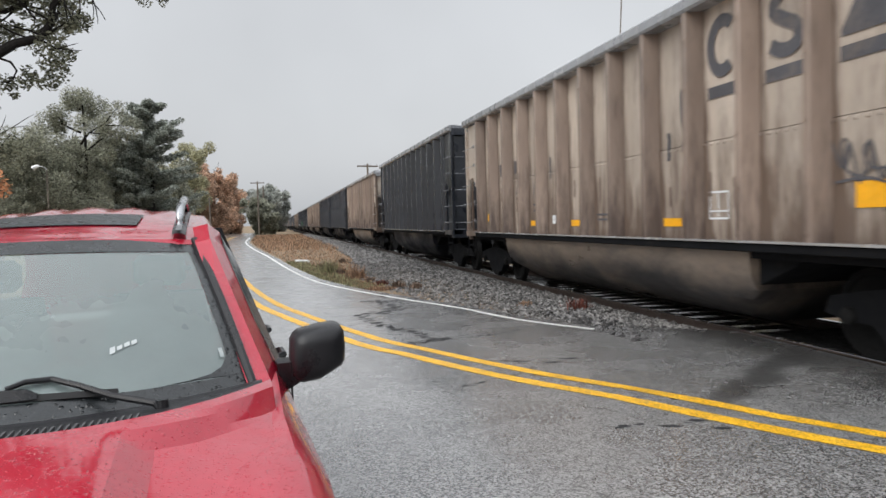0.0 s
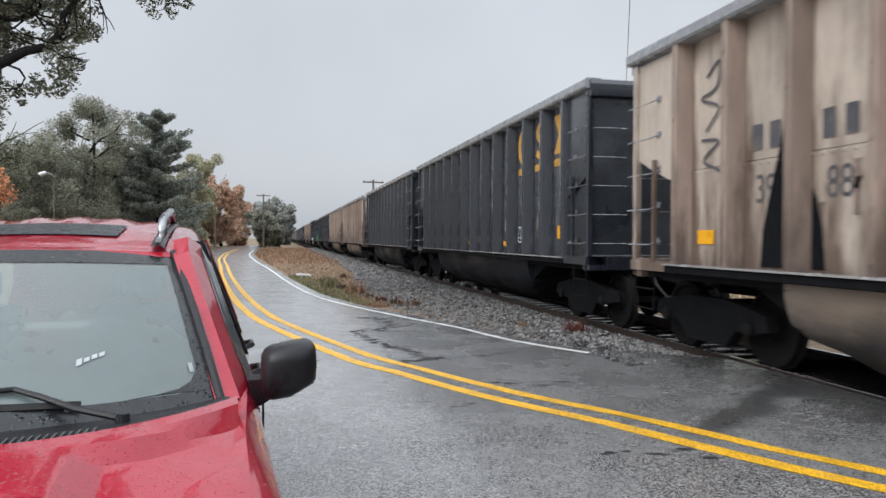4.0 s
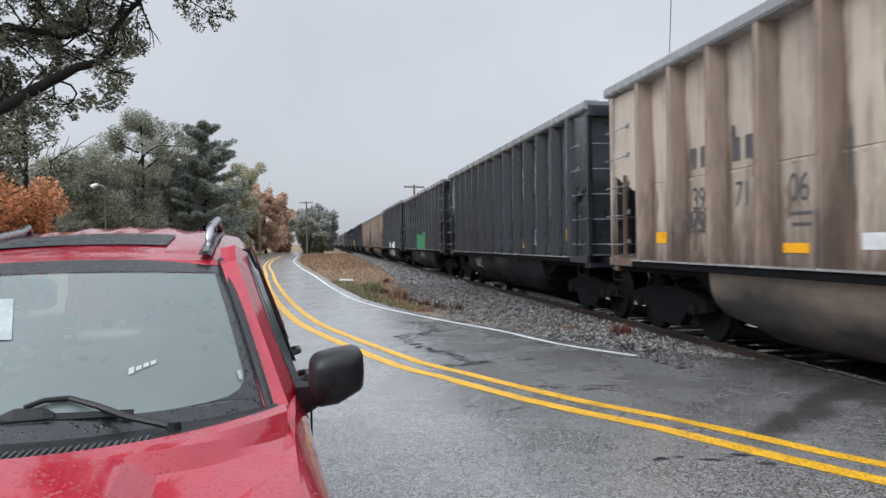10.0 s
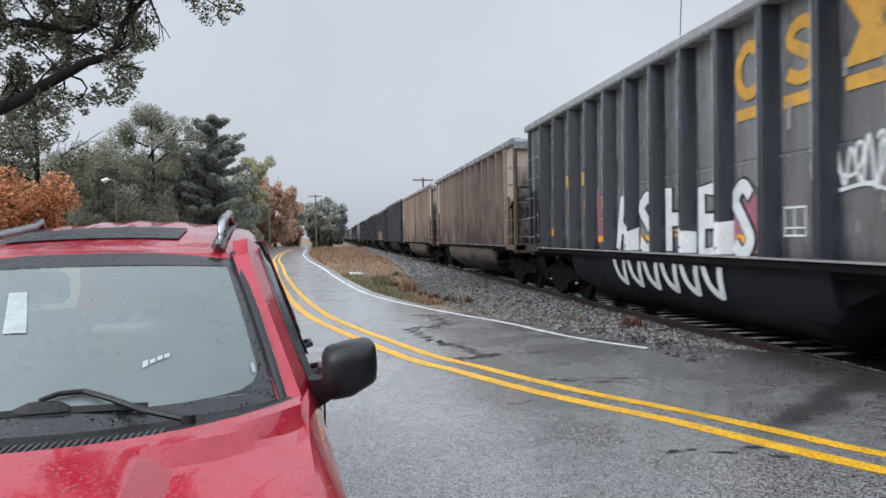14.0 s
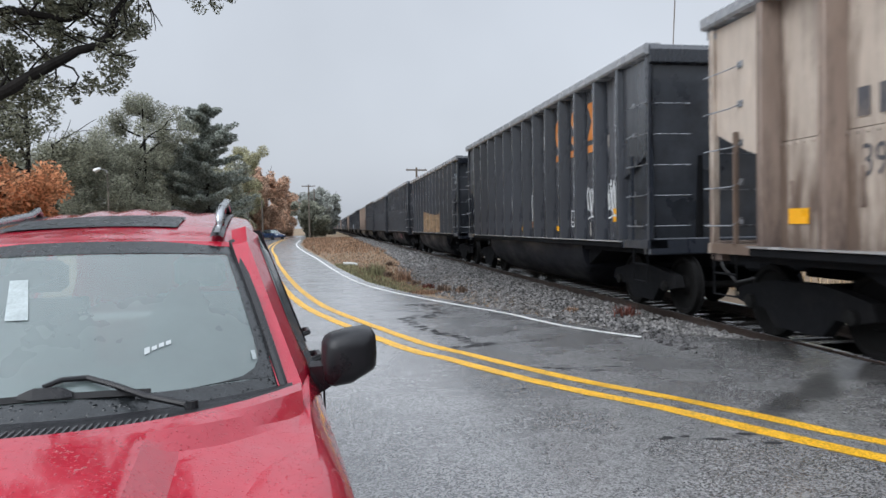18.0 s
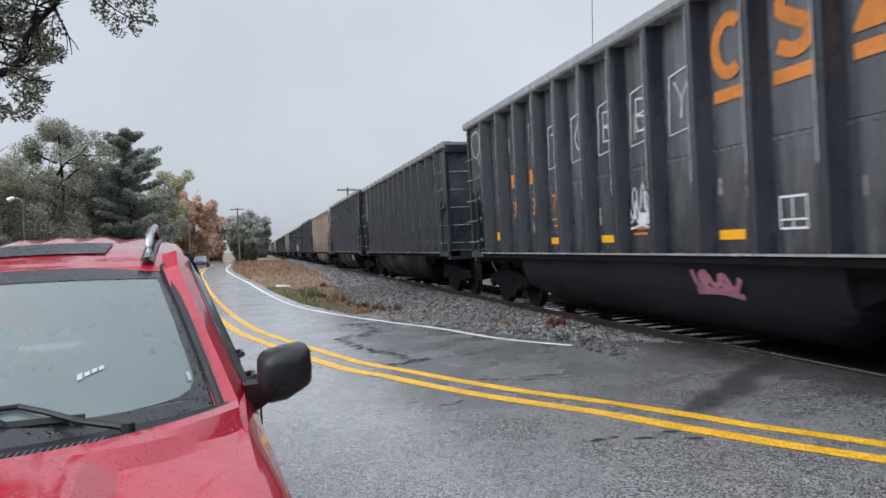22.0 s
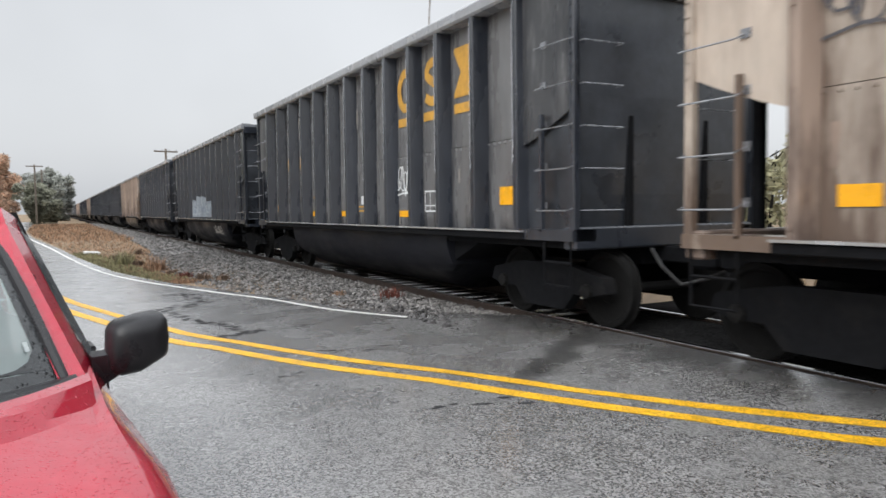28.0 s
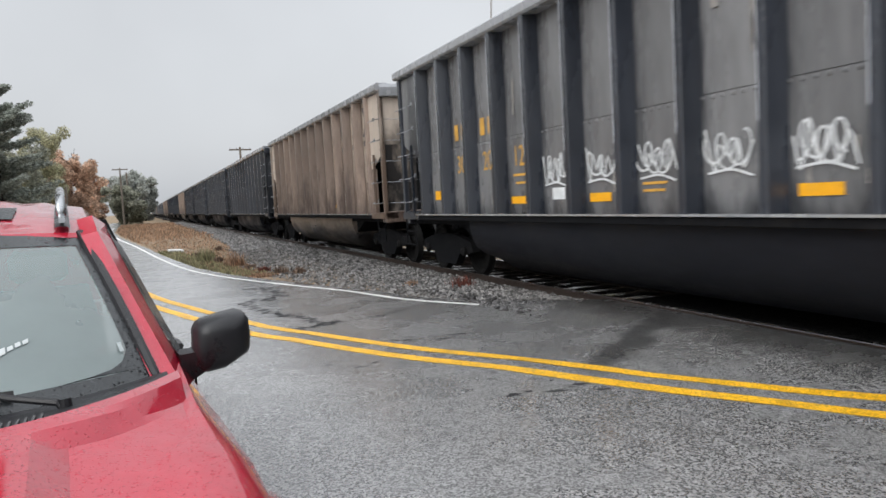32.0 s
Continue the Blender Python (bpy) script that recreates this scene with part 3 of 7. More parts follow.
def build_road():
    g = Geo()
    ys = [-40, -25, -14] + [-8 + 0.5 * i for i in range(38)] + [11 + 1.0 * i for i in range(40)] + [52 + 3 * i for i in range(36)]
    cols = 22
    rows = []
    for y in ys:
        left = lerp_line(CENTRE, y) - 3.3 if y > 24 else (-9.0 if y < 8 else -9.0 + (lerp_line(CENTRE, 24.0) - 3.3 + 9.0) * ((y - 8) / 16) ** 1.5)
        if y <= 8.0:
            right = TRACK_X - 0.835
        elif y < 9.4:
            right = 5.565 + (4.55 - 5.565) * (y - 8.0) / 1.4
        else:
            right = lerp_line(EDGE, y) + 0.30 + 0.05 * noise.noise(Vector((0, y * 1.7, 3)))
        row = []
        for i in range(cols + 1):
            x = left + (right - left) * i / cols
            row.append((x, y, apron_z(x) if y < 9.4 else 0.0))
        rows.append(row)
    o = Geo()
    o.loft(rows, closed=False, caps=False)
    # worn edge that drops to the verge
    o.loft([[p[-1], (p[-1][0] + 0.05, p[-1][1], -0.07)] for p in rows], closed=False, caps=False)
    o.loft([[(p[0][0] - 0.05, p[0][1], -0.07), p[0]] for p in rows], closed=False, caps=False)
    mesh_thing("road", o, M_ASPHALT, "wet grey asphalt country road with worn patches", "road", kind="structure", smooth=True)
    mid = Geo()
    mid.box(TRACK_X - 0.62, -14, -0.05, TRACK_X + 0.62, 7.7, RAIL_Z - 0.02, 0.015)
    mesh_thing("crossing_panel", mid, M_SHADE, "asphalt strip between the crossing rails, coloured as train shade", "road crossing", kind="structure")
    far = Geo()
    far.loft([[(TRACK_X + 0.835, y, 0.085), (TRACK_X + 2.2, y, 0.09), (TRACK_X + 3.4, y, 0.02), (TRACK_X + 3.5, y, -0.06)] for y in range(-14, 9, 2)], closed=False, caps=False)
    mesh_thing("crossing_apron", far, M_SOIL, "far-side stony apron, coloured dark as train shade", "road crossing", kind="structure")


def stripe(name, centre, width, z, material, label, parent=None, ragged=0.0, w_of=None):
    g = Geo()
    pts = centre
    rows = []
    for i, p in enumerate(pts):
        d = (pts[min(i + 1, len(pts) - 1)] - pts[max(i - 1, 0)]).normalized()
        nrm = Vector((d.y, -d.x, 0))
        w = (width if w_of is None else w_of(i / len(pts))) / 2
        a = w + ragged * noise.noise(Vector((p.x * 3, p.y * 3, 1)))
        b = w + ragged * noise.noise(Vector((p.x * 3, p.y * 3, 7)))
        q, r = p + nrm * a, p - nrm * b
        zz = z if p.y > 9.4 else None
        rows.append([(q.x, q.y, apron_z(q.x) + 0.004 if zz is None else z), (r.x, r.y, apron_z(r.x) + 0.004 if zz is None else z)])
    g.loft(rows, closed=False, caps=False)
    return mesh_thing(name, g, material, label, "road marking", kind="structure")


def offset(pts, d):
    out = []
    for i, p in enumerate(pts):
        t = (pts[min(i + 1, len(pts) - 1)] - pts[max(i - 1, 0)]).normalized()
        out.append(p + Vector((t.y, -t.x, 0)) * d)
    return out


def build_markings():
    mid = [p for p in smooth_line(CENTRE[2:-2], 0.35) if p.x < TRACK_X - 0.9]
    stripe("centre_line", offset(mid, 0.185), 0.15, 0.004, M_YELLOW, "solid yellow centre line on the wet road", ragged=0.02)
    stripe("centre_line", offset(mid, -0.185), 0.165, 0.004, M_YELLOW, "solid yellow centre line on the wet road", ragged=0.02)
    edge = smooth_line(EDGE[:-2], 0.35)
    stripe("edge_line", edge, 0.10, 0.004, M_WHITE, "white edge line along the road shoulder", ragged=0.02)


def build_cracks():
    """Dark meandering tar seams and broken patches in the surface."""
    rnd = random.Random(5)
    g = Geo()

    def broken(pts, step, wide, long):
        """Ragged dark holes and chips strung along a line."""
        for p in smooth_line(pts, step):
            x, y = p.x + rnd.gauss(0, wide * 0.5), p.y + rnd.gauss(0, wide * 0.7)
            a, b, turn = long * rnd.uniform(0.3, 1.2), wide * rnd.uniform(0.12, 0.4), rnd.uniform(-0.5, 0.5)
            ring_pts = []
            for k in range(9):
                q = k * 2 * math.pi / 9
                s = rnd.uniform(0.5, 1.25)
                u, v = a * s * math.cos(q), b * s * math.sin(q)
                ring_pts.append((x + u * math.cos(turn) - v * math.sin(turn), y + u * math.sin(turn) + v * math.cos(turn)))
            z = 0.003 + 0.0006 * rnd.random()
            g.add([(u, v, apron_z(u) + z) for u, v in ring_pts], [tuple(range(9))])
    broken([(1.69, 14.5), (1.91, 13.85), (2.0, 13.0), (1.64, 12.4), (1.31, 12.2)], 0.04, 0.17, 0.085)
    broken([(1.31, 12.2), (1.40, 11.13), (1.61, 10.5), (1.87, 9.77), (2.06, 9.3)], 0.04, 0.12, 0.07)
    broken([(2.06, 9.3), (1.83, 9.18), (1.49, 9.1)], 0.035, 0.11, 0.09)
    broken([(1.9, 9.2), (2.19, 9.29), (2.67, 9.38), (3.24, 9.65)], 0.05, 0.05, 0.07)
    broken([(1.6, 10.5), (2.2, 10.3), (2.7, 10.4)], 0.10, 0.07, 0.07)
    broken([(2.1, 7.7), (2.6, 7.5), (3.1, 7.4)], 0.12, 0.10, 0.08)
    broken([(2.4, 4.9), (2.9, 4.75), (3.4, 4.5)], 0.10, 0.09, 0.07)
    for _ in range(10):
        x, y = rnd.uniform(-0.5, 3.5), rnd.uniform(4.0, 17)
        broken([(x, y), (x + rnd.uniform(0.2, 0.5), y + rnd.uniform(-0.2, 0.2)), (x + rnd.uniform(0.5, 0.9), y + rnd.uniform(-0.3, 0.3))], 0.12, 0.05, 0.06)
    mesh_thing("asphalt_cracks", g, M_CRACK, "dark wet cracks and broken chips in the asphalt", "road crack", kind="stuff")


def build_track():
    # bed of sooty stone, its colour darkened for the shade under the train
    g = Geo()
    rows = []
    for y in [-60, -30, -14, 0, 8] + [8.5 + 1.5 * i for i in range(70)] + [120, 140, 170, 210, 270, 350, 450, 600]:
        b = 2.6 if y < 8 else 2.9
        rows.append([(TRACK_X - b, y, -0.07), (TRACK_X - 1.45, y, -0.06), (TRACK_X - 1.2, y, -0.10), (TRACK_X + 1.2, y, -0.10), (TRACK_X + 1.6, y, -0.11), (TRACK_X + 3.1, y, -0.3)])
    g.loft(rows, closed=False, caps=False)
    mesh_thing("ballast_bed", g, M_SOIL, "sooty stone bed under the track, darkened as train shade", "ballast", kind="structure")
    track = thing("railway_track", pose(TRACK_X, 0, 0), "single railway track with rusty rails on wooden ties", "railway track", kind="structure")
    for s in (-1, 1):
        x = s * 0.7525
        web = Geo()
        prof = [(-0.07, -0.06), (0.07, -0.06), (0.07, -0.045), (0.012, -0.025), (0.012, 0.07), (0.035, 0.08), (0.035, 0.100), (-0.035, 0.100), (-0.035, 0.08), (-0.012, 0.07), (-0.012, -0.025), (-0.07, -0.045)]
        web.loft([[(x + a, y, b) for a, b in prof] for y in (-60, 0, 60, 150, 300, 600)])
        part("rail", web, M_RUSTRAIL, track)
        head = Geo()
        head.box(x - 0.03, -60, 0.100, x + 0.03, 600, RAIL_Z)
        part("rail_head", head, M_RAILTOP, track, "polished running surface")
    tie = Geo().box(-1.3, -0.11, -0.22, 1.3, 0.11, -0.062, 0.015).mesh("tie", M_TIE)
    rest = Geo()
    rnd = random.Random(8)
    for i in range(520):
        y = -20 + i * 0.53
        if -14 < y < 8.3:
            continue
        if y < 110 and y > 8:
            t = part("tie", tie, M_TIE, track)
            t.matrix_basis = pose(rnd.uniform(-0.03, 0.03), y, rnd.uniform(-0.006, 0.004), 0, 0, rnd.uniform(-1.2, 1.2))
        else:
            rest.box(-1.3, y - 0.11, -0.22, 1.3, y + 0.11, -0.062)
    tagged(part("far_ties", rest, M_TIE, track), kind="stuff")


def rock_mesh(n, place, size, seed, name, label, material=None, squash=0.7):
    """Many small angular stones in one mesh."""
    r = np.random.RandomState(seed)
    base = np.array([(0, 0, 1), (0.9, 0, 0.15), (0.28, 0.85, 0.1), (-0.73, 0.53, 0.2), (-0.7, -0.5, 0.05), (0.3, -0.88, 0.18), (0.1, 0.05, -0.8)])
    tri = [(0, 1, 2), (0, 2, 3), (0, 3, 4), (0, 4, 5), (0, 5, 1), (6, 2, 1), (6, 3, 2), (6, 4, 3), (6, 5, 4), (6, 1, 5)]
    vs, fs = np.zeros((n * 7, 3)), []
    for i in range(n):
        x, y, z = place(r)
        q = base * (1 + r.uniform(-0.35, 0.35, (7, 1))) * size(r) * np.array([1, r.uniform(0.6, 1.1), squash])
        a, b = r.uniform(0, 6.28), r.uniform(-0.7, 0.7)
        rot = np.array([[math.cos(a), -math.sin(a), 0], [math.sin(a), math.cos(a), 0], [0, 0, 1]]) @ np.array([[1, 0, 0], [0, math.cos(b), -math.sin(b)], [0, math.sin(b), math.cos(b)]])
        vs[i * 7:i * 7 + 7] = q @ rot.T + (x, y, z)
        fs += [(t[0] + i * 7, t[1] + i * 7, t[2] + i * 7) for t in tri]
    me = bpy.data.meshes.new(name)
    me.from_pydata(vs.tolist(), [], fs)
    me.materials.append(material or M_STONE)
    return tagged(new(name, me), label, "stones", kind="stuff")


def ballast_left(y):
    """Where the spread of stones ends towards the road."""
    return lerp_line([(5.5, 8.0), (4.75, 9.3), (3.75, 11.5), (2.95, 14.5), (2.6, 17), (2.3, 20), (2.6, 24), (3.2, 32), (3.7, 50), (3.9, 120)], y)


def build_ballast():
    def near(r):
        y = 8.0 + 22 * r.uniform(0, 1) ** 1.25
        x0 = ballast_left(y) + r.uniform(-0.25, 0.1)
        x = x0 + (TRACK_X - 0.95 - x0) * r.uniform(0, 1)
        u = (x - x0) / max(TRACK_X - 0.95 - x0, 0.3)
        return x, y, -0.055 + 0.07 * math.sin(min(u, 1) * 2.2) + 0.03 * r.uniform(-1, 1)

    def far(r):
        y = 28 + 90 * r.uniform(0, 1) ** 1.4
        x0 = ballast_left(y)
        return x0 + (TRACK_X - 0.9 - x0) * r.uniform(0, 1), y, -0.03 + 0.05 * r.uniform(-1, 1)

    def inner(r):
        y = 8.2 + 70 * r.uniform(0, 1) ** 1.5
        return TRACK_X + r.uniform(-0.95, 1.6), y, -0.105 + 0.02 * r.uniform(-1, 1)
    rock_mesh(20000, near, lambda r: 0.018 + 0.036 * r.uniform(0, 1) ** 2, 3, "ballast_stones", "loose grey crushed stones beside the track")
    rock_mesh(7000, far, lambda r: 0.04 + 0.07 * r.uniform(0, 1), 4, "far_ballast_stones", "grey crushed stones along the distant track")
    def shoulder(r):
        y = 8.2 + 45 * r.uniform(0, 1) ** 1.5
        return TRACK_X - 0.9 - 1.25 * r.uniform(0, 1) ** 1.6, y, -0.005 + 0.03 * r.uniform(-1, 1)
    rock_mesh(9000, shoulder, lambda r: 0.02 + 0.036 * r.uniform(0, 1) ** 2, 5, "shoulder_stones", "sooty crushed stones along the rail", M_SOOTSTONE)
    rock_mesh(4500, inner, lambda r: 0.022 + 0.04 * r.uniform(0, 1), 6, "track_stones", "sooty crushed stones between the ties, darkened as train shade", M_SOIL)


def blade_mesh(n, place, height, seed, name, label, material, category="grass"):
    r = np.random.RandomState(seed)
    vs, fs = [], []
    for i in range(n):
        x, y, z = place(r)
        h, a, lean = height(r, y), r.uniform(0, 6.28), r.uniform(0.1, 0.6)
        w = (0.005 + 0.009 * r.uniform()) * (1 + max(0, y - 15) * 0.04)
        dx, dy = math.cos(a), math.sin(a)
        o = len(vs)
        vs += [(x - dy * w, y + dx * w, z), (x + dy * w, y - dx * w, z), (x + dx * lean * h * 0.5 + dy * w * 0.7, y + dy * lean * h * 0.5 - dx * w * 0.7, z + h * 0.65),
               (x + dx * lean * h * 0.5 - dy * w * 0.7, y + dy * lean * h * 0.5 + dx * w * 0.7, z + h * 0.65), (x + dx * lean * h * 1.1, y + dy * lean * h * 1.1, z + h)]
        fs += [(o, o + 1, o + 2, o + 3), (o + 3, o + 2, o + 4)]
    me = bpy.data.meshes.new(name)
    me.from_pydata(vs, [], fs)
    me.materials.append(material)
    return tagged(new(name, me), label, category, kind="stuff")


def build_grass():
    def verge(r):
        y = 17 + 100 * r.uniform(0, 1) ** 1.7
        a, b = lerp_line(EDGE, y) + 0.5, ballast_left(y) + 0.15
        return a + (b - a) * r.uniform(0, 1), y, -0.06

    def strip(r):
        y = 17.5 + 14 * r.uniform(0, 1)
        a = lerp_line(EDGE, y) + 0.4
        return a + 0.75 * r.uniform(0, 1) ** 1.4, y, -0.06

    def left(r):
        y = 40 + 100 * r.uniform(0, 1)
        return lerp_line(CENTRE, y) - 3.4 - 25 * r.uniform(0, 1) ** 1.5, y, -0.06

    def beyond(r):
        x, y = TRACK_X + 3.0 + 8 * r.uniform(0, 1) ** 1.4, -6 + 45 * r.uniform(0, 1)
        return x, y, ground_z(x, y) - 0.02
    blade_mesh(12000, verge, lambda r, y: r.uniform(0.03, 0.10) + (0.18 if y > 45 else 0) * r.uniform(), 11, "dry_verge_grass", "dry rust-brown grass on the verge", M_GRASS)
    blade_mesh(3600, strip, lambda r, y: r.uniform(0.04, 0.14), 12, "green_verge_grass", "short green grass along the road edge", M_GREEN)
    blade_mesh(6000, left, lambda r, y: r.uniform(0.1, 0.25), 13, "roadside_grass", "short grass on the far roadside", M_GREEN)
    blade_mesh(12000, beyond, lambda r, y: r.uniform(0.1, 0.35), 14, "bank_grass", "pale dry straw on the bank beyond the track", M_STRAW)
    for (x, y, s, mt) in ((4.92, 11.35, 0.2, M_WEED), (3.15, 16.9, 0.15, M_BRUSH), (2.85, 17.4, 0.17, M_BRUSH), (2.4, 19.6, 0.11, M_BRUSH), (1.9, 23.5, 0.13, M_BRUSH), (1.5, 27.0, 0.14, M_BRUSH), (2.6, 30.0, 0.16, M_BRUSH), (2.55, 18.3, 0.13, M_WEED), (4.3, 12.3, 0.12, M_GRASS), (2.2, 21.0, 0.3, M_GRASS), (1.6, 24.0, 0.35, M_GREEN)):
        blade_mesh(170, lambda r: (x + r.normal() * s * 0.5, y + r.normal() * s * 0.5, -0.05), lambda r, yy: s * r.uniform(0.5, 1.4), int(y * 10), "weed_clump",
                   {M_WEED: "low rust-red weed clump among the stones", M_BRUSH: "low dark brown brush clump on the verge"}.get(mt, "low dry weed clump beside the stones"), mt, "weed")
    g = Geo().box(-0.3, -0.12, 0, 0.3, 0.12, 0.1, 0.03)
    mesh_thing("litter", g, M_LITTER, "scrap of pale litter lying in the dry grass", "litter", m=pose(0.95, 30.5, 0.0, 8, 5, 20))


build_ground()
build_road()
build_markings()
build_cracks()
build_track()
build_ballast()
build_grass()


# ---- the coal train ----
CAR_PITCH = 16.15
SIDE, PANEL = 1.55, 1.335
TOP, SILL_Z = 4.11, 1.17
# two types of car: twelve even bays, or a shorter body whose eight middle bays are narrower
LONG_CAR, SHORT_CAR = [1.04] * 12, [1.04] * 2 + [0.956] * 8 + [1.04] * 2
SHORT_ONES = {2, 10, 13, 15, 17, 19}
LAYOUT = {}


def set_layout(short):
    """Lays out the posts for the type of car that is being built or painted."""
    LAYOUT["bays"] = SHORT_CAR if short else LONG_CAR
    LAYOUT["length"] = 14.05 if short else 14.65
    LAYOUT["posts"] = [-1.12 - sum(LAYOUT["bays"][:i]) for i in range(13)]


def bay_y(i):
    return (LAYOUT["posts"][i] + LAYOUT["posts"][i + 1]) / 2


def bogie(parent, y, fine=True):
    """A three-piece truck: side frames, bolster, springs and two wheelsets."""
    t = part("truck", Geo().box(-1.0, -0.17, 0.42, 1.0, 0.17, 0.72, 0.03), SOOT, parent, "sooty cast-steel truck")
    t.matrix_basis = pose(0, y, 0)
    for s in (-1, 1):
        x = s * 1.02
        g = Geo()
        prof = [(-1.22, 0.46), (-1.15, 0.63), (-0.80, 0.70), (-0.40, 0.76), (0.40, 0.76), (0.80, 0.70), (1.15, 0.63), (1.22, 0.46), (0.95, 0.40), (0.62, 0.40), (0.42, 0.19), (-0.42, 0.19), (-0.62, 0.40), (-0.95, 0.40)]
        g.loft([[(x - 0.075, a, b) for a, b in prof], [(x + 0.075, a, b) for a, b in prof]])
        part("side_frame", g, SOOT, t)
        for k in (-0.13, 0.0, 0.13) if fine else ():
            part("spring", Geo().tube([(x - s * -0.02, k, 0.24), (x - s * -0.02, k, 0.56)], 0.055, 8), WHEELM, t)
        for k in (-0.89, 0.89) if fine else ():
            cap = Geo().disc(0, 0, k, 0.46, [(x + s * 0.075, 0.09), (x + s * 0.13, 0.085), (x + s * 0.15, 0.03)], 10)
            part("bearing_cap", cap, WHEELM, t)
    for k in (-0.89, 0.89):
        axle = Geo().disc(0, 0, 0, 0, [(-0.95, 0.06), (0.95, 0.06)], 8)
        for s in (-1, 1):
            axle.disc(0, 0, 0, 0, [(s * 0.68, 0.19), (s * 0.69, 0.46), (s * 0.70, 0.485), (s * 0.725, 0.485), (s * 0.73, 0.457), (s * 0.82, 0.452), (s * 0.825, 0.40), (s * 0.79, 0.37), (s * 0.775, 0.17), (s * 0.83, 0.13), (s * 0.83, 0.05)], 24)
        w = part("wheelset", axle, WHEELM, t)
        w.matrix_basis = pose(0, k, 0.46)
        w["rolls"] = 1
    return t


def build_car(paint, post_paint, label, dark, fine=True, short=False):
    set_layout(short)
    body_len, posts = LAYOUT["length"], LAYOUT["posts"]
    TOP = 4.22 if short else 4.11
    car = thing("coal_hopper_car", pose(0, 0, 0), label, "railway car", "cars of the coal train")
    # side sheets, an upper and a lower plate with a riveted lap joint
    sheets = {}
    for i, bay in enumerate(LAYOUT["bays"]):
        if bay not in sheets:
            sheet, w = Geo(), bay / 2
            sheet.box(-PANEL, -w, 2.36, -PANEL + 0.02, w, TOP - 0.14)
            sheet.box(-PANEL - 0.006, -w, SILL_Z - 0.02, -PANEL + 0.02, w, 2.352)
            for k in range(7):
                y, z = -w + 0.12 + k * (bay - 0.24) / 6, 2.32
                sheet.add([(-PANEL - 0.006, y - 0.022, z - 0.022), (-PANEL - 0.006, y + 0.022, z - 0.022), (-PANEL - 0.006, y + 0.022, z + 0.022), (-PANEL - 0.006, y - 0.022, z + 0.022), (-PANEL - 0.03, y, z)],
                          [(0, 1, 4), (1, 2, 4), (2, 3, 4), (3, 0, 4)])
            sheets[bay] = sheet.mesh("side_panel", paint)
            fix_normals(sheets[bay])
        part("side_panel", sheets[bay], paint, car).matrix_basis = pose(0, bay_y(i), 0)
    part("far_side_sheet", Geo().box(PANEL - 0.02, posts[12], SILL_Z, PANEL, posts[0], TOP - 0.14), paint, car)
    # posts, a folded hat section
    post = Geo()
    sec = [(-PANEL, -0.105), (-PANEL - 0.015, -0.105), (-SIDE + 0.01, -0.05), (-SIDE, -0.04), (-SIDE, 0.04), (-SIDE + 0.01, 0.05), (-PANEL - 0.015, 0.105), (-PANEL, 0.105)]
    post.loft([[(x, y, SILL_Z) for x, y in sec], [(x, y, TOP - 0.165) for x, y in sec]])
    for z in (SILL_Z + 0.1, 1.75, 2.36, 3.0, 3.6):
        post.box(-SIDE - 0.01, -0.018, z - 0.018, -SIDE + 0.004, 0.018, z + 0.018)
    # thin pale strip painted as the highlight on each post's far edge
    glint_from = len(post.f)
    if dark:
        post.add([(-SIDE - 0.003, 0.032, 2.0), (-SIDE - 0.003, 0.0415, 2.0), (-SIDE - 0.003, 0.0415, TOP - 0.22), (-SIDE - 0.003, 0.032, TOP - 0.22)], [(0, 1, 2, 3)])
    pm = post.mesh("side_post", post_paint)
    pm.materials.append(POSTGLINT)
    fix_normals(pm)
    for f in range(glint_from, len(pm.polygons)):
        pm.polygons[f].material_index = 1
    for y in posts:
        part("side_post", pm, post_paint, car).matrix_basis = pose(0, y, 0)
        part("side_post", pm, post_paint, car).matrix_basis = pose(0, y, 0, 0, 0, 180)
    # top chord all round and side sills
    for s in (-1, 1):
        c = Geo()
        prof = [(s * (PANEL - 0.03), TOP - 0.17), (s * (SIDE + 0.005), TOP - 0.17), (s * (SIDE + 0.03), TOP - 0.14), (s * (SIDE + 0.03), TOP - 0.03), (s * (SIDE + 0.0), TOP), (s * (PANEL - 0.03), TOP)]
        c.loft([[(x, y, z) for x, z in prof] for y in (0.10, -body_len - 0.02)])
        part("top_chord", c, CHORD, car, "pale worn steel top chord")
        q = Geo().box(s * 1.30 - 0.27 if s < 0 else 1.30, -body_len + 0.95, SILL_Z - 0.11, s * 1.30 if s < 0 else 1.57, -0.95, SILL_Z - 0.015, 0.012)
        part("side_sill", q, SOOT, car)
        part("sill_flange", Geo().box(s * 1.60 if s < 0 else 1.5, -body_len + 0.95, SILL_Z - 0.012, -1.5 if s < 0 else 1.60, -0.95, SILL_Z + 0.012), SILL, car, "wet bright sill edge")
    for e, ye in ((1, 0.0), (-1, -body_len)):
        span = 1.12 if e > 0 else body_len + posts[12]
        cap = Geo()
        prof = [(0, TOP - 0.26), (0.07, TOP - 0.24), (0.08, TOP - 0.05), (0.03, TOP + 0.03), (-0.06, TOP + 0.03), (-0.10, TOP - 0.26)]
        cap.loft([[(x, ye + e * a, z + (0.0 if abs(x) < 1.2 else -0.05)) for a, z in prof] for x in (-1.5, -1.2, 1.2, 1.5)])
        part("end_chord", cap, CHORD if not dark else BLKPOST, car)
        # end sheet above, and the slope sheet that runs from its foot down to the tub; the bay under it is open
        xs = [-1.45 + 2.9 * i / 10 for i in range(11)]
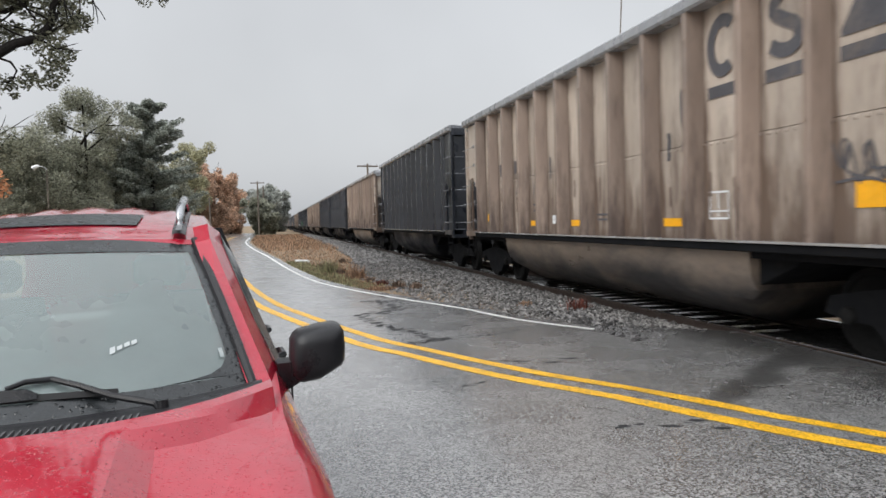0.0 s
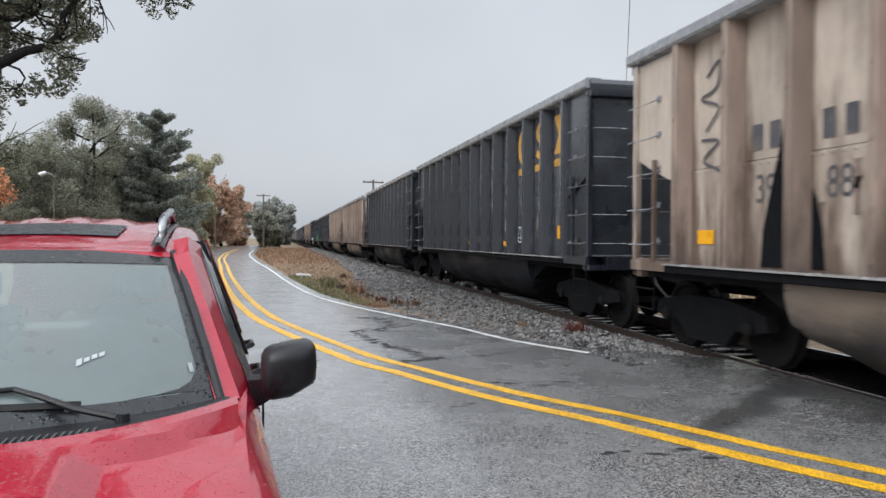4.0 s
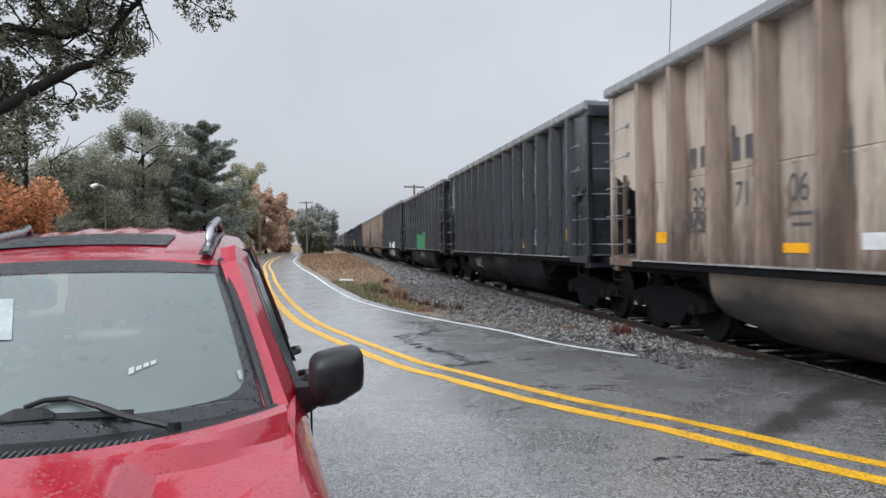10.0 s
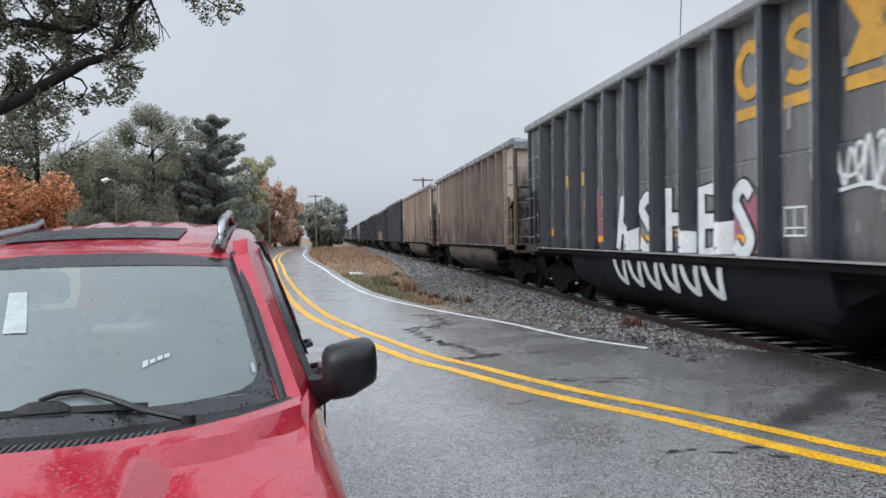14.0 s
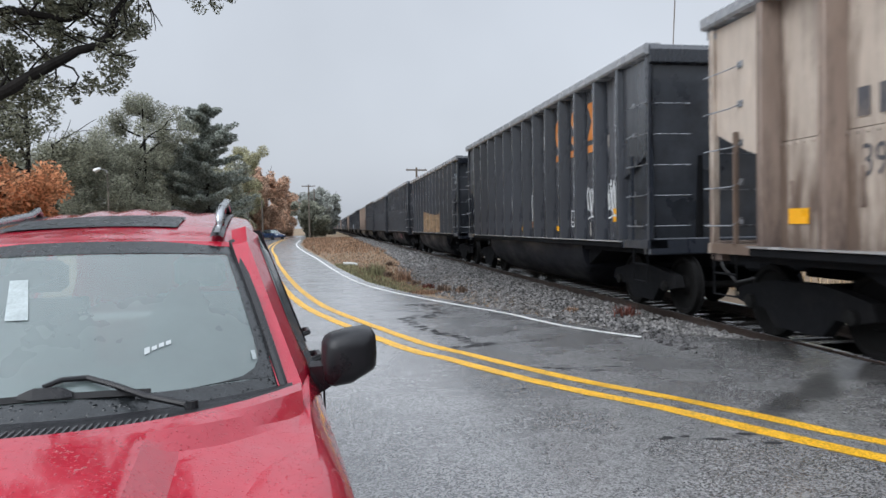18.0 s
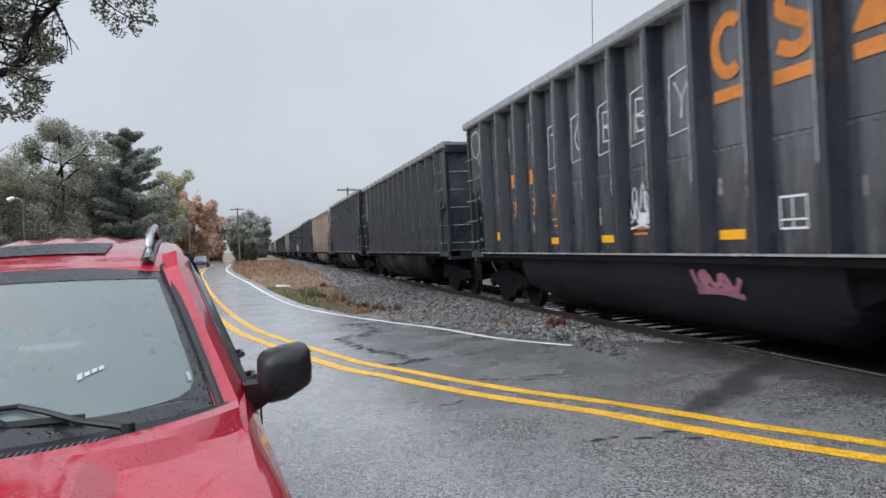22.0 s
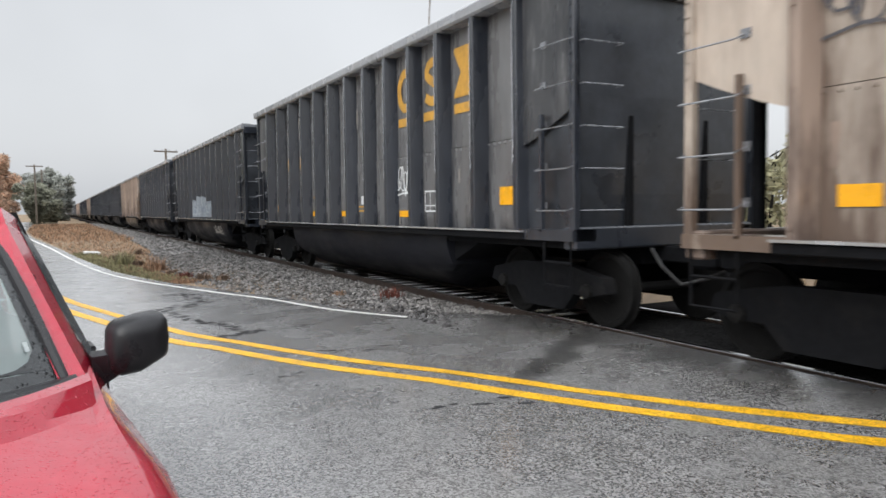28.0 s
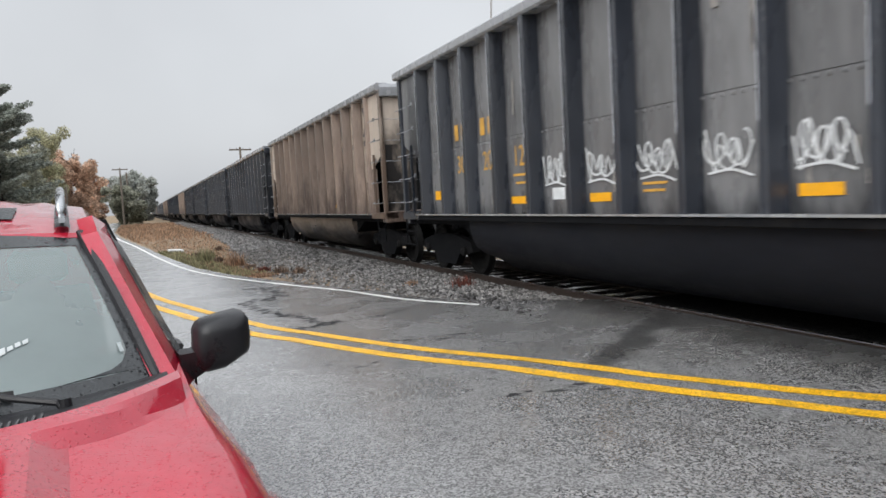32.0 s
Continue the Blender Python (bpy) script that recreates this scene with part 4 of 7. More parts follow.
        upper = Geo().loft([[(x, ye - e * 0.05, 2.74) for x in xs], [(x, ye - e * 0.05, TOP - 0.2) for x in xs]], False, False)
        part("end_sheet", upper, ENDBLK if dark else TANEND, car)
        slope = Geo()
        for up in (0.0, 0.02):
            slope.loft([[(x, ye - e * 0.05, 2.74 + up) for x in xs], [(x, ye - e * (span - 0.04), 2.20 + up) for x in xs], [(x * 0.9, ye - e * (span + 0.02), 2.17 + up) for x in xs], [(x * 0.9, ye - e * 3.0, 1.12 + up) for x in xs]], False, False)
        part("slope_sheet", slope, ENDBLK if dark else SOOT, car, "near-black slope sheet under the end")
        for x in (-0.62, 0.62):
            part("end_strut", Geo().box(x - 0.05, min(ye - e * 0.06, ye - e * 0.16), SILL_Z, x + 0.05, max(ye - e * 0.06, ye - e * 0.16), 2.73, 0.01), SOOT, car)
        if e < 0:
            part("lower_end_sheet", Geo().loft([[(x, ye - e * 0.05, 2.745) for x in xs], [(x, ye - e * 0.10, 1.6) for x in xs], [(x, ye - e * 0.16, 1.0) for x in xs]], False, False), ENDBLK if dark else TANEND, car, "dark lower end sheet")
        if e < 0 and dark:
            for s in (-1, 1):
                part("recess_plate", Geo().box(min(s * 1.36, s * 1.40), ye - e * 0.10, SILL_Z, max(s * 1.36, s * 1.40), ye - e * span, 2.75), ENDBLK, car, "dark plate closing the recess behind the end ladder")
        if e > 0:
            part("air_reservoir", Geo().tube([(0.15, -1.0, 1.36), (0.2, -1.0, 1.36), (0.95, -1.0, 1.36), (1.0, -1.0, 1.36)], 0.15, 12), SOOT, car)
        part("end_sill", Geo().box(-1.5, min(ye, ye - e * 0.22), SILL_Z - 0.20, 1.5, max(ye, ye - e * 0.22), SILL_Z + 0.06, 0.02), post_paint, car)
        for s in (-1, 1):
            y1 = ye - e * span
            plate = Geo()
            ys = [ye, ye - e * span * 0.35, ye - e * span * 0.7, y1]
            zs = [2.62, 2.45, 2.30, 2.20]
            plate.loft([[(s * 1.46, y, z), (s * 1.44, y, z), (s * 1.44, y, TOP - 0.2), (s * 1.46, y, TOP - 0.2)] for y, z in zip(ys, zs)])
            part("end_bay_panel", plate, paint if dark else TANBAY, car)
            part("bay_bulkhead", Geo().box(min(s * 1.32, s * 1.54), y1 - 0.03, SILL_Z, max(s * 1.32, s * 1.54), y1 + 0.03, 2.25), post_paint, car)
            cp = Geo().box(min(s * 1.42, s * 1.52), min(ye, ye - e * 0.09), SILL_Z, max(s * 1.42, s * 1.52), max(ye, ye - e * 0.09), TOP - 0.2, 0.012)
            for k in range(10):
                z = 2.6 + k * 0.135
                cp.box(s * 1.52 - 0.012, ye - e * 0.045 - 0.02, z, s * 1.52 + 0.012, ye - e * 0.045 + 0.02, z + 0.035)
            part("corner_post", cp, post_paint if dark else paint, car)
            part("bottom_plate", Geo().box(min(s * 1.2, s * 1.54), min(ye, y1), SILL_Z - 0.10, max(s * 1.2, s * 1.54), max(ye, y1), SILL_Z + 0.03), post_paint if dark else paint, car)
        part("ladder_stile", Geo().box(-1.54, ye - e * 0.60 - 0.025, SILL_Z, -1.49, ye - e * 0.60 + 0.025, 2.55), post_paint if dark else paint, car)
        for k in range(5) if fine else ():
            z = 1.42 + 0.47 * k
            x, a, b = -1.60, ye - e * 0.02, ye - e * 0.62
            g = Geo().tube([(-1.50, a, z + 0.03), (x, a, z), (x, b, z), (-1.46, b, z + 0.06)], 0.009, 5)
            g.box(-1.475, b - 0.05, z + 0.02, -1.455, b + 0.05, z + 0.10)
            part("grab_iron", g, RUNG, car, "wet steel grab iron")
            g = Geo().tube([(-1.42, ye - e * 0.02, z), (-1.42, ye + e * 0.06, z), (-0.85, ye + e * 0.06, z), (-0.85, ye - e * 0.05, z)], 0.007, 5)
            part("end_rung", g, RUNG, car)
        step = Geo().tube([(-1.5, ye - e * 0.08, SILL_Z - 0.1), (-1.5, ye - e * 0.08, 0.55), (-1.5, ye - e * 0.58, 0.55), (-1.5, ye - e * 0.58, SILL_Z - 0.1)], 0.018, 5)
        step.tube([(-1.5, ye - e * 0.08, 0.82), (-1.5, ye - e * 0.58, 0.82)], 0.016, 5)
        part("stirrup_step", step, SOOT, car)
        cpl = Geo().box(-0.11, min(ye - e * 0.2, ye + e * 0.45), 0.78, 0.11, max(ye - e * 0.2, ye + e * 0.45), 0.98, 0.02)
        cpl.box(-0.18, min(ye + e * 0.40, ye + e * 0.75), 0.72, 0.16, max(ye + e * 0.40, ye + e * 0.75), 1.04, 0.05)
        part("coupler", cpl, SOOT, car)
        part("air_hose", Geo().tube([(-0.35, ye, 0.95), (-0.38, ye + e * 0.2, 0.75), (-0.3, ye + e * 0.42, 0.55), (-0.1, ye + e * 0.6, 0.62), (0.1, ye + e * 0.74, 0.72)], 0.025, 6), RUBBER, car)
        bogie(car, ye - e * 1.16, fine)
    # the rounded tubs under the sill
    belly = Geo()
    arc = [(s * (0.42 + 1.03 * math.sin(a)), 0.15 + 0.99 * (1 - max(math.cos(a), 0.0) ** 0.8)) for s, a in
           [(-1, 1.5708 * (1 - k / 10)) for k in range(11)] + [(1, 1.5708 * k / 10) for k in range(11)]]
    belly.loft([[(x, y, max(z, low)) for x, z in arc] for y, low in ((-3.05, 0.62), (-3.2, 0.5), (-3.7, 0.15), (-body_len + 3.75, 0.15), (-body_len + 3.25, 0.5), (-body_len + 3.1, 0.62))], True, True)
    part("tub", belly, TUBBLK if dark else TUBTAN, car, "rounded belly tub in dark paint", smooth=True).data.set_sharp_from_angle(angle=radians(35))
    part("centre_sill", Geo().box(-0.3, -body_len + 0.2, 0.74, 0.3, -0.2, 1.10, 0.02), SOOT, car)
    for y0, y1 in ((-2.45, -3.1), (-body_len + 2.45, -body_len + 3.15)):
        part("end_gusset", Geo().loft([[(x, y0, 1.08), (x, y0, 0.95), (x, y1, 0.66), (x, y1, 1.08)] for x in (-1.3, 1.3)]), SOOT, car, "near-black sloped gusset")
    for y in (-2.62, -body_len + 2.62):
        part("brake_beam", Geo().box(-0.7, y - 0.04, 0.38, 0.7, y + 0.04, 0.48, 0.01), SOOT, car)
    part("brake_cylinder", Geo().tube([(-0.75, -2.25, 0.95), (-0.75, -2.75, 0.95)], 0.16, 12), SOOT, car)
    part("brake_pipe", Geo().tube([(-1.2, -0.4, 1.0), (-1.25, -3.0, 0.98), (-1.2, -3.4, 0.9)], 0.025, 6), SOOT, car)
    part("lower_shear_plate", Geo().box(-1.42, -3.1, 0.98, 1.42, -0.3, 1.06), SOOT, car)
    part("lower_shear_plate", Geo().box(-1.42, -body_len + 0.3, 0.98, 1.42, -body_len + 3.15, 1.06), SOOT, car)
    load = Geo()
    rows = []
    for j in range(16):
        y = -0.3 - j * (body_len - 0.6) / 15
        rows.append([(x, y, TOP - 0.55 + 0.5 * (1 - (x / 1.4) ** 2) * math.sin(math.pi * (j + 0.3) / 15.6) ** 0.5 + 0.06 * noise.noise(Vector((x * 2, y * 2, 0))) - 0.1) for x in (-1.3, -0.9, -0.45, 0, 0.45, 0.9, 1.3)])
    load.loft(rows, False, False)
    part("coal_load", load, COAL, car, "heaped wet coal", smooth=True)
    return car


FACE = -PANEL - 0.0125


def decal(car, name, shapes, material, y, z, label="", x=FACE):
    """Paint on the car's side: shapes are outlines of (u to the right, v up) round a point of the side."""
    g = Geo()
    for s in shapes:
        g.add([(x, y - u, z + v) for u, v in s], [tuple(range(len(s)))])
    me = g.mesh(name, material)
    return part(name, me, material, car, label)


def rect(u0, v0, u1, v1):
    return [(u0, v0), (u1, v0), (u1, v1), (u0, v1)]


def ring(rx, ry, w, a0=0.0, a1=360.0, n=18, cu=0.0, cv=0.0):
    out = []
    for i in range(n):
        a, b = radians(a0 + (a1 - a0) * i / n), radians(a0 + (a1 - a0) * (i + 1) / n)
        out.append([(cu + math.cos(a) * rx, cv + math.sin(a) * ry), (cu + math.cos(b) * rx, cv + math.sin(b) * ry),
                    (cu + math.cos(b) * (rx - w), cv + math.sin(b) * (ry - w)), (cu + math.cos(a) * (rx - w), cv + math.sin(a) * (ry - w))])
    return out


def strokes(paths, w):
    out = []
    for p in paths:
        for (a, b), (c, d) in zip(p, p[1:]):
            n = math.hypot(c - a, d - b) or 1
            k, q = -(d - b) / n * w / 2, (c - a) / n * w / 2
            e, h = (c - a) / n * w * 0.3, (d - b) / n * w * 0.3
            out.append([(a + k - e, b + q - h), (c + k + e, d + q + h), (c - k + e, d - q + h), (a - k - e, b - q - h)])
    return out


def ribbons(car, name, paths, w, material, y, z, label="", x=FACE):
    """Brush strokes on the car's side, each one a part; every step lies a hair above the last, so that crossings stay clean."""
    for j, p in enumerate(paths):
        g, rows = Geo(), []
        for i, (u, v) in enumerate(p):
            a, b = p[max(i - 1, 0)], p[min(i + 1, len(p) - 1)]
            n = math.hypot(b[0] - a[0], b[1] - a[1]) or 1
            k, q = -(b[1] - a[1]) / n * w / 2, (b[0] - a[0]) / n * w / 2
            h = x - 0.0003 * i - 0.002 * j
            rows.append([(h, y - u - k, z + v + q), (h, y - u + k, z + v - q)])
        g.loft(rows, False, False)
        part(name, g, material, car, label)


def curve(pts, n=5):
    """A soft stroke through a few points."""
    return [(p.x, p.y) for p in smooth_line(pts, 0.06)]


def tag_paths(seed, w, h, n=4):
    """A spray-can scrawl of looping strokes with no letters in it."""
    r = random.Random(seed)
    paths = []
    p, up = [], 1
    steps = r.choice((6, 7, 8))
    for i in range(steps + 1):
        p.append((-w / 2 + w * i / steps + r.uniform(-0.25, 0.25) * w / steps, up * h * r.uniform(0.12, 0.46)))
        up = -up
    paths.append(curve(p))
    ph, turns = r.uniform(0, 6), r.choice((2, 3))
    paths.append([(-w * 0.42 + w * 0.8 * s / 40 + w * 0.16 * math.cos(ph + s * turns * 6.28 / 40), h * 0.3 * math.sin(ph + s * turns * 6.28 / 40) + h * 0.08 * math.sin(s * 0.2)) for s in range(41)])
    paths.append(curve([(-w * 0.45, -h * 0.42), (w * 0.05, -h * 0.36), (w * 0.48, -h * 0.5)]))
    return paths


def arch_shape(seed, w, h):
    """A fat graffiti shape: a bulging column with a leaning rounded top, a notch in its side and a spiked foot."""
    r = random.Random(seed)
    lean, notch, k = r.uniform(-0.12, 0.12), r.uniform(-0.15, 0.15), r.choice((-1, 1))
    half = [(-0.50, -0.50), (-0.40, -0.30), (-0.47, 0.0), (-0.42, 0.28), (-0.25, 0.47), (0.02, 0.52), (0.28, 0.46), (0.44, 0.26), (0.46, 0.08), (0.20, notch + 0.05), (0.16, notch - 0.03), (0.44, -0.14), (0.50, -0.36), (0.30, -0.47), (0.06, -0.42), (0.0, -0.30), (-0.08, -0.43), (-0.25, -0.56)]
    return [(k * w * (a + r.uniform(-0.04, 0.04) + lean * b), h * (b + r.uniform(-0.03, 0.03))) for a, b in half]


TEXT_MESH = {}


def stencil_text(car, body, material, y, z, height, label=""):
    key = (body, material.name)
    if key not in TEXT_MESH:
        cu = bpy.data.curves.new("stencil", 'FONT')
        cu.body, cu.align_x, cu.size = body, 'CENTER', 1.38
        tmp = bpy.data.objects.new("stencil", cu)
        TEXT_MESH[key] = bpy.data.meshes.new_from_object(tmp)
        TEXT_MESH[key].materials.clear()
        TEXT_MESH[key].materials.append(material)
        bpy.data.objects.remove(tmp)
    ob = part("stencilled_number", TEXT_MESH[key], material, car, label)
    ob.matrix_basis = Matrix(((0, 0, -1, FACE), (-1, 0, 0, y), (0, 1, 0, z), (0, 0, 0, 1))) @ Matrix.Diagonal((height * 0.78, height, 1, 1))
    return ob


def mark_car(car, material, number=None, logo=True, back=0, card=4):
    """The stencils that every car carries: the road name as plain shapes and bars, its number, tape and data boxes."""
    if logo:
        z = 3.44
        ribbons(car, "logo_shape", [[(0.23 * math.cos(radians(a)), 0.29 * math.sin(radians(a))) for a in range(48, 318, 10)]], 0.15, material, bay_y(9 - back) + 0.02, z, "painted logo shape")
        ribbons(car, "logo_shape", [curve([(0.22, 0.22), (0.06, 0.30), (-0.14, 0.26), (-0.19, 0.12), (-0.02, 0.01), (0.17, -0.10), (0.15, -0.26), (-0.04, -0.30), (-0.23, -0.22)])], 0.15, material, bay_y(10 - back) - 0.01, z, "painted logo shape")
        cross = [(-0.33, 0.36), (0.33, 0.36), (0.33, 0.30), (0.13, 0.0), (0.33, -0.30), (0.33, -0.36), (-0.33, -0.36), (-0.33, -0.30), (-0.13, 0.0), (-0.33, 0.30)]
        tri = geometry.tessellate_polygon([[Vector((u, v, 0)) for u, v in cross]])
        part("logo_shape", Geo().add([(FACE, bay_y(11 - back) - 0.03 - u, z + v) for u, v in cross], [tuple(t) for t in tri]), material, car, "painted logo shape")
        for i in (9, 10, 11):
            decal(car, "logo_bar", [rect(-0.31, -0.07, 0.31, 0.07)], material, bay_y(i - back), z - 0.52)
    if number:
        for i in (1, 2):
            for u in (-0.14, 0.14):
                decal(car, "stencil_bar", [rect(u - 0.08, -0.14, u + 0.08, 0.14)], material, bay_y(i) + 0.05, 2.60)
        for i in range(3):
            stencil_text(car, number[2 * i:2 * i + 2], material, bay_y(1 + i) + 0.05, 1.89, 0.32)
        decal(car, "data_line", [rect(-0.20, 0.0, 0.20, 0.035)], material, bay_y(3) + 0.05, 1.74)
        decal(car, "data_line", [rect(-0.12, 0.0, 0.20, 0.035)], material, bay_y(3) + 0.05, 1.62)
    for i, w, h, z in ((0, 0.34, 0.17, 1.50), (3, 0.44, 0.11, 1.36), (5, 0.44, 0.11, 1.36), (8, 0.44, 0.11, 1.36), (11, 0.46, 0.24, 1.60)):
        decal(car, "reflector_tape", [rect(-w / 2, -h / 2, w / 2, h / 2)], P_REF, bay_y(i) + (0.10 if i != 11 else -0.10), z + 0.02, "yellow reflective tape", FACE - 0.004)
    decal(car, "data_box", [rect(-0.19, -0.17, 0.19, -0.145), rect(-0.19, 0.145, 0.19, 0.17), rect(-0.19, -0.145, -0.17, 0.145), rect(0.17, -0.145, 0.19, 0.145), rect(-0.02, -0.145, 0.0, 0.145), rect(-0.17, -0.08, 0.17, -0.06)],
          P_WHT, bay_y(9) + 0.12, 1.58, "white outlined data box")
    decal(car, "placard", [rect(-0.16, -0.08, 0.16, 0.08)], P_WHT, bay_y(card) + 0.02, 1.64 if card == 6 else 1.45)
    for v in (0.05, -0.03):
        decal(car, "stencil_line", [rect(-0.2, v, 0.18 + v * 0.4, v + 0.03)], material, bay_y(6) + 0.12, 1.45)


def scrawl(car, bay, z, w, h, material, seed, n=4, width=0.026, span=0.0, label="spray-painted scrawl"):
    ribbons(car, "graffiti_scrawl", tag_paths(seed, w, h, n), width, material, bay_y(bay) + 0.06 - span, z, label, FACE - 0.006)


def blobs(car, bays, z, h, fill, line, seed, label):
    for k, b in enumerate(bays):
        s = arch_shape(seed * 7 + k * 3, 0.74, h * (1 - 0.12 * (k % 3)))
        y = bay_y(b) + 0.04
        tri = geometry.tessellate_polygon([[Vector((u, v, 0)) for u, v in s]])
        g = Geo().add([(FACE - 0.004, y - u, z + v) for u, v in s], [tuple(t) for t in tri])
        part("graffiti_fill", g, fill, car, label)
        ribbons(car, "graffiti_outline", [s + s[:1]], 0.03, line, y, z, "", FACE - 0.008)


GLYPHS = {
    "A": [[(-0.45, -0.5), (-0.1, 0.5), (0.1, 0.5), (0.45, -0.5)], [(-0.3, -0.1), (0.3, -0.1)]],
    "S": [curve([(0.4, 0.35), (0, 0.5), (-0.4, 0.3), (0, 0.02), (0.4, -0.28), (0, -0.5), (-0.42, -0.35)])],
    "H": [[(-0.38, 0.5), (-0.38, -0.5)], [(0.38, 0.5), (0.38, -0.5)], [(-0.38, 0), (0.38, 0)]],
    "E": [[(0.35, 0.5), (-0.35, 0.5), (-0.35, -0.5), (0.38, -0.5)], [(-0.35, 0), (0.25, 0)]],
    "C": [curve([(0.4, 0.35), (0.05, 0.5), (-0.4, 0.1), (-0.3, -0.4), (0.1, -0.5), (0.42, -0.3)])],
    "R": [[(-0.38, -0.5), (-0.38, 0.5)], curve([(-0.38, 0.5), (0.3, 0.45), (0.3, 0.08), (-0.38, 0)]), [(-0.05, 0), (0.42, -0.5)]],
    "O": [curve([(0, 0.5), (-0.4, 0.1), (-0.2, -0.45), (0.25, -0.45), (0.42, 0.05), (0, 0.5)])],
    "L": [[(-0.3, 0.5), (-0.3, -0.5), (0.4, -0.42)]]}


def spray_letter(car, letter, y, z, w, h, stroke, material, edge=None, x=FACE):
    """A hand-sprayed letter, with a darker edge under it where one is given."""
    paths = [[(u * w, v * h) for u, v in p] for p in GLYPHS[letter]]
    if edge:
        ribbons(car, "graffiti_outline", paths, stroke * 1.4, edge, y, z, "", x - 0.002)
    ribbons(car, "graffiti_letter", paths, stroke, material, y, z, "spray-painted letter", x - 0.012)


def tub_paint(car, paths, w, material, y, z, label="spray paint on the belly tub"):
    """Strokes that lie on the rounded side of the tub."""
    for j, p in enumerate(paths):
        g, rows = Geo(), []
        for i, (u, v) in enumerate(p):
            a, b = p[max(i - 1, 0)], p[min(i + 1, len(p) - 1)]
            n = math.hypot(b[0] - a[0], b[1] - a[1]) or 1
            k, q = -(b[1] - a[1]) / n * w / 2, (b[0] - a[0]) / n * w / 2
            row = []
            for e in (1, -1):
                zz = min(max(z + v + e * q, 0.3), 1.02)
                turn = math.acos(max(1 - (zz - 0.15) / 0.99, 0.0) ** 1.25)
                row.append((-(0.42 + 1.03 * math.sin(turn)) - 0.014 - 0.0004 * i - 0.002 * j, y - u - e * k, zz))
            rows.append(row)
        g.loft(rows, False, False)
        part("tub_graffiti", g, material, car, label)


def flecks(car, bays, z, material, seed, n=3, size=0.3, label="peeled paint patch"):
    r = random.Random(seed)
    for b in bays:
        shapes = []
        for _ in range(n):
            u, v = r.uniform(-0.28, 0.28), r.uniform(-0.5, 0.5)
            a, c = r.uniform(0.05, 0.16), size * r.uniform(0.5, 1.6)
            shapes.append([(u + a * math.cos(t) * (1 + 0.35 * math.sin(3 * t + b)), v + c * math.sin(t) * (1 + 0.3 * math.cos(2 * t + u * 9))) for t in [k * 0.5236 for k in range(12)]])
        decal(car, "paint_patch", shapes, material, bay_y(b) + 0.10, z, label, FACE - 0.002)


def smears(car, bays, z, material, seed, tall=0.5, label="narrow flaked streak in the paint"):
    """Narrow ragged flakes and runs that hang along a sheet's edge."""
    r = random.Random(seed)
    for b in bays:
        shapes = []
        for side in (-1, 1, 1):
            u, v, w, h = side * r.uniform(0.14, 0.33), r.uniform(-0.35, 0.35), r.uniform(0.018, 0.05), tall * r.uniform(0.35, 1.1)
            left = [(u - w * r.uniform(0.4, 1.2), v + h * (i / 5 - 0.5)) for i in range(6)]
            right = [(u + w * r.uniform(0.4, 1.2), v + h * (i / 5 - 0.5)) for i in range(6)]
            shapes += [[left[i], right[i], right[i + 1], left[i + 1]] for i in range(5)]
        tagged(decal(car, "flaked_streak", shapes, material, bay_y(b), z, label, FACE - 0.0022), kind="stuff")


def post_coat(car, which, z0, z1, material, seed, label="paint carried over the post"):
    """Spray paint or bare metal on the folded posts, with ragged upper edges."""
    r = random.Random(seed)
    sec = [(-PANEL - 0.019, -0.107), (-SIDE + 0.008, -0.053), (-SIDE - 0.004, -0.042), (-SIDE - 0.004, 0.042), (-SIDE + 0.008, 0.053), (-PANEL - 0.019, 0.107)]
    for i in which:
        top = z1 * r.uniform(0.94, 1.05)
        y0 = LAYOUT["posts"][i]
        g = Geo().loft([[(x, y0 + y, z) for x, y in sec] for z in (z0, (z0 + top) / 2)] + [[(x, y0 + y, top + r.uniform(-0.06, 0.06)) for x, y in sec]], False, False)
        part("post_coat", g, material, car, label)


def peel(car, bays, z, h, material, seed, label):
    """Bare metal across the foot of a sheet, with a ragged upper edge."""
    r = random.Random(seed)
    for b in bays:
        us = [-0.39 + 0.78 * i / 11 for i in range(12)]
        tall = h * r.uniform(0.7, 1.2)
        top = [tall + r.uniform(-0.12, 0.12) * h for _ in us]
        g = Geo().loft([[(FACE - 0.002, bay_y(b) - u, z + r.uniform(0, 0.03)) for u in us], [(FACE - 0.002, bay_y(b) - u, z + v) for u, v in zip(us, top)]], False, False)
        part("bare_patch", g, material, car, label)


TAN_PROTO = build_car(TAN, TANPOST, "weathered tan coal hopper car with rust streaks on the track", False)
BLK_PROTO = build_car(BLK, BLKPOST, "grimy black coal hopper car rolling on the track", True)
GREY_PROTO = build_car(BLKLT, BLKPOST, "black coal hopper car with faded grey side sheets", True)
BLK_SHORT = build_car(BLK, BLKPOST, "grimy black coal hopper car with narrow side bays", True, short=True)
GREY_SHORT = build_car(BLKLT, BLKPOST, "black coal hopper car with faded grey narrow bays", True, short=True)
FAR_TAN = build_car(TAN, TANPOST, "weathered tan coal hopper car far down the track", False, False)
FAR_BLK = build_car(BLK, BLKPOST, "grimy black coal hopper car far down the track", True, False)
CARS = {}
FADED = {2, 10, 16, 17, 19, 20, 21}
TANS = {1, 3, 6, 7, 11, 12, 18, 22, 27, 31, 32, 38}
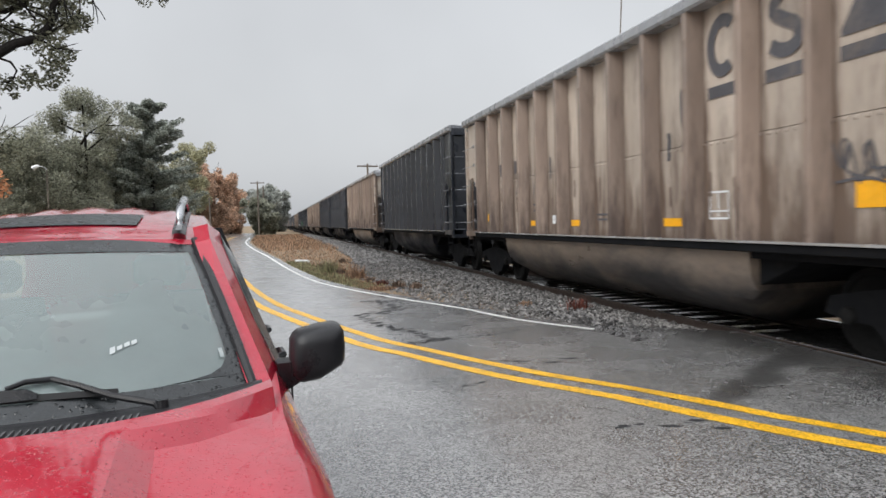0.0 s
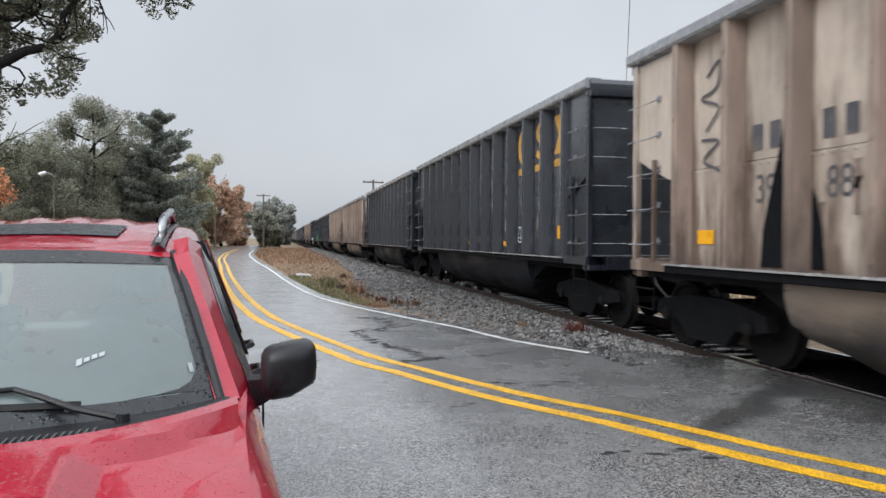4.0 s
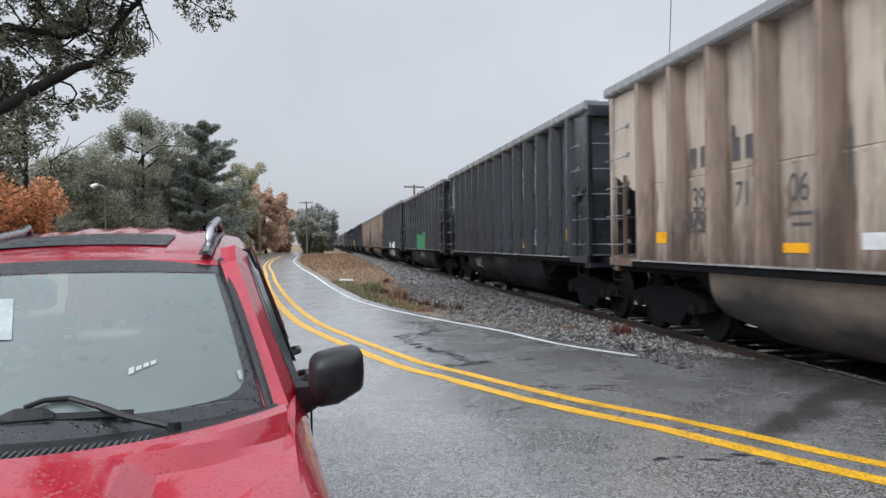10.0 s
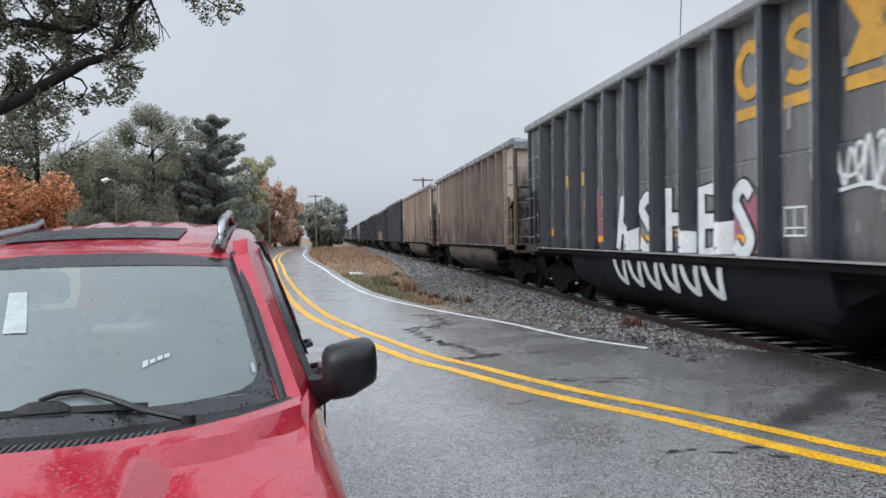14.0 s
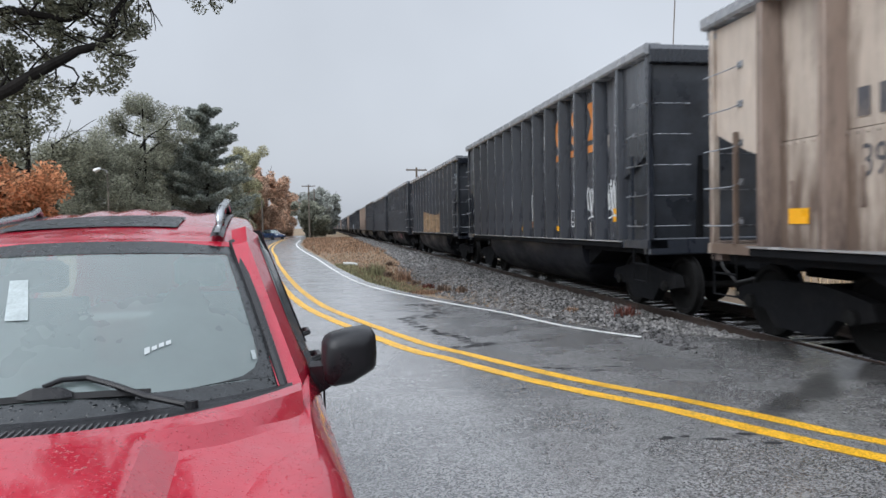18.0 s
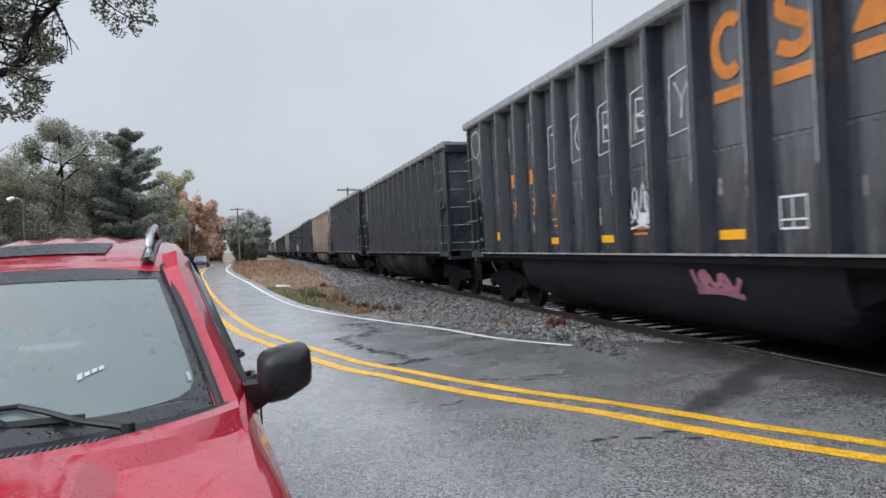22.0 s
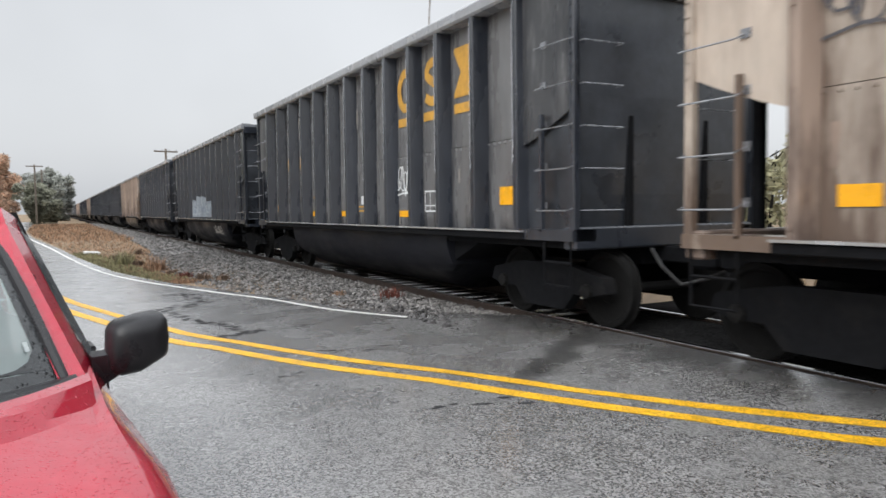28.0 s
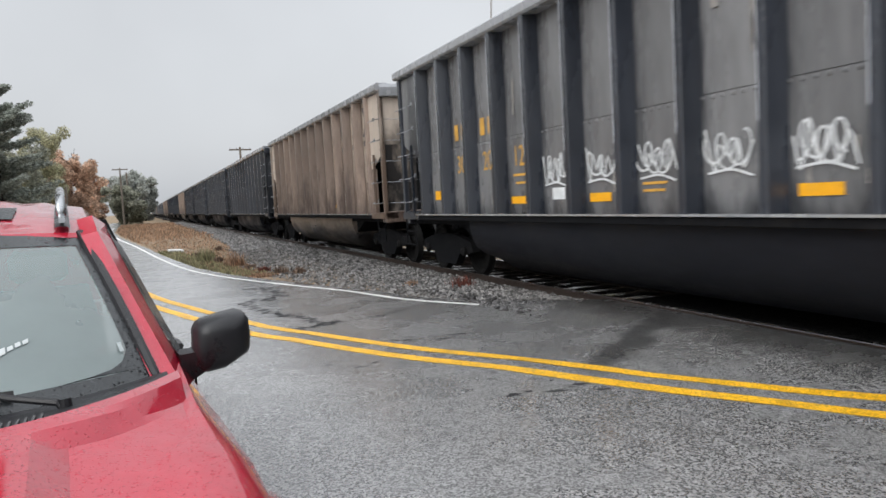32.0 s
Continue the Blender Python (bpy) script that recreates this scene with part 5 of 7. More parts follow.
NUMBERS = {1: "396318", 2: "300347", 3: "398868", 4: "300681", 5: "300905", 6: "399022", 7: "397106", 8: "304292", 9: "301268", 10: "301177", 11: "394118", 12: "398440", 13: "303196", 14: "301285",
           15: "303175", 16: "302346", 17: "301920", 18: "398347", 19: "305015", 20: "302550", 21: "302012", 22: "397741"}
for k in range(46):
    if k >= 27:
        proto = FAR_TAN if k in TANS else FAR_BLK
    elif k in SHORT_ONES:
        proto = GREY_SHORT if k in FADED else BLK_SHORT
    else:
        proto = TAN_PROTO if k in TANS else GREY_PROTO if k in FADED else BLK_PROTO
    CARS[k] = proto if (proto.name not in [c.name for c in CARS.values()]) else copy_thing(proto, pose(0, 0, 0))
for k, car in CARS.items():
    if k > 29:
        break
    tan = k in TANS
    set_layout(k in SHORT_ONES)
    ink = P_BLU if tan else (P_ORG if k in (9, 13, 15) else P_YEL)
    mark_car(car, ink, NUMBERS.get(k, "30%04d" % (1200 + 37 * k)), logo=(k not in (8,)), back=1 if k in SHORT_ONES else 0, card=6 if k in SHORT_ONES else 4)
    if tan:
        smears(car, [(3, 4, 5, 6), (2, 4, 8), (4, 6), (5, 7, 9), (5, 6), (3, 9)][k % 6], 2.6, P_BLU, 200 + k, 0.7)
        smears(car, range(12), 1.75, TANPOST, 230 + k, 0.4, "rust run down the sheet")
    else:
        smears(car, [(0, 1, 2, 9), (3, 7, 11), (4, 8, 9, 10), (1, 2, 6)][k % 4], 3.1, P_GREY, 260 + k, 0.5)
        smears(car, (2, 5, 8, 10), 1.6, P_GREY, 290 + k, 0.3)
    if k == 1:
        scrawl(car, 11, 1.95, 0.7, 0.5, P_BLU, 4, 3)
    if k == 2:
        blobs(car, (6,), 1.8, 0.4, P_CRM, P_GRN, 71, "pale green graffiti fill")
    if k == 3:
        for b, shape in ((1, [(-0.12, 1.2), (0.40, 1.2), (0.40, 2.72), (0.30, 2.95), (0.20, 2.55), (0.06, 2.1), (-0.08, 1.6)]), (2, [(-0.40, 1.2), (-0.22, 1.2), (-0.26, 1.6), (-0.34, 1.9), (-0.40, 2.0)])):
            decal(car, "soot_patch", [shape], SOOT, bay_y(b), 0.0, "ragged sooty black stain", FACE - 0.003)
        ribbons(car, "graffiti_scrawl", [curve([(-0.1, 0.55), (0.15, 0.7), (0.1, 0.4), (-0.2, 0.3), (0.15, 0.15), (-0.1, -0.1)]), curve([(-0.2, -0.2), (0.15, -0.25), (-0.15, -0.45), (0.2, -0.6)])], 0.035, P_BLU, bay_y(0), 2.9, "dark spray-painted scrawl", FACE - 0.006)
        tub_paint(car, tag_paths(31, 1.2, 0.35), 0.05, P_GREY, bay_y(6), 0.85)
        ribbons(car, "graffiti_scrawl", [curve([(0.05, -0.55), (-0.25, -0.3), (-0.34, 0.05), (-0.18, 0.45), (0.1, 0.5), (0.3, 0.2), (0.34, -0.1), (0.2, -0.4), (0.05, -0.55)]), curve([(-0.1, 0.1), (0.02, 0.2), (0.1, 0.0)])], 0.045, P_BLU, -14.12, 3.3, "dark spray-painted loop on the end bay", -1.468)
        blobs(car, (4, 5), 2.0, 0.7, P_GREY, P_BLU, 7, "faded grey graffiti fill")
    if k == 5:
        for b, s in ((1, 41), (2, 42), (5, 43), (6, 44), (7, 45), (8, 46), (9, 47)):
            scrawl(car, b, 1.75 if b < 5 else 1.95, 0.8, 0.75 if b > 4 else 0.35, P_CRM if b in (7,) else P_WHT, s, 3)
        pass
    if k == 6:
        scrawl(car, 5, 1.9, 0.8, 0.5, P_BLU, 51, 3)
        scrawl(car, 6, 1.95, 0.8, 0.5, P_BLU, 52, 3)
    if k == 7:
        scrawl(car, 1, 1.75, 0.8, 0.4, P_BLU, 53, 3)
    if k in (8, 15):
        for b in ((5, 6, 7, 8, 9) if k == 8 else (3, 4, 5, 6, 7)):
            mark = b - (5 if k == 8 else 3)
            ribbons(car, "graffiti_frame", [[(-0.26, 0.36), (-0.30, -0.36), (0.30, -0.30), (0.28, 0.44), (-0.26, 0.36)]], 0.022, P_WHT, bay_y(b) - 0.03, 3.0, "white spray-painted frame", FACE - 0.006)
            bee = [[(-0.12, -0.2), (-0.12, 0.24)], curve([(-0.12, 0.24), (0.1, 0.2), (0.08, 0.05), (-0.1, 0.02), (0.13, -0.04), (0.12, -0.18), (-0.12, -0.2)])]
            second = [curve([(-0.14, 0.22), (-0.13, -0.12), (0.0, -0.2), (0.13, -0.12), (0.14, 0.22)])] if k == 8 else [curve([(0.0, 0.24), (-0.14, 0.0), (0.0, -0.2), (0.14, 0.0), (0.0, 0.24)])]
            letter = ([[(-0.15, 0.2), (0.16, 0.24)], [(0.0, 0.22), (0.0, -0.22)]], second, bee, bee, [[(-0.15, 0.26), (0.0, 0.03), (0.16, 0.28)], [(0.0, 0.03), (-0.02, -0.2)]])[mark]
            ribbons(car, "graffiti_letter", letter, 0.024, P_WHT, bay_y(b) - 0.03, 3.02, "white spray-painted letter", FACE - 0.008)
        scrawl(car, 6, 1.8, 0.75, 0.7, P_TEAL if k == 8 else P_WHT, 61, 4)
    if k == 8:
        for letter, at in (("C", -0.42), ("R", -0.66), ("E", -0.90)):
            spray_letter(car, letter, at, 3.36, 0.22, 0.40, 0.04, P_WHT, None, -1.462)
        ribbons(car, "graffiti_scrawl", [curve([(-0.35, 0.05), (-0.1, 0.1), (0.3, 0.05)]), [(-0.2, 0.15), (-0.24, -0.2)], [(-0.02, 0.14), (-0.04, -0.2)], curve([(0.28, 0.15), (0.1, 0.0), (0.3, -0.2)]), [(-0.4, -0.12), (0.34, -0.06)]], 0.035, P_WHT, -0.66, 2.95, "white spray-painted scrawl", -1.468)
        tub_paint(car, tag_paths(63, 0.9, 0.3), 0.05, P_GREY, bay_y(3), 0.85)
    if k == 9:
        outline = [(-0.36, -0.60), (-0.17, 0.62), (0.17, 0.68), (0.30, 0.10), (0.44, -0.35), (0.22, -0.62), (0.08, -0.12), (-0.02, -0.14), (-0.10, -0.60)]
        tri = geometry.tessellate_polygon([[Vector((u, v, 0)) for u, v in outline]])
        part("graffiti_fill", Geo().add([(FACE - 0.004, bay_y(4) - u, 1.78 + v) for u, v in outline], [tuple(t) for t in tri]), P_GRN, car, "green graffiti fill with white outline")
        ribbons(car, "graffiti_outline", [outline[1:7], [(-0.02, 0.12), (0.04, 0.42), (0.12, 0.14), (-0.02, 0.12)], [(0.22, -0.62), (0.1, -0.95), (-0.02, -1.0)]], 0.035, P_WHT, bay_y(4), 1.78, "", FACE - 0.008)
        ribbons(car, "graffiti_fill", [curve([(0.34, 0.42), (0.1, 0.60), (-0.22, 0.42), (-0.18, 0.1), (0.14, -0.08), (0.26, -0.36), (0.02, -0.56), (-0.34, -0.48)])], 0.36, P_GRN, bay_y(5), 1.80, "green graffiti fill")
        ribbons(car, "graffiti_outline", [curve([(0.42, 0.28), (0.1, 0.36), (0.0, 0.2), (0.34, 0.06), (0.44, -0.3), (0.3, -0.62)]), curve([(-0.4, 0.4), (-0.38, 0.0), (-0.06, -0.24), (-0.1, -0.36), (-0.40, -0.30)])], 0.035, P_WHT, bay_y(5), 1.80, "", FACE - 0.02)
        blobs(car, (6,), 1.75, 1.15, P_GRN, P_WHT, 9, "green graffiti fill with white outline")
        patch = [(-0.25, 3.85), (0.15, 3.92), (0.9, 3.8), (1.0, 3.3), (0.75, 3.0), (0.55, 3.1), (0.62, 2.5), (0.5, 2.25), (0.42, 2.6), (0.3, 3.0), (0.0, 2.95), (-0.05, 3.2), (-0.28, 3.4)]
        tri = geometry.tessellate_polygon([[Vector((u, v, 0)) for u, v in patch]])
        part("paint_patch", Geo().add([(u - 0.75, -14.622, v) for u, v in patch], [tuple(t) for t in tri]), P_PALE, car, "pale peeled patch on the end sheet")
        tub_paint(car, [[(0.1 * i, 0.1), (0.1 * i + 0.02, -0.12 - 0.05 * (i % 3))] for i in range(0, 16, 2)], 0.08, P_TEAL, bay_y(5), 0.95, "pale teal drips on the belly tub")
        blobs(car, (7,), 1.7, 0.9, P_TEAL, P_WHT, 19, "pale teal graffiti fill")
        post_coat(car, (5, 6, 7), 1.19, 2.0, P_GRN, 73, "green graffiti on the post")
        flecks(car, (0, 1, 2), 3.2, P_WHT, 33, 1, 0.2, "white paint drip")
        for b, pz in ((3, 3.55), (3, 3.25), (3, 2.95), (3, 2.66)):
            v = {3.55: [[(0.2, 0.12), (-0.18, 0.1), (-0.16, -0.12), (0.2, -0.1)], [(-0.16, 0.0), (0.12, 0.02)]], 3.25: [curve([(-0.2, 0.14), (0.0, 0.02), (0.2, 0.16)]), curve([(0, 0.04), (-0.12, -0.1), (0.02, -0.2), (0.12, -0.08), (0.0, 0.04)]), [(-0.26, -0.02), (0.28, 0.06)]],
                 2.95: [[(-0.28, 0.06), (0.3, 0.12)], [(0.0, 0.08), (-0.02, -0.16)]], 2.66: [[(-0.2, -0.16), (-0.12, 0.16), (0.06, -0.14), (0.14, 0.18)]]}[pz]
            ribbons(car, "graffiti_scrawl", v, 0.045, P_WHT, bay_y(b) + 0.04, pz - 0.05, "white spray-painted scrawl", FACE - 0.006)
    if k == 10:
        for letter, at, h in (("A", 4, 0.9), ("S", 5, 0.85), ("H", 6, 0.95), ("E", 7, 0.85)):
            spray_letter(car, letter, bay_y(at), 1.20 + h / 2, 0.62, h, 0.2, P_WHT, BLKPOST)
        spray_letter(car, "S", bay_y(8) + 0.16, 1.62, 0.42, 0.85, 0.17, P_WHT, BLKPOST)
        post_coat(car, (5, 7, 8), 1.19, 1.6, P_WHT, 71, "white graffiti fill on the post")
        peel(car, (8,), 1.19, 0.72, P_PINK, 12, "faded pink graffiti fill")
        flecks(car, (3,), 1.75, P_PINK, 14, 2, 0.2, "faded pink spray patch")
        scrawl(car, 10, 2.15, 0.75, 0.65, P_WHT, 64, 4, 0.04)
        tub_paint(car, [curve([(0.05 + 0.62 * i, 0.1), (0.2 + 0.62 * i, -0.22), (0.42 + 0.62 * i, -0.3), (0.5 + 0.62 * i, 0.08)]) for i in range(6)], 0.13, P_WHT, bay_y(4) + 0.3, 0.95, "pale dripping feet of the graffiti on the belly tub")
    if k in (11, 12):
        scrawl(car, 10, 2.0, 0.7, 0.5, P_BLU, 65 + k, 3)
    if k == 13:
        for b, s in ((4, 71), (6, 72), (10, 73), (11, 74)):
            scrawl(car, b, 1.9, 0.6, 0.8, P_WHT, s, 3)
    if k == 14:
        ribbons(car, "graffiti_scrawl", tag_paths(79, 0.7, 0.5), 0.03, P_TEAL, -14.1, 3.3, "pale spray-painted scrawl", -1.468)
        peel(car, (4, 5, 6, 7, 8), 1.17, 1.0, P_RUSTY, 75, "rust and cream patch where the paint has gone")
        post_coat(car, (4, 5, 6, 7, 8), 1.19, 2.1, P_RUSTY, 70, "rust and cream patch on the post")
        peel(car, (9, 10, 11), 1.17, 0.5, P_RUSTY, 76, "rust and cream patch where the paint has gone")
        flecks(car, (9, 10, 11), 3.1, P_PALE, 77, 2, 0.42, "peeled grey primer patch")
        flecks(car, (0, 1, 2), 3.1, P_GREY, 78, 1, 0.25, "peeled grey primer patch")
    if k == 16:
        for b, s in ((4, 81), (5, 82)):
            scrawl(car, b, 1.72 if b == 4 else 1.92, 0.75, 0.5, P_WHT if b > 4 else P_CRM, s, 3, 0.036)
        for letter, at, z in (("C", bay_y(7) + 0.30, 1.92), ("R", bay_y(7) + 0.03, 1.95), ("O", bay_y(7) - 0.25, 1.93), ("L", bay_y(8) + 0.32, 1.95), ("E", bay_y(8) + 0.08, 1.93)):
            spray_letter(car, letter, at, z, 0.26, 0.38, 0.045, P_WHT)
        crown = [curve([(-0.36, 0.38), (-0.28, 0.44), (-0.22, 0.36), (-0.30, 0.28), (-0.36, 0.38)]), curve([(-0.42, -0.1), (-0.30, -0.25), (-0.24, 0.1), (-0.2, -0.25), (-0.12, 0.15), (-0.10, -0.25), (-0.02, 0.3)]),
                 [(-0.05, 0.45), (0.06, 0.1), (0.1, -0.42)], curve([(0.1, -0.3), (0.16, 0.25), (0.26, -0.05), (0.32, 0.3), (0.38, -0.4)]), [(0.34, 0.5), (0.42, 0.75)], curve([(-0.22, -0.42), (0.0, -0.38), (0.2, -0.44)])]
        ribbons(car, "graffiti_scrawl", crown, 0.045, P_WHT, bay_y(7), 3.2, "white spray-painted crown scrawl", FACE - 0.006)
    if k == 17:
        blobs(car, (8,), 1.72, 1.0, P_CRM, BLKPOST, 15, "yellow-cream graffiti fill")
        scrawl(car, 10, 2.0, 0.7, 0.7, P_WHT, 86, 4)
        scrawl(car, 3, 2.0, 0.5, 0.6, P_WHT, 87, 3)
    if k == 18:
        for b in (4, 5, 6):
            peel(car, (b,), 1.3, 1.0, P_PALE, 16 + b, "pale cream graffiti fill")
        ribbons(car, "graffiti_outline", [curve([(-0.36, -0.35), (-0.42, 0.1), (-0.1, 0.5), (0.25, 0.55), (0.40, 0.2), (0.36, -0.2), (0.05, -0.42)]), curve([(-0.14, 0.42), (-0.12, 0.0), (-0.02, -0.38)])], 0.085, P_BLU, bay_y(4), 1.9, "dark graffiti outline", FACE - 0.008)
        ribbons(car, "graffiti_outline", [curve([(-0.42, -0.1), (-0.3, 0.45), (0.1, 0.6), (0.4, 0.35)]), curve([(-0.4, -0.5), (0.0, -0.3), (0.4, -0.45)])], 0.085, P_BLU, bay_y(5), 1.9, "dark graffiti outline", FACE - 0.008)
        ribbons(car, "graffiti_outline", [curve([(-0.4, 0.4), (-0.1, 0.1), (0.1, -0.4), (0.42, -0.5)])], 0.085, P_BLU, bay_y(6), 1.9, "dark graffiti outline", FACE - 0.008)
        tub_paint(car, [curve([(0.0, 0.05), (0.7, -0.1), (1.3, -0.05)]), curve([(0.1, -0.12), (0.7, -0.25), (1.2, -0.2)])], 0.22, P_PALE, bay_y(5), 0.82, "pale cream graffiti fill on the belly tub")
        tub_paint(car, [curve([(-0.35, 0.2), (-0.3, -0.2), (0.0, -0.25), (0.1, 0.0), (0.35, -0.35), (0.8, -0.42), (1.3, -0.3)])], 0.10, P_BLU, bay_y(5), 0.85, "dark graffiti outline on the belly tub")
        scrawl(car, 0, 3.1, 0.8, 0.9, P_BLU, 88, 3)
        scrawl(car, 1, 1.75, 0.8, 0.4, P_BLU, 89, 4)
    if k == 19:
        scrawl(car, 8, 1.95, 0.75, 0.6, P_WHT, 90, 5)
    if k == 20:
        stencil_text(car, "RICE?", P_WHT, bay_y(1) + 0.05, 1.42, 0.2, "white spray-painted word")
        post_coat(car, (4, 5, 6, 7), 1.25, 2.0, P_TEAL, 72, "pale grey-blue graffiti on the post")
        blobs(car, (3, 4, 5, 6, 7), 1.85, 1.15, P_TEAL, P_BLUE, 17, "pale grey-blue graffiti fill")
        tub_paint(car, tag_paths(99, 1.5, 0.32), 0.06, P_GREY, bay_y(8), 0.82)
    if k == 15:
        ribbons(car, "graffiti_ring", [curve([(-0.18, 0.34), (0.12, 0.36), (0.3, 0.18), (0.26, -0.08), (0.08, -0.22), (-0.16, -0.14), (-0.26, 0.1), (-0.18, 0.34)]), [(0.1, -0.2), (0.22, -0.4), (0.3, -0.22)]], 0.035, P_WHT, -0.5, 3.55, "white spray-painted ring", -1.468)
        tub_paint(car, tag_paths(100, 0.9, 0.3), 0.07, P_PINK, bay_y(8) + 0.3, 0.85, "faded pink scrawl on the belly tub")
    if k == 17:
        tub_paint(car, tag_paths(101, 0.8, 0.25), 0.08, P_CRM, bay_y(9), 0.9)
    if k == 21:
        for b, s in ((4, 94), (5, 95), (6, 96), (7, 97), (8, 98)):
            scrawl(car, b, 1.78, 0.62, 0.5, P_WHT, s, 3, 0.024)
    if k in (23, 26, 29):
        blobs(car, (4, 5), 1.7, 0.8, P_WHT, BLKPOST, 20 + k, "white graffiti fill")


# ---- the red off-roader ----
def bar(g, p0, p1, a, b):
    """A four-sided bar from p0 to p1; a and b are its cross vectors."""
    p0, p1, a, b = Vector(p0), Vector(p1), Vector(a), Vector(b)
    return g.loft([[p + a + b, p - a + b, p - a - b, p + a - b] for p in (p0, p1)])


def ws_point(s, t, off=0.0):
    """A point of the windscreen: s across from -1 to 1, t from the foot to the top."""
    yb, yt = -0.16 + 0.27 * s * s, 0.66 + 0.10 * s * s
    zb, zt = 1.035 - 0.015 * s * s, 1.55 - 0.02 * s * s
    xb, xt = 0.715 * s, 0.530 * s
    n = Vector((0.12 * s, -0.55, 0.83)).normalized()
    bow = 0.02 * math.sin(math.pi * t)
    return Vector((xb + (xt - xb) * t, yb + (yt - yb) * t, zb + (zt - zb) * t)) + n * (off + bow)


def ws_patch(s0, s1, t0, t1, off, n=8, m=4):
    g = Geo()
    return g.loft([[ws_point(s0 + (s1 - s0) * i / n, t0 + (t1 - t0) * j / m, off) for i in range(n + 1)] for j in range(m + 1)], False, False)


def roof_z(x, y):
    u = max(0.0, (y - 0.70) / 2.15)
    z = 1.555 + 0.155 * min(1.0, 1.9 * u) ** 0.75 - 0.03 * max(0, u - 0.6) - (0.020 + 0.035 * min(1, 2 * u)) * (x / 0.58) ** 2
    if y > 1.45:
        z += 0.006 * math.cos(x * 2 * math.pi / 0.2) * min(1, (y - 1.45) * 4) * (1 if abs(x) < 0.5 else 0)
    return z


def build_jeep(m):
    car = thing("off_road_vehicle", m, "wet red boxy off-road vehicle parked on the asphalt", "car")
    prof = {
        -1.47: [(0.58, 0.46), (0.64, 0.56), (0.66, 0.70), (0.64, 0.84), (0.58, 0.90), (0.48, 0.93), (0.40, 0.94), (0.2, 0.95), (0, 0.955)],
        -1.38: [(0.74, 0.40), (0.80, 0.55), (0.82, 0.73), (0.78, 0.89), (0.71, 0.945), (0.60, 0.965), (0.48, 0.97), (0.4, 0.975), (0, 0.98)],
        -1.10: [(0.79, 0.38), (0.87, 0.55), (0.88, 0.78), (0.84, 0.93), (0.77, 0.985), (0.62, 1.0), (0.5, 1.0), (0.4, 1.0), (0, 1.0)],
        -0.72: [(0.80, 0.37), (0.90, 0.55), (0.90, 0.80), (0.86, 0.95), (0.785, 1.01), (0.66, 1.01), (0.5, 1.0), (0.4, 1.0), (0, 1.0)],
        -0.30: [(0.80, 0.36), (0.885, 0.55), (0.885, 0.80), (0.86, 0.96), (0.79, 1.025), (0.70, 1.0), (0.55, 0.98), (0.4, 0.98), (0, 0.98)],
        0.05: [(0.80, 0.36), (0.875, 0.55), (0.875, 0.80), (0.86, 0.965), (0.81, 1.03), (0.72, 1.0), (0.55, 0.98), (0.4, 0.97), (0, 0.97)],
        0.6: [(0.80, 0.36), (0.875, 0.55), (0.88, 0.80), (0.87, 0.98), (0.835, 1.045), (0.74, 1.03), (0.55, 1.0), (0.4, 0.99), (0, 0.99)],
        1.5: [(0.80, 0.36), (0.875, 0.55), (0.885, 0.80), (0.875, 0.99), (0.84, 1.05), (0.74, 1.03), (0.55, 1.0), (0.4, 0.99), (0, 0.99)],
        2.3: [(0.80, 0.40), (0.89, 0.55), (0.89, 0.80), (0.87, 0.99), (0.835, 1.05), (0.74, 1.03), (0.55, 1.0), (0.4, 0.99), (0, 0.99)],
        2.9: [(0.74, 0.45), (0.83, 0.58), (0.84, 0.80), (0.83, 0.99), (0.80, 1.05), (0.7, 1.03), (0.55, 1.0), (0.4, 0.99), (0, 0.99)]}
    body = Geo()
    body.loft([[(x, y, z) for x, z in p] + [(-x, y, z) for x, z in reversed(p[:-1])] for y, p in sorted(prof.items())], True, True)
    b = part("body", body, RED, car, "wet red painted body", smooth=True)
    b.data.set_sharp_from_angle(angle=radians(38))
    # bonnet with a raised centre
    hood = Geo()
    rows = []
    for j in range(31):
        v = j / 30
        row = []
        for i in range(63):
            x = -0.775 + 1.55 * i / 62
            yr = -0.60 + 0.56 * (abs(x) / 0.775) ** 2.6
            y = -1.40 + (yr + 1.40) * v
            z = 0.975 + 0.085 * v ** 0.8 - 0.035 * (abs(x) / 0.775) ** 2.5
            back = min(max((yr - 0.09 - y) / 0.08, 0), 1)
            up = max(min(max((0.45 - abs(x)) / 0.085, 0), 1), 1 - back)
            row.append((x, y, z + 0.05 * up))
        rows.append(row)
    hood.loft(rows, False, False)
    hood.loft([rows[-1], [(x, y - 0.01, z - 0.05) for x, y, z in rows[-1]]], False, False)
    part("bonnet", hood, RED, car, "wet red bonnet with a raised centre", smooth=True).data.set_sharp_from_angle(angle=radians(14))
    # cowl, windscreen and its dark border
    cowl = Geo().loft([[(x, -0.62 + 0.55 * (abs(x) / 0.775) ** 3.0, 1.02) for x in np.linspace(-0.76, 0.76, 17)], [(x, -0.42 + 0.50 * (abs(x) / 0.775) ** 3.0, 1.062) for x in np.linspace(-0.75, 0.75, 17)], [(0.715 * s, ws_point(s, 0)[1] + 0.02, 1.035) for s in np.linspace(-1, 1, 17)]], False, False)
    c = part("cowl", cowl, PLASTIC, car, "black plastic cowl")
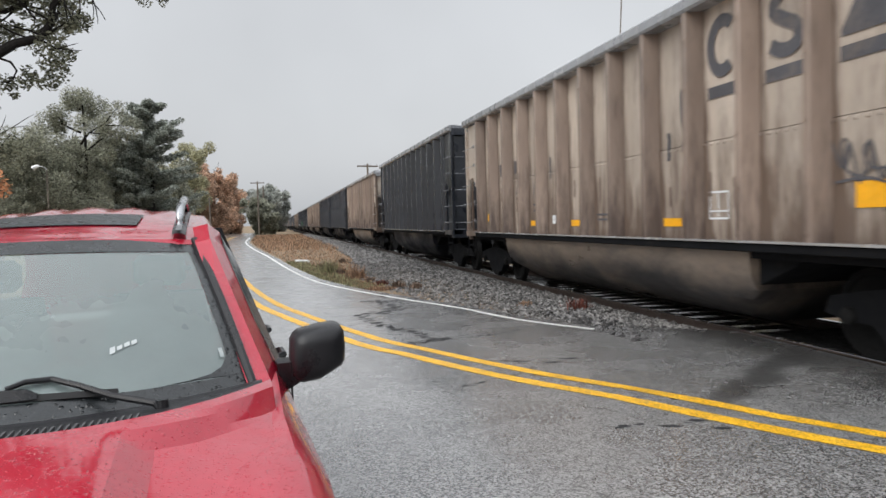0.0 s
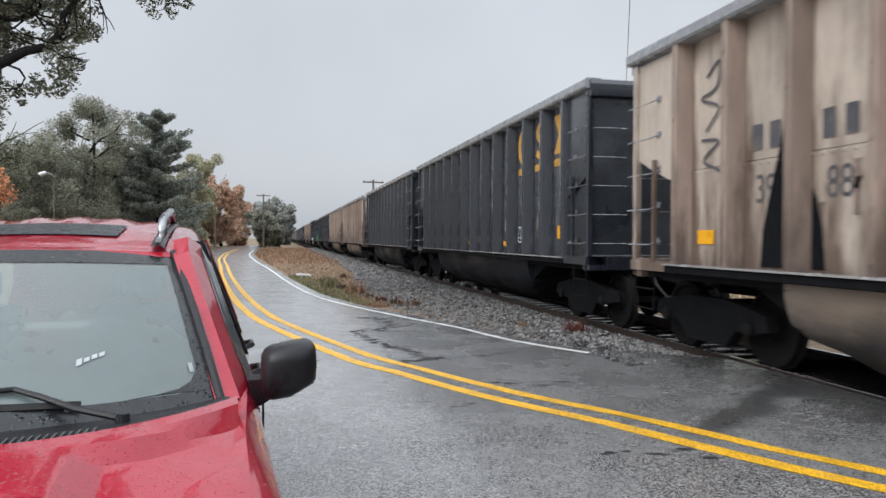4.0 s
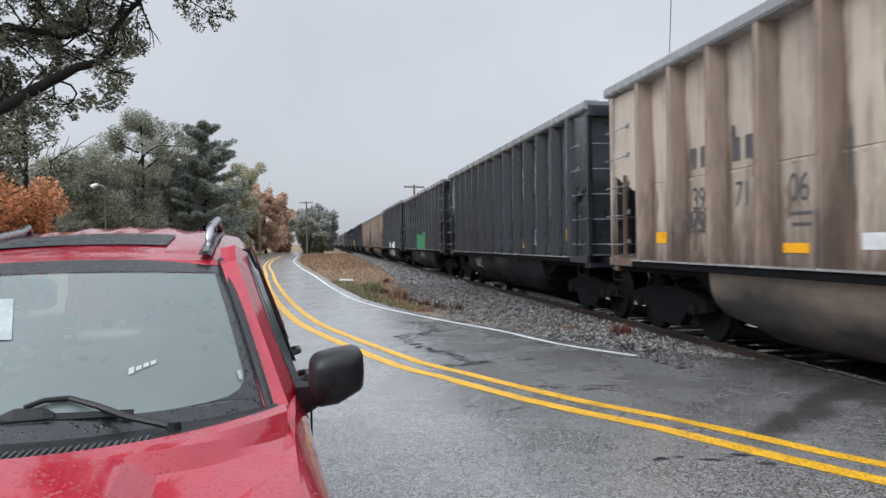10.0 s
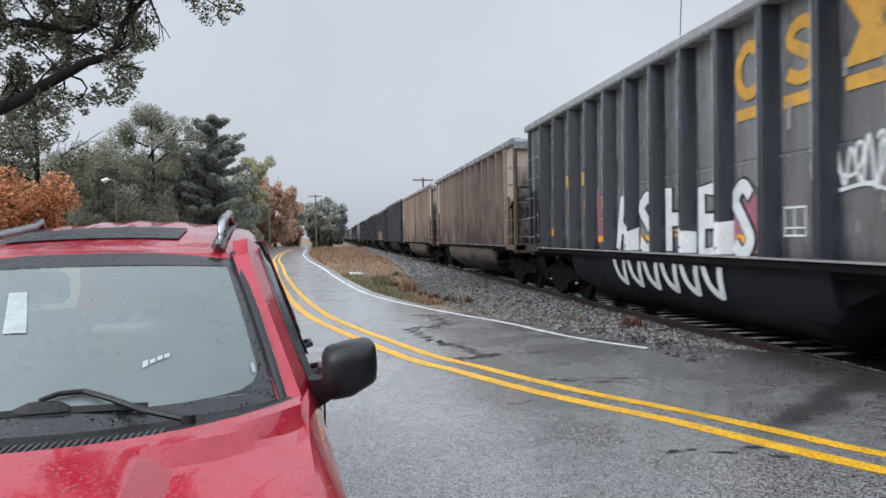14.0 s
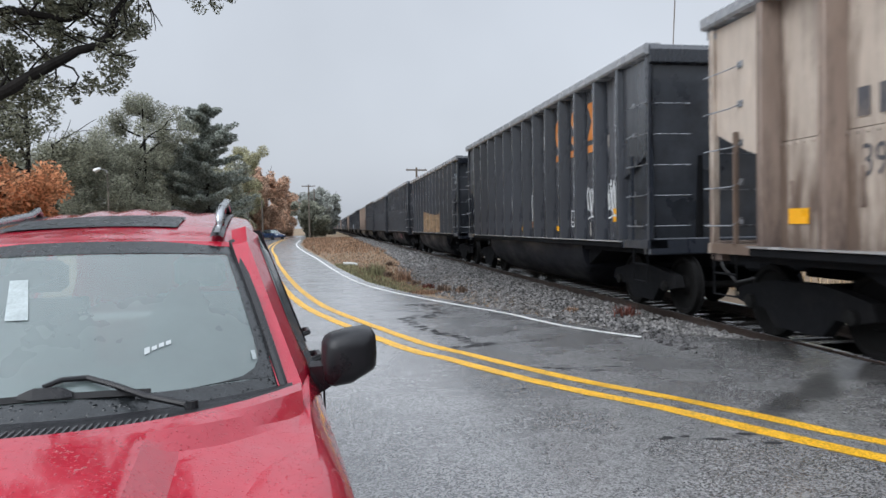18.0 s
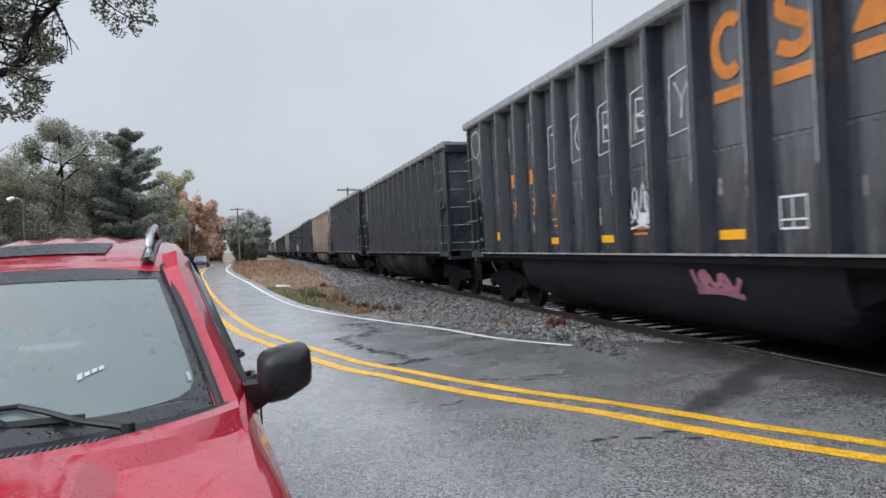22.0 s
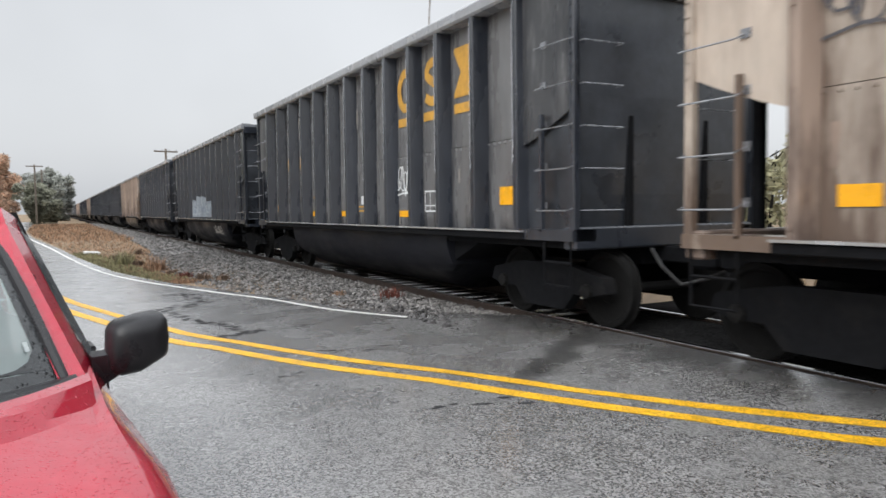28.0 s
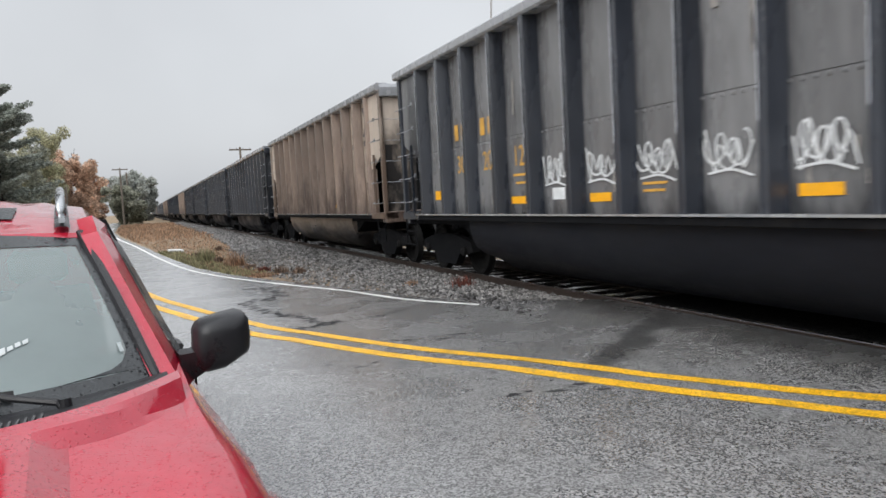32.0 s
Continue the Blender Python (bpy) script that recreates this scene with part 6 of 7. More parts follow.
    for k in range(42):
        x = -0.38 + k * 0.0185
        y = -0.47 + 0.52 * (abs(x) / 0.775) ** 3.0
        part("louvre", bar(Geo(), (x, y - 0.06, 1.058), (x + 0.012, y + 0.075, 1.066), (0.0032, 0, 0), (0, 0, 0.010)), CABIN, c)
    part("windscreen", ws_patch(-0.985, 0.985, 0.02, 0.985, 0.0, 14, 8), GLASS, car, "fogged rain-wet windscreen", smooth=True)
    for s0, s1, t0, t1 in ((-1, 1, 0.90, 1.0), (-1, 1, 0.0, 0.075), (-1, -0.94, 0.075, 0.90), (0.94, 1, 0.075, 0.90)):
        part("glass_border", ws_patch(s0, s1, t0, t1, 0.003, 12 if s1 - s0 > 1 else 3, 6), FRIT, car, "dark speckled glass border", smooth=True)
    part("glass_corner", Geo().add([ws_point(a, b, 0.0032) for a, b in ((0.955, 0.075), (0.955, 0.34), (0.95, 0.26), (0.935, 0.18), (0.90, 0.13), (0.84, 0.10), (0.74, 0.085), (0.6, 0.075))], [tuple(range(8))]), FRIT, car)
    for s in (-1, 1):
        g = Geo()
        pts = [ws_point(s * 1.012, t, 0.006) for t in (0, 0.25, 0.5, 0.75, 1.0)]
        g.tube(pts, 0.019, 8)
        part("screen_trim", g, PLASTIC, car, "black windscreen trim")
    for k in range(4):
        a, b = 0.405 + 0.033 * k, 0.262 + 0.013 * k - 0.004 * abs(k - 1.5)
        st = Geo().loft([[ws_point(a, b, 0.004), ws_point(a + 0.024, b + 0.008, 0.004)], [ws_point(a, b + (0.032 if k == 0 else 0.02), 0.004), ws_point(a + 0.024, b + (0.04 if k == 0 else 0.028), 0.004)]], False, False)
        part("sticker", st, STICKER, car, "small white sticker on the glass")
    part("sticker", Geo().add([ws_point(-0.30, 0.47, 0.004), ws_point(-0.18, 0.47, 0.004), ws_point(-0.29, 0.72, 0.004), ws_point(-0.40, 0.72, 0.004)], [(0, 1, 2, 3)]), STICKGR, car, "pale paper sticker on the glass")
    part("sticker", ws_patch(0.905, 0.925, 0.175, 0.225, 0.006, 2, 2), STICKGR, car, "tiny white sticker on the glass")
    # roof with ribs and a dark sunroof
    roof = Geo()
    ys = [0.665, 0.69, 0.74, 0.82, 0.95, 1.1, 1.25, 1.4, 1.5, 1.6, 1.8, 2.0, 2.2, 2.4, 2.6, 2.75, 2.86]
    rr = []
    for j, y in enumerate(ys):
        xs = [-0.575 + 1.15 * i / 48 for i in range(49)]
        rr.append([(x, y + 0.10 * (x / 0.575) ** 2 * (1 if j < 4 else 0.4), roof_z(x, y)) for x in xs])
    roof.loft(rr, False, False)
    for s in (0, -1):
        roof.loft([[r[s] for r in rr], [(r[s][0] * 1.06, r[s][1], r[s][2] - 0.04) for r in rr], [(r[s][0] * 1.11, r[s][1], r[s][2] - 0.10) for r in rr]], False, False)
    roof.loft([rr[0], [(x, y - 0.02, z - 0.02) for x, y, z in rr[0]]], False, False)
    roof.loft([rr[-1], [(x * 1.02, y + 0.07, z - 0.35) for x, y, z in rr[-1]], [(x * 1.15, y + 0.10, 1.02) for x, y, z in rr[-1]]], False, False)
    part("roof", roof, RED, car, "wet red ribbed roof", smooth=True)
    sunroof = Geo().loft([[(x, y, roof_z(x, y) + 0.006) for x in np.linspace(-0.45, 0.29, 9)] for y in np.linspace(0.98, 1.42, 6)], False, False)
    part("sunroof", sunroof, SUNGLASS, car, "dark wet sunroof glass", smooth=True)
    for s in (-1, 1):
        x = 0.475 if s > 0 else -0.53
        low = 0.0 if s > 0 else 0.06
        g = Geo().tube([(x, 1.02, roof_z(x, 1.02) - 0.01), (x, 1.03, roof_z(x, 1.03) + 0.045 - low * 0.6), (x, 1.08, roof_z(x, 1.1) + 0.078 - low), (x, 1.25, roof_z(x, 1.25) + 0.085 - low), (x, 1.75, roof_z(x, 1.75) + 0.085 - low), (x, 1.9, roof_z(x, 1.9) + 0.05), (x, 1.97, roof_z(x, 1.97) - 0.01)], 0.020, 10)
        rail = part("roof_rail", g, CHROME, car, "silver roof rail", smooth=True)
        part("rail_strip", Geo().loft([[(x - 0.028, y, roof_z(x, y) + 0.012), (x - 0.015, y, roof_z(x, y) + 0.018), (x + 0.015, y, roof_z(x, y) + 0.018), (x + 0.028, y, roof_z(x, y) + 0.008)] for y in (0.72, 0.8, 0.9, 1.05, 1.3, 2.0, 2.6)], False, False), PLASTIC, car, "black channel strip under the rail", smooth=True)
        part("rail_strip", Geo().loft([[(x - 0.012, y, roof_z(x, y) + 0.028), (x + 0.012, y, roof_z(x, y) + 0.028)] for y in (0.74, 0.82, 0.9, 1.02)], False, False), CHROME, car)
        # pillars and side glass
        a = Geo()
        a.loft([[(s * 0.706, 0.10, 1.03), (s * 0.79, 0.13, 1.03), (s * 0.832, 0.32, 1.03), (s * 0.77, 0.32, 1.03)],
                [(s * 0.634, 0.375, 1.26), (s * 0.705, 0.40, 1.255), (s * 0.752, 0.52, 1.23), (s * 0.69, 0.52, 1.23)],
                [(s * 0.54, 0.70, 1.525), (s * 0.60, 0.72, 1.54), (s * 0.658, 0.84, 1.50), (s * 0.60, 0.84, 1.50)],
                [(s * 0.53, 0.88, 1.59), (s * 0.592, 0.90, 1.605), (s * 0.645, 1.05, 1.565), (s * 0.58, 1.05, 1.565)]])
        part("front_pillar", a, RED, car, smooth=False)
        for y in (1.18, 2.02, 2.78):
            part("pillar", bar(Geo(), (s * 0.845, y, 1.03), (s * 0.635, y, 1.585), (0, 0.06, 0), (s * 0.02, 0, 0)), RED if y > 2.5 else PLASTIC, car)
        for y0, y1, y2 in ((0.34, 1.06, 0.92), (1.26, 1.96, 1.26), (2.10, 2.70, 2.10)):
            g = Geo().add([(s * 0.83, y0, 1.045), (s * 0.83, y1, 1.045), (s * 0.645, y1, 1.56), (s * 0.645, y2, 1.56)], [(0, 1, 2, 3)])
            part("side_window", g, SIDEGLASS, car, "dark side window")
        vis = Geo().loft([[(s * 0.826, 0.31, 1.06), (s * 0.848, 0.40, 1.06)], [(s * 0.748, 0.52, 1.24), (s * 0.776, 0.62, 1.25)], [(s * 0.655, 0.84, 1.51), (s * 0.70, 0.92, 1.46)], [(s * 0.645, 1.05, 1.565), (s * 0.685, 1.12, 1.49)], [(s * 0.652, 1.95, 1.58), (s * 0.68, 1.95, 1.51)]], False, False)
        part("wind_deflector", vis, SMOKE, car, "smoked window deflector", smooth=True)
        for y in (0.95, 1.80):
            h = Geo().tube([(s * 0.872, y, 0.965), (s * 0.915, y + 0.02, 0.975), (s * 0.915, y + 0.16, 0.975), (s * 0.872, y + 0.18, 0.965)], 0.016, 6)
            part("door_handle", h, PLASTIC, car)
        for y in (0.30, 1.18, 2.02):
            part("door_seam", bar(Geo(), (s * 0.8835, y, 0.45), (s * 0.8815, y + 0.02, 0.97), (0, 0.005, 0), (s * 0.004, 0, 0)), RUBBER, car)
        part("side_moulding", Geo().box(min(s * 0.875, s * 0.905), 0.34, 0.60, max(s * 0.875, s * 0.905), 1.95, 0.70, 0.012), PLASTIC, car)
        for y in (-0.75, 1.90):
            arch = Geo()
            arch.loft([[(s * 0.86, y + r * math.cos(t), 0.37 + r * math.sin(t)) for r in (0.40,)] + [(s * 0.93, y + 0.41 * math.cos(t), 0.37 + 0.41 * math.sin(t)), (s * 0.93, y + 0.47 * math.cos(t), 0.37 + 0.47 * math.sin(t)), (s * 0.875, y + 0.50 * math.cos(t), 0.37 + 0.50 * math.sin(t))] for t in np.linspace(0, math.pi, 13)], False, False)
            part("wheel_arch_flare", arch, RED if y < 0 else PLASTIC, car, smooth=True)
            tyre = part("tyre", Geo().disc(0, 0, y, 0.37, [(s * 0.66, 0.25), (s * 0.66, 0.35), (s * 0.69, 0.37), (s * 0.87, 0.37), (s * 0.90, 0.35), (s * 0.90, 0.25)], 28), RUBBER, car)
            part("rim", Geo().disc(0, 0, y, 0.37, [(s * 0.70, 0.24), (s * 0.88, 0.245), (s * 0.87, 0.20), (s * 0.85, 0.10), (s * 0.875, 0.05), (s * 0.88, 0.0)], 20), ALLOY, tyre)
        # door mirror
        head = Geo()
        rings = []
        for y, k in ((0.115, 0.45), (0.125, 0.80), (0.155, 0.96), (0.21, 1.0), (0.27, 0.99), (0.285, 0.93)):
            ring_pts = []
            for i in range(16):
                t = 2 * math.pi * i / 16
                c, q = math.cos(t), math.sin(t)
                u = math.copysign(abs(c) ** 0.45, c) * 0.106 * k
                v = math.copysign(abs(q) ** 0.45, q) * 0.104 * k * (1 - 0.22 * (1 if c * s > 0 else 0) * (1 if q < 0 else 0))
                ring_pts.append((s * 0.968 + u * 0.95, y, 1.112 + v * 0.95 + u * s * 0.16))
            rings.append(ring_pts)
        head.loft(rings)
        mir = part("door_mirror", head, PLASTIC, car, "wet black door mirror", smooth=True)
        part("mirror_glass", Geo().add([(p[0], 0.2865, p[2]) for p in rings[-1]], [tuple(range(16))]), CHROME, mir)
        arm = Geo()
        arm.loft([[(s * 0.835, 0.25, 0.955), (s * 0.835, 0.40, 0.96), (s * 0.825, 0.40, 1.065), (s * 0.825, 0.27, 1.065)],
                  [(s * 0.875, 0.21, 0.985), (s * 0.875, 0.30, 0.99), (s * 0.865, 0.31, 1.08), (s * 0.865, 0.20, 1.08)],
                  [(s * 0.93, 0.165, 1.03), (s * 0.93, 0.25, 1.03), (s * 0.93, 0.25, 1.11), (s * 0.93, 0.15, 1.11)],
                  [(s * 1.03, 0.125, 1.075), (s * 1.03, 0.25, 1.075), (s * 1.03, 0.25, 1.125), (s * 1.03, 0.122, 1.125)]])
        part("mirror_arm", arm, PLASTIC, mir, smooth=False)
        part("headlamp", Geo().disc(0, 0, 0, 0, [(0, 0.11), (0.03, 0.10), (0.05, 0.05), (0.055, 0.0)], 16).mesh("headlamp", LENS), LENS, car).matrix_basis = pose(s * 0.55, -1.47, 0.80, 0, 0, -90)
        part("tail_lamp", Geo().box(min(s * 0.72, s * 0.84), 2.88, 0.80, max(s * 0.72, s * 0.84), 2.94, 1.10, 0.01), P_ORG, car)
    part("front_bumper", Geo().box(-0.84, -1.56, 0.38, 0.84, -1.36, 0.60, 0.05), PLASTIC, car)
    for k in range(7):
        x = -0.30 + 0.1 * k
        part("grille_slot", Geo().box(x - 0.03, -1.478, 0.66, x + 0.03, -1.462, 0.88), RUBBER, car)
    # cabin behind the glass
    part("dashboard", Geo().loft([[(-0.70, 0.16, 0.98), (0.70, 0.16, 0.98), (0.70, 0.62, 0.90), (-0.70, 0.62, 0.90)], [(-0.64, 0.20, 1.05), (0.64, 0.20, 1.05), (0.64, 0.58, 1.06), (-0.64, 0.58, 1.06)]]), CABIN, car, "dark dashboard")
    rim = []
    for k in range(25):
        q = 2 * math.pi * k / 24
        rim.append((0.36 + 0.185 * math.cos(q), 0.74 - 0.07 * math.sin(q), 1.07 + 0.165 * math.sin(q)))
    wheel = part("steering_wheel", Geo().tube(rim, 0.016, 8), CABIN, car)
    part("spoke", Geo().box(0.19, 0.735, 1.04, 0.53, 0.76, 1.09, 0.01), CABIN, wheel)
    for s in (-1, 1):
        seat = part("seat", Geo().loft([[(s * 0.36 + a * w, y + b * 0.06, z) for a, b in ((-1, -1), (1, -1), (1, 1), (-1, 1))] for y, z, w in ((1.05, 0.7, 0.25), (1.16, 1.05, 0.25), (1.26, 1.28, 0.20))]), SEAT, car)
        part("headrest", Geo().box(s * 0.36 - 0.12, 1.23, 1.31, s * 0.36 + 0.12, 1.33, 1.46, 0.03), SEAT, seat)
    # wipers
    for d in (0.0, -0.62):
        off = Vector((d, 0.0 if d == 0 else 0.03, 0.0))
        arm = Geo().tube([Vector(p) + off for p in ((0.445, -0.20, 1.035), (0.425, -0.19, 1.065), (0.30, -0.125, 1.085), (0.20, -0.07, 1.115), (0.12, -0.035, 1.135), (0.05, -0.045, 1.135), (0.0, -0.065, 1.12))], 0.0125, 8, 0.008)
        wp = part("wiper_arm", arm, PLASTIC, car, "black wiper arm lying on the glass")
        part("wiper_pivot", Geo().tube([Vector((0.448, -0.20, 1.0)) + off, Vector((0.445, -0.195, 1.075)) + off], 0.02, 10, 0.016), PLASTIC, wp)
        blade = Geo()
        ends = [Vector(p) + off for p in ((-0.24, -0.085, 1.085), (0.02, -0.09, 1.093), (0.31, -0.075, 1.085))]
        for a0, a1 in zip(ends, ends[1:]):
            bar(blade, a0, a1, (0, 0.004, 0.009), (0, 0.006, -0.003))
        part("wiper_blade", blade, RUBBER, wp)
        part("blade_holder", Geo().loft([[Vector(p) + off + Vector((0, b * 0.5, b)) for b in (-h, h)] + [Vector(p) + off + Vector((0, -0.012 + b * 0.5, b)) for b in (h, -h)] for p, h in (((-0.06, -0.085, 1.10), 0.006), (-0.02 * Vector((1, 0, 0)) + Vector((0, -0.085, 1.106)), 0.016), ((0.06, -0.085, 1.105), 0.014), ((0.09, -0.085, 1.098), 0.006))]), PLASTIC, wp)
    return car


build_jeep(pose(-0.897, 2.41, 0, 0, 0, 5.0))


# ---- the blue car on the road ----
def build_sedan():
    car = thing("blue_car", pose(-40, 108, 0), "dark blue car with a pale windscreen driving on the road", "car")
    prof = [(-2.2, 0.35, 0.62, 0.55), (-2.1, 0.30, 0.78, 0.78), (-1.2, 0.28, 0.88, 0.86), (-0.9, 0.28, 0.95, 0.88), (1.3, 0.28, 0.98, 0.88), (2.0, 0.30, 0.95, 0.84), (2.2, 0.38, 0.80, 0.66)]
    g = Geo()
    g.loft([[(-w, y, z0), (w, y, z0), (w + 0.02, y, (z0 + z1) / 2), (w - 0.04, y, z1), (-w + 0.04, y, z1), (-w - 0.02, y, (z0 + z1) / 2)] for y, z0, z1, w in prof])
    part("body", g, NAVY, car)
    cab = Geo().loft([[(-0.78, -0.9, 0.93), (0.78, -0.9, 0.93), (0.80, 1.75, 0.95), (-0.80, 1.75, 0.95)], [(-0.60, -0.25, 1.38), (0.60, -0.25, 1.38), (0.62, 1.2, 1.40), (-0.62, 1.2, 1.40)]])
    part("cabin", cab, SIDEGLASS, car, "dark glazed cabin")
    part("roof", Geo().box(-0.62, -0.28, 1.385, 0.62, 1.22, 1.44, 0.03), NAVY, car)
    part("windscreen", Geo().add([(-0.72, -0.86, 0.97), (0.72, -0.86, 0.97), (0.58, -0.29, 1.36), (-0.58, -0.29, 1.36)], [(0, 1, 2, 3)]), GLASS, car, "pale reflecting windscreen")
    for s in (-1, 1):
        part("headlamp", Geo().box(s * 0.62 - 0.14, -2.2, 0.62, s * 0.62 + 0.14, -2.1, 0.76, 0.02), LENS, car)
        for y in (-1.35, 1.35):
            w = part("wheel", Geo().disc(0, 0, 0, 0, [(-0.09, 0.2), (-0.1, 0.3), (-0.08, 0.32), (0.08, 0.32), (0.1, 0.3), (0.09, 0.2), (0.07, 0.0)], 18), RUBBER, car)
            w.matrix_basis = pose(s * 0.80, y, 0.32)
    part("bumper", Geo().box(-0.8, -2.24, 0.34, 0.8, -2.14, 0.56, 0.04), NAVY, car)
    return car


BLUE = build_sedan()


# ---- trees ----
def leaf_mesh(name, centres, n, size, material, seed, flat=0.6, squash=1.0):
    """A crown of many small leaf quads scattered round clump centres (x, y, z, radius)."""
    r = np.random.RandomState(seed)
    c = np.array(centres)
    wgt = c[:, 3] ** 2
    k = r.choice(len(c), n, p=wgt / wgt.sum())
    d = r.normal(size=(n, 3))
    d /= np.linalg.norm(d, axis=1, keepdims=True)
    p = c[k, :3] + d * (c[k, 3] * r.uniform(0.35, 1.08, n) ** 0.8)[:, None] * np.array([1, 1, squash])
    a = r.normal(size=(n, 3)) * np.array([1, 1, flat])
    a /= np.linalg.norm(a, axis=1, keepdims=True)
    b = np.cross(a, r.normal(size=(n, 3)))
    b /= np.linalg.norm(b, axis=1, keepdims=True) + 1e-9
    s = (size * r.uniform(0.55, 1.3, n))[:, None]
    v = np.stack([p - a * s, p + b * s * 0.45, p + a * s, p - b * s * 0.45], 1).reshape(-1, 3)
    f = np.arange(n * 4).reshape(-1, 4)
    me = bpy.data.meshes.new(name)
    me.from_pydata(v.tolist(), [], f.tolist())
    me.materials.append(material)
    return me


def grow(g, p, d, length, r, depth, rnd, tips, droop=0.0, spread=0.7):
    """A limb that bends, tapers and forks."""
    pts, q = [Vector(p)], Vector(d).normalized()
    for i in range(4):
        q = (q + Vector((rnd.uniform(-1, 1), rnd.uniform(-1, 1), rnd.uniform(-0.7, 0.9) - droop)) * 0.22).normalized()
        pts.append(pts[-1] + q * length / 4)
    g.tube(pts, r, 7 if depth > 1 else 5, r * 0.55)
    tips.append((*pts[-1], length))
    if depth <= 0:
        return
    for i in range(rnd.choice((2, 3, 3))):
        j = rnd.choice((2, 3, 4, 4))
        e = (q + Vector((rnd.uniform(-1, 1), rnd.uniform(-1, 1), rnd.uniform(-0.5, 0.8))) * spread).normalized()
        grow(g, pts[j], e, length * rnd.uniform(0.55, 0.8), r * 0.5, depth - 1, rnd, tips, droop, spread)


def tree(name, x, y, h, width, leaf, label, seed, n=5000, size=0.32, bare=0.3, fill=1.0, group=""):
    t = thing(name, pose(x, y, -0.06), label, "tree", group)
    rnd = random.Random(seed)
    wood, tips = Geo(), []
    trunk = [(0, 0, 0), (rnd.uniform(-0.2, 0.2), rnd.uniform(-0.2, 0.2), h * 0.25), (rnd.uniform(-0.4, 0.4), rnd.uniform(-0.4, 0.4), h * 0.55), (rnd.uniform(-0.5, 0.5), 0, h * 0.88)]
    wood.tube(trunk, h * 0.022, 8, h * 0.004)
    limbs = []
    for i in range(9):
        z = h * (bare + (0.92 - bare) * i / 9)
        a = rnd.uniform(0, 6.28)
        reach = width * (0.55 + 0.45 * math.sin(math.pi * (0.25 + 0.7 * i / 9))) * rnd.uniform(0.6, 1.0)
        grow(wood, (0, 0, z), (math.cos(a), math.sin(a), 0.55), reach, h * 0.008, 1, rnd, tips)
    part("trunk", wood, BARK, t, "dark trunk and limbs")
    cl = [(tx, ty, tz, width * rnd.uniform(0.16, 0.34)) for tx, ty, tz, _ in tips]
    for i in range(int(22 * fill)):
        u, a = rnd.uniform(bare * 0.6, 1.0), rnd.uniform(0, 6.28)
        rr = width * math.sin(math.pi * min(0.98, 0.12 + 0.86 * (u - bare * 0.6) / (1.02 - bare * 0.6))) ** 0.7 * rnd.uniform(0.35, 0.95)
        cl.append((rr * math.cos(a), rr * math.sin(a), h * u * 0.96, width * rnd.uniform(0.14, 0.30)))
    top = max(q[2] + 0.8 * q[3] for q in cl)
    cl = [(q[0], q[1], q[2] * h / top, q[3]) for q in cl]
    part("crown", leaf_mesh("crown", cl, n, size, leaf, seed), leaf, t, "ragged leafy crown")
    return t


def pine(name, x, y, h, width, label, seed):
    t = thing(name, pose(x, y, -0.06), label, "tree")
    rnd = random.Random(seed)
    wood, cl = Geo(), []
    wood.tube([(0, 0, 0), (0.1, 0, h * 0.5), (0, 0.1, h)], h * 0.018, 8, 0.04)
    for i in range(72):
        u = i / 71
        z = h * (0.12 + 0.84 * u)
        reach = width * (1.08 - u) ** 0.42 * rnd.uniform(0.62, 1.12)
        a = rnd.uniform(0, 6.28)
        rise = reach * rnd.uniform(0.16, 0.36)
        end = Vector((reach * math.cos(a), reach * math.sin(a), z + rise))
        wood.tube([(0, 0, z), (end.x * 0.5, end.y * 0.5, z + rise * 0.35), end], 0.05, 5, 0.012)
        for k in range(8):
            v = 0.22 + 0.82 * k / 7
            cl.append((end.x * v, end.y * v, z + rise * v ** 1.4, 0.42 + 0.45 * (1.1 - v)))
    part("trunk", wood, BARK, t, "straight dark trunk")
    part("crown", leaf_mesh("crown", cl, 64000, 0.15, LEAF_DARK, seed, 0.5, 0.6), LEAF_DARK, t, "layered dark needles")
    return t


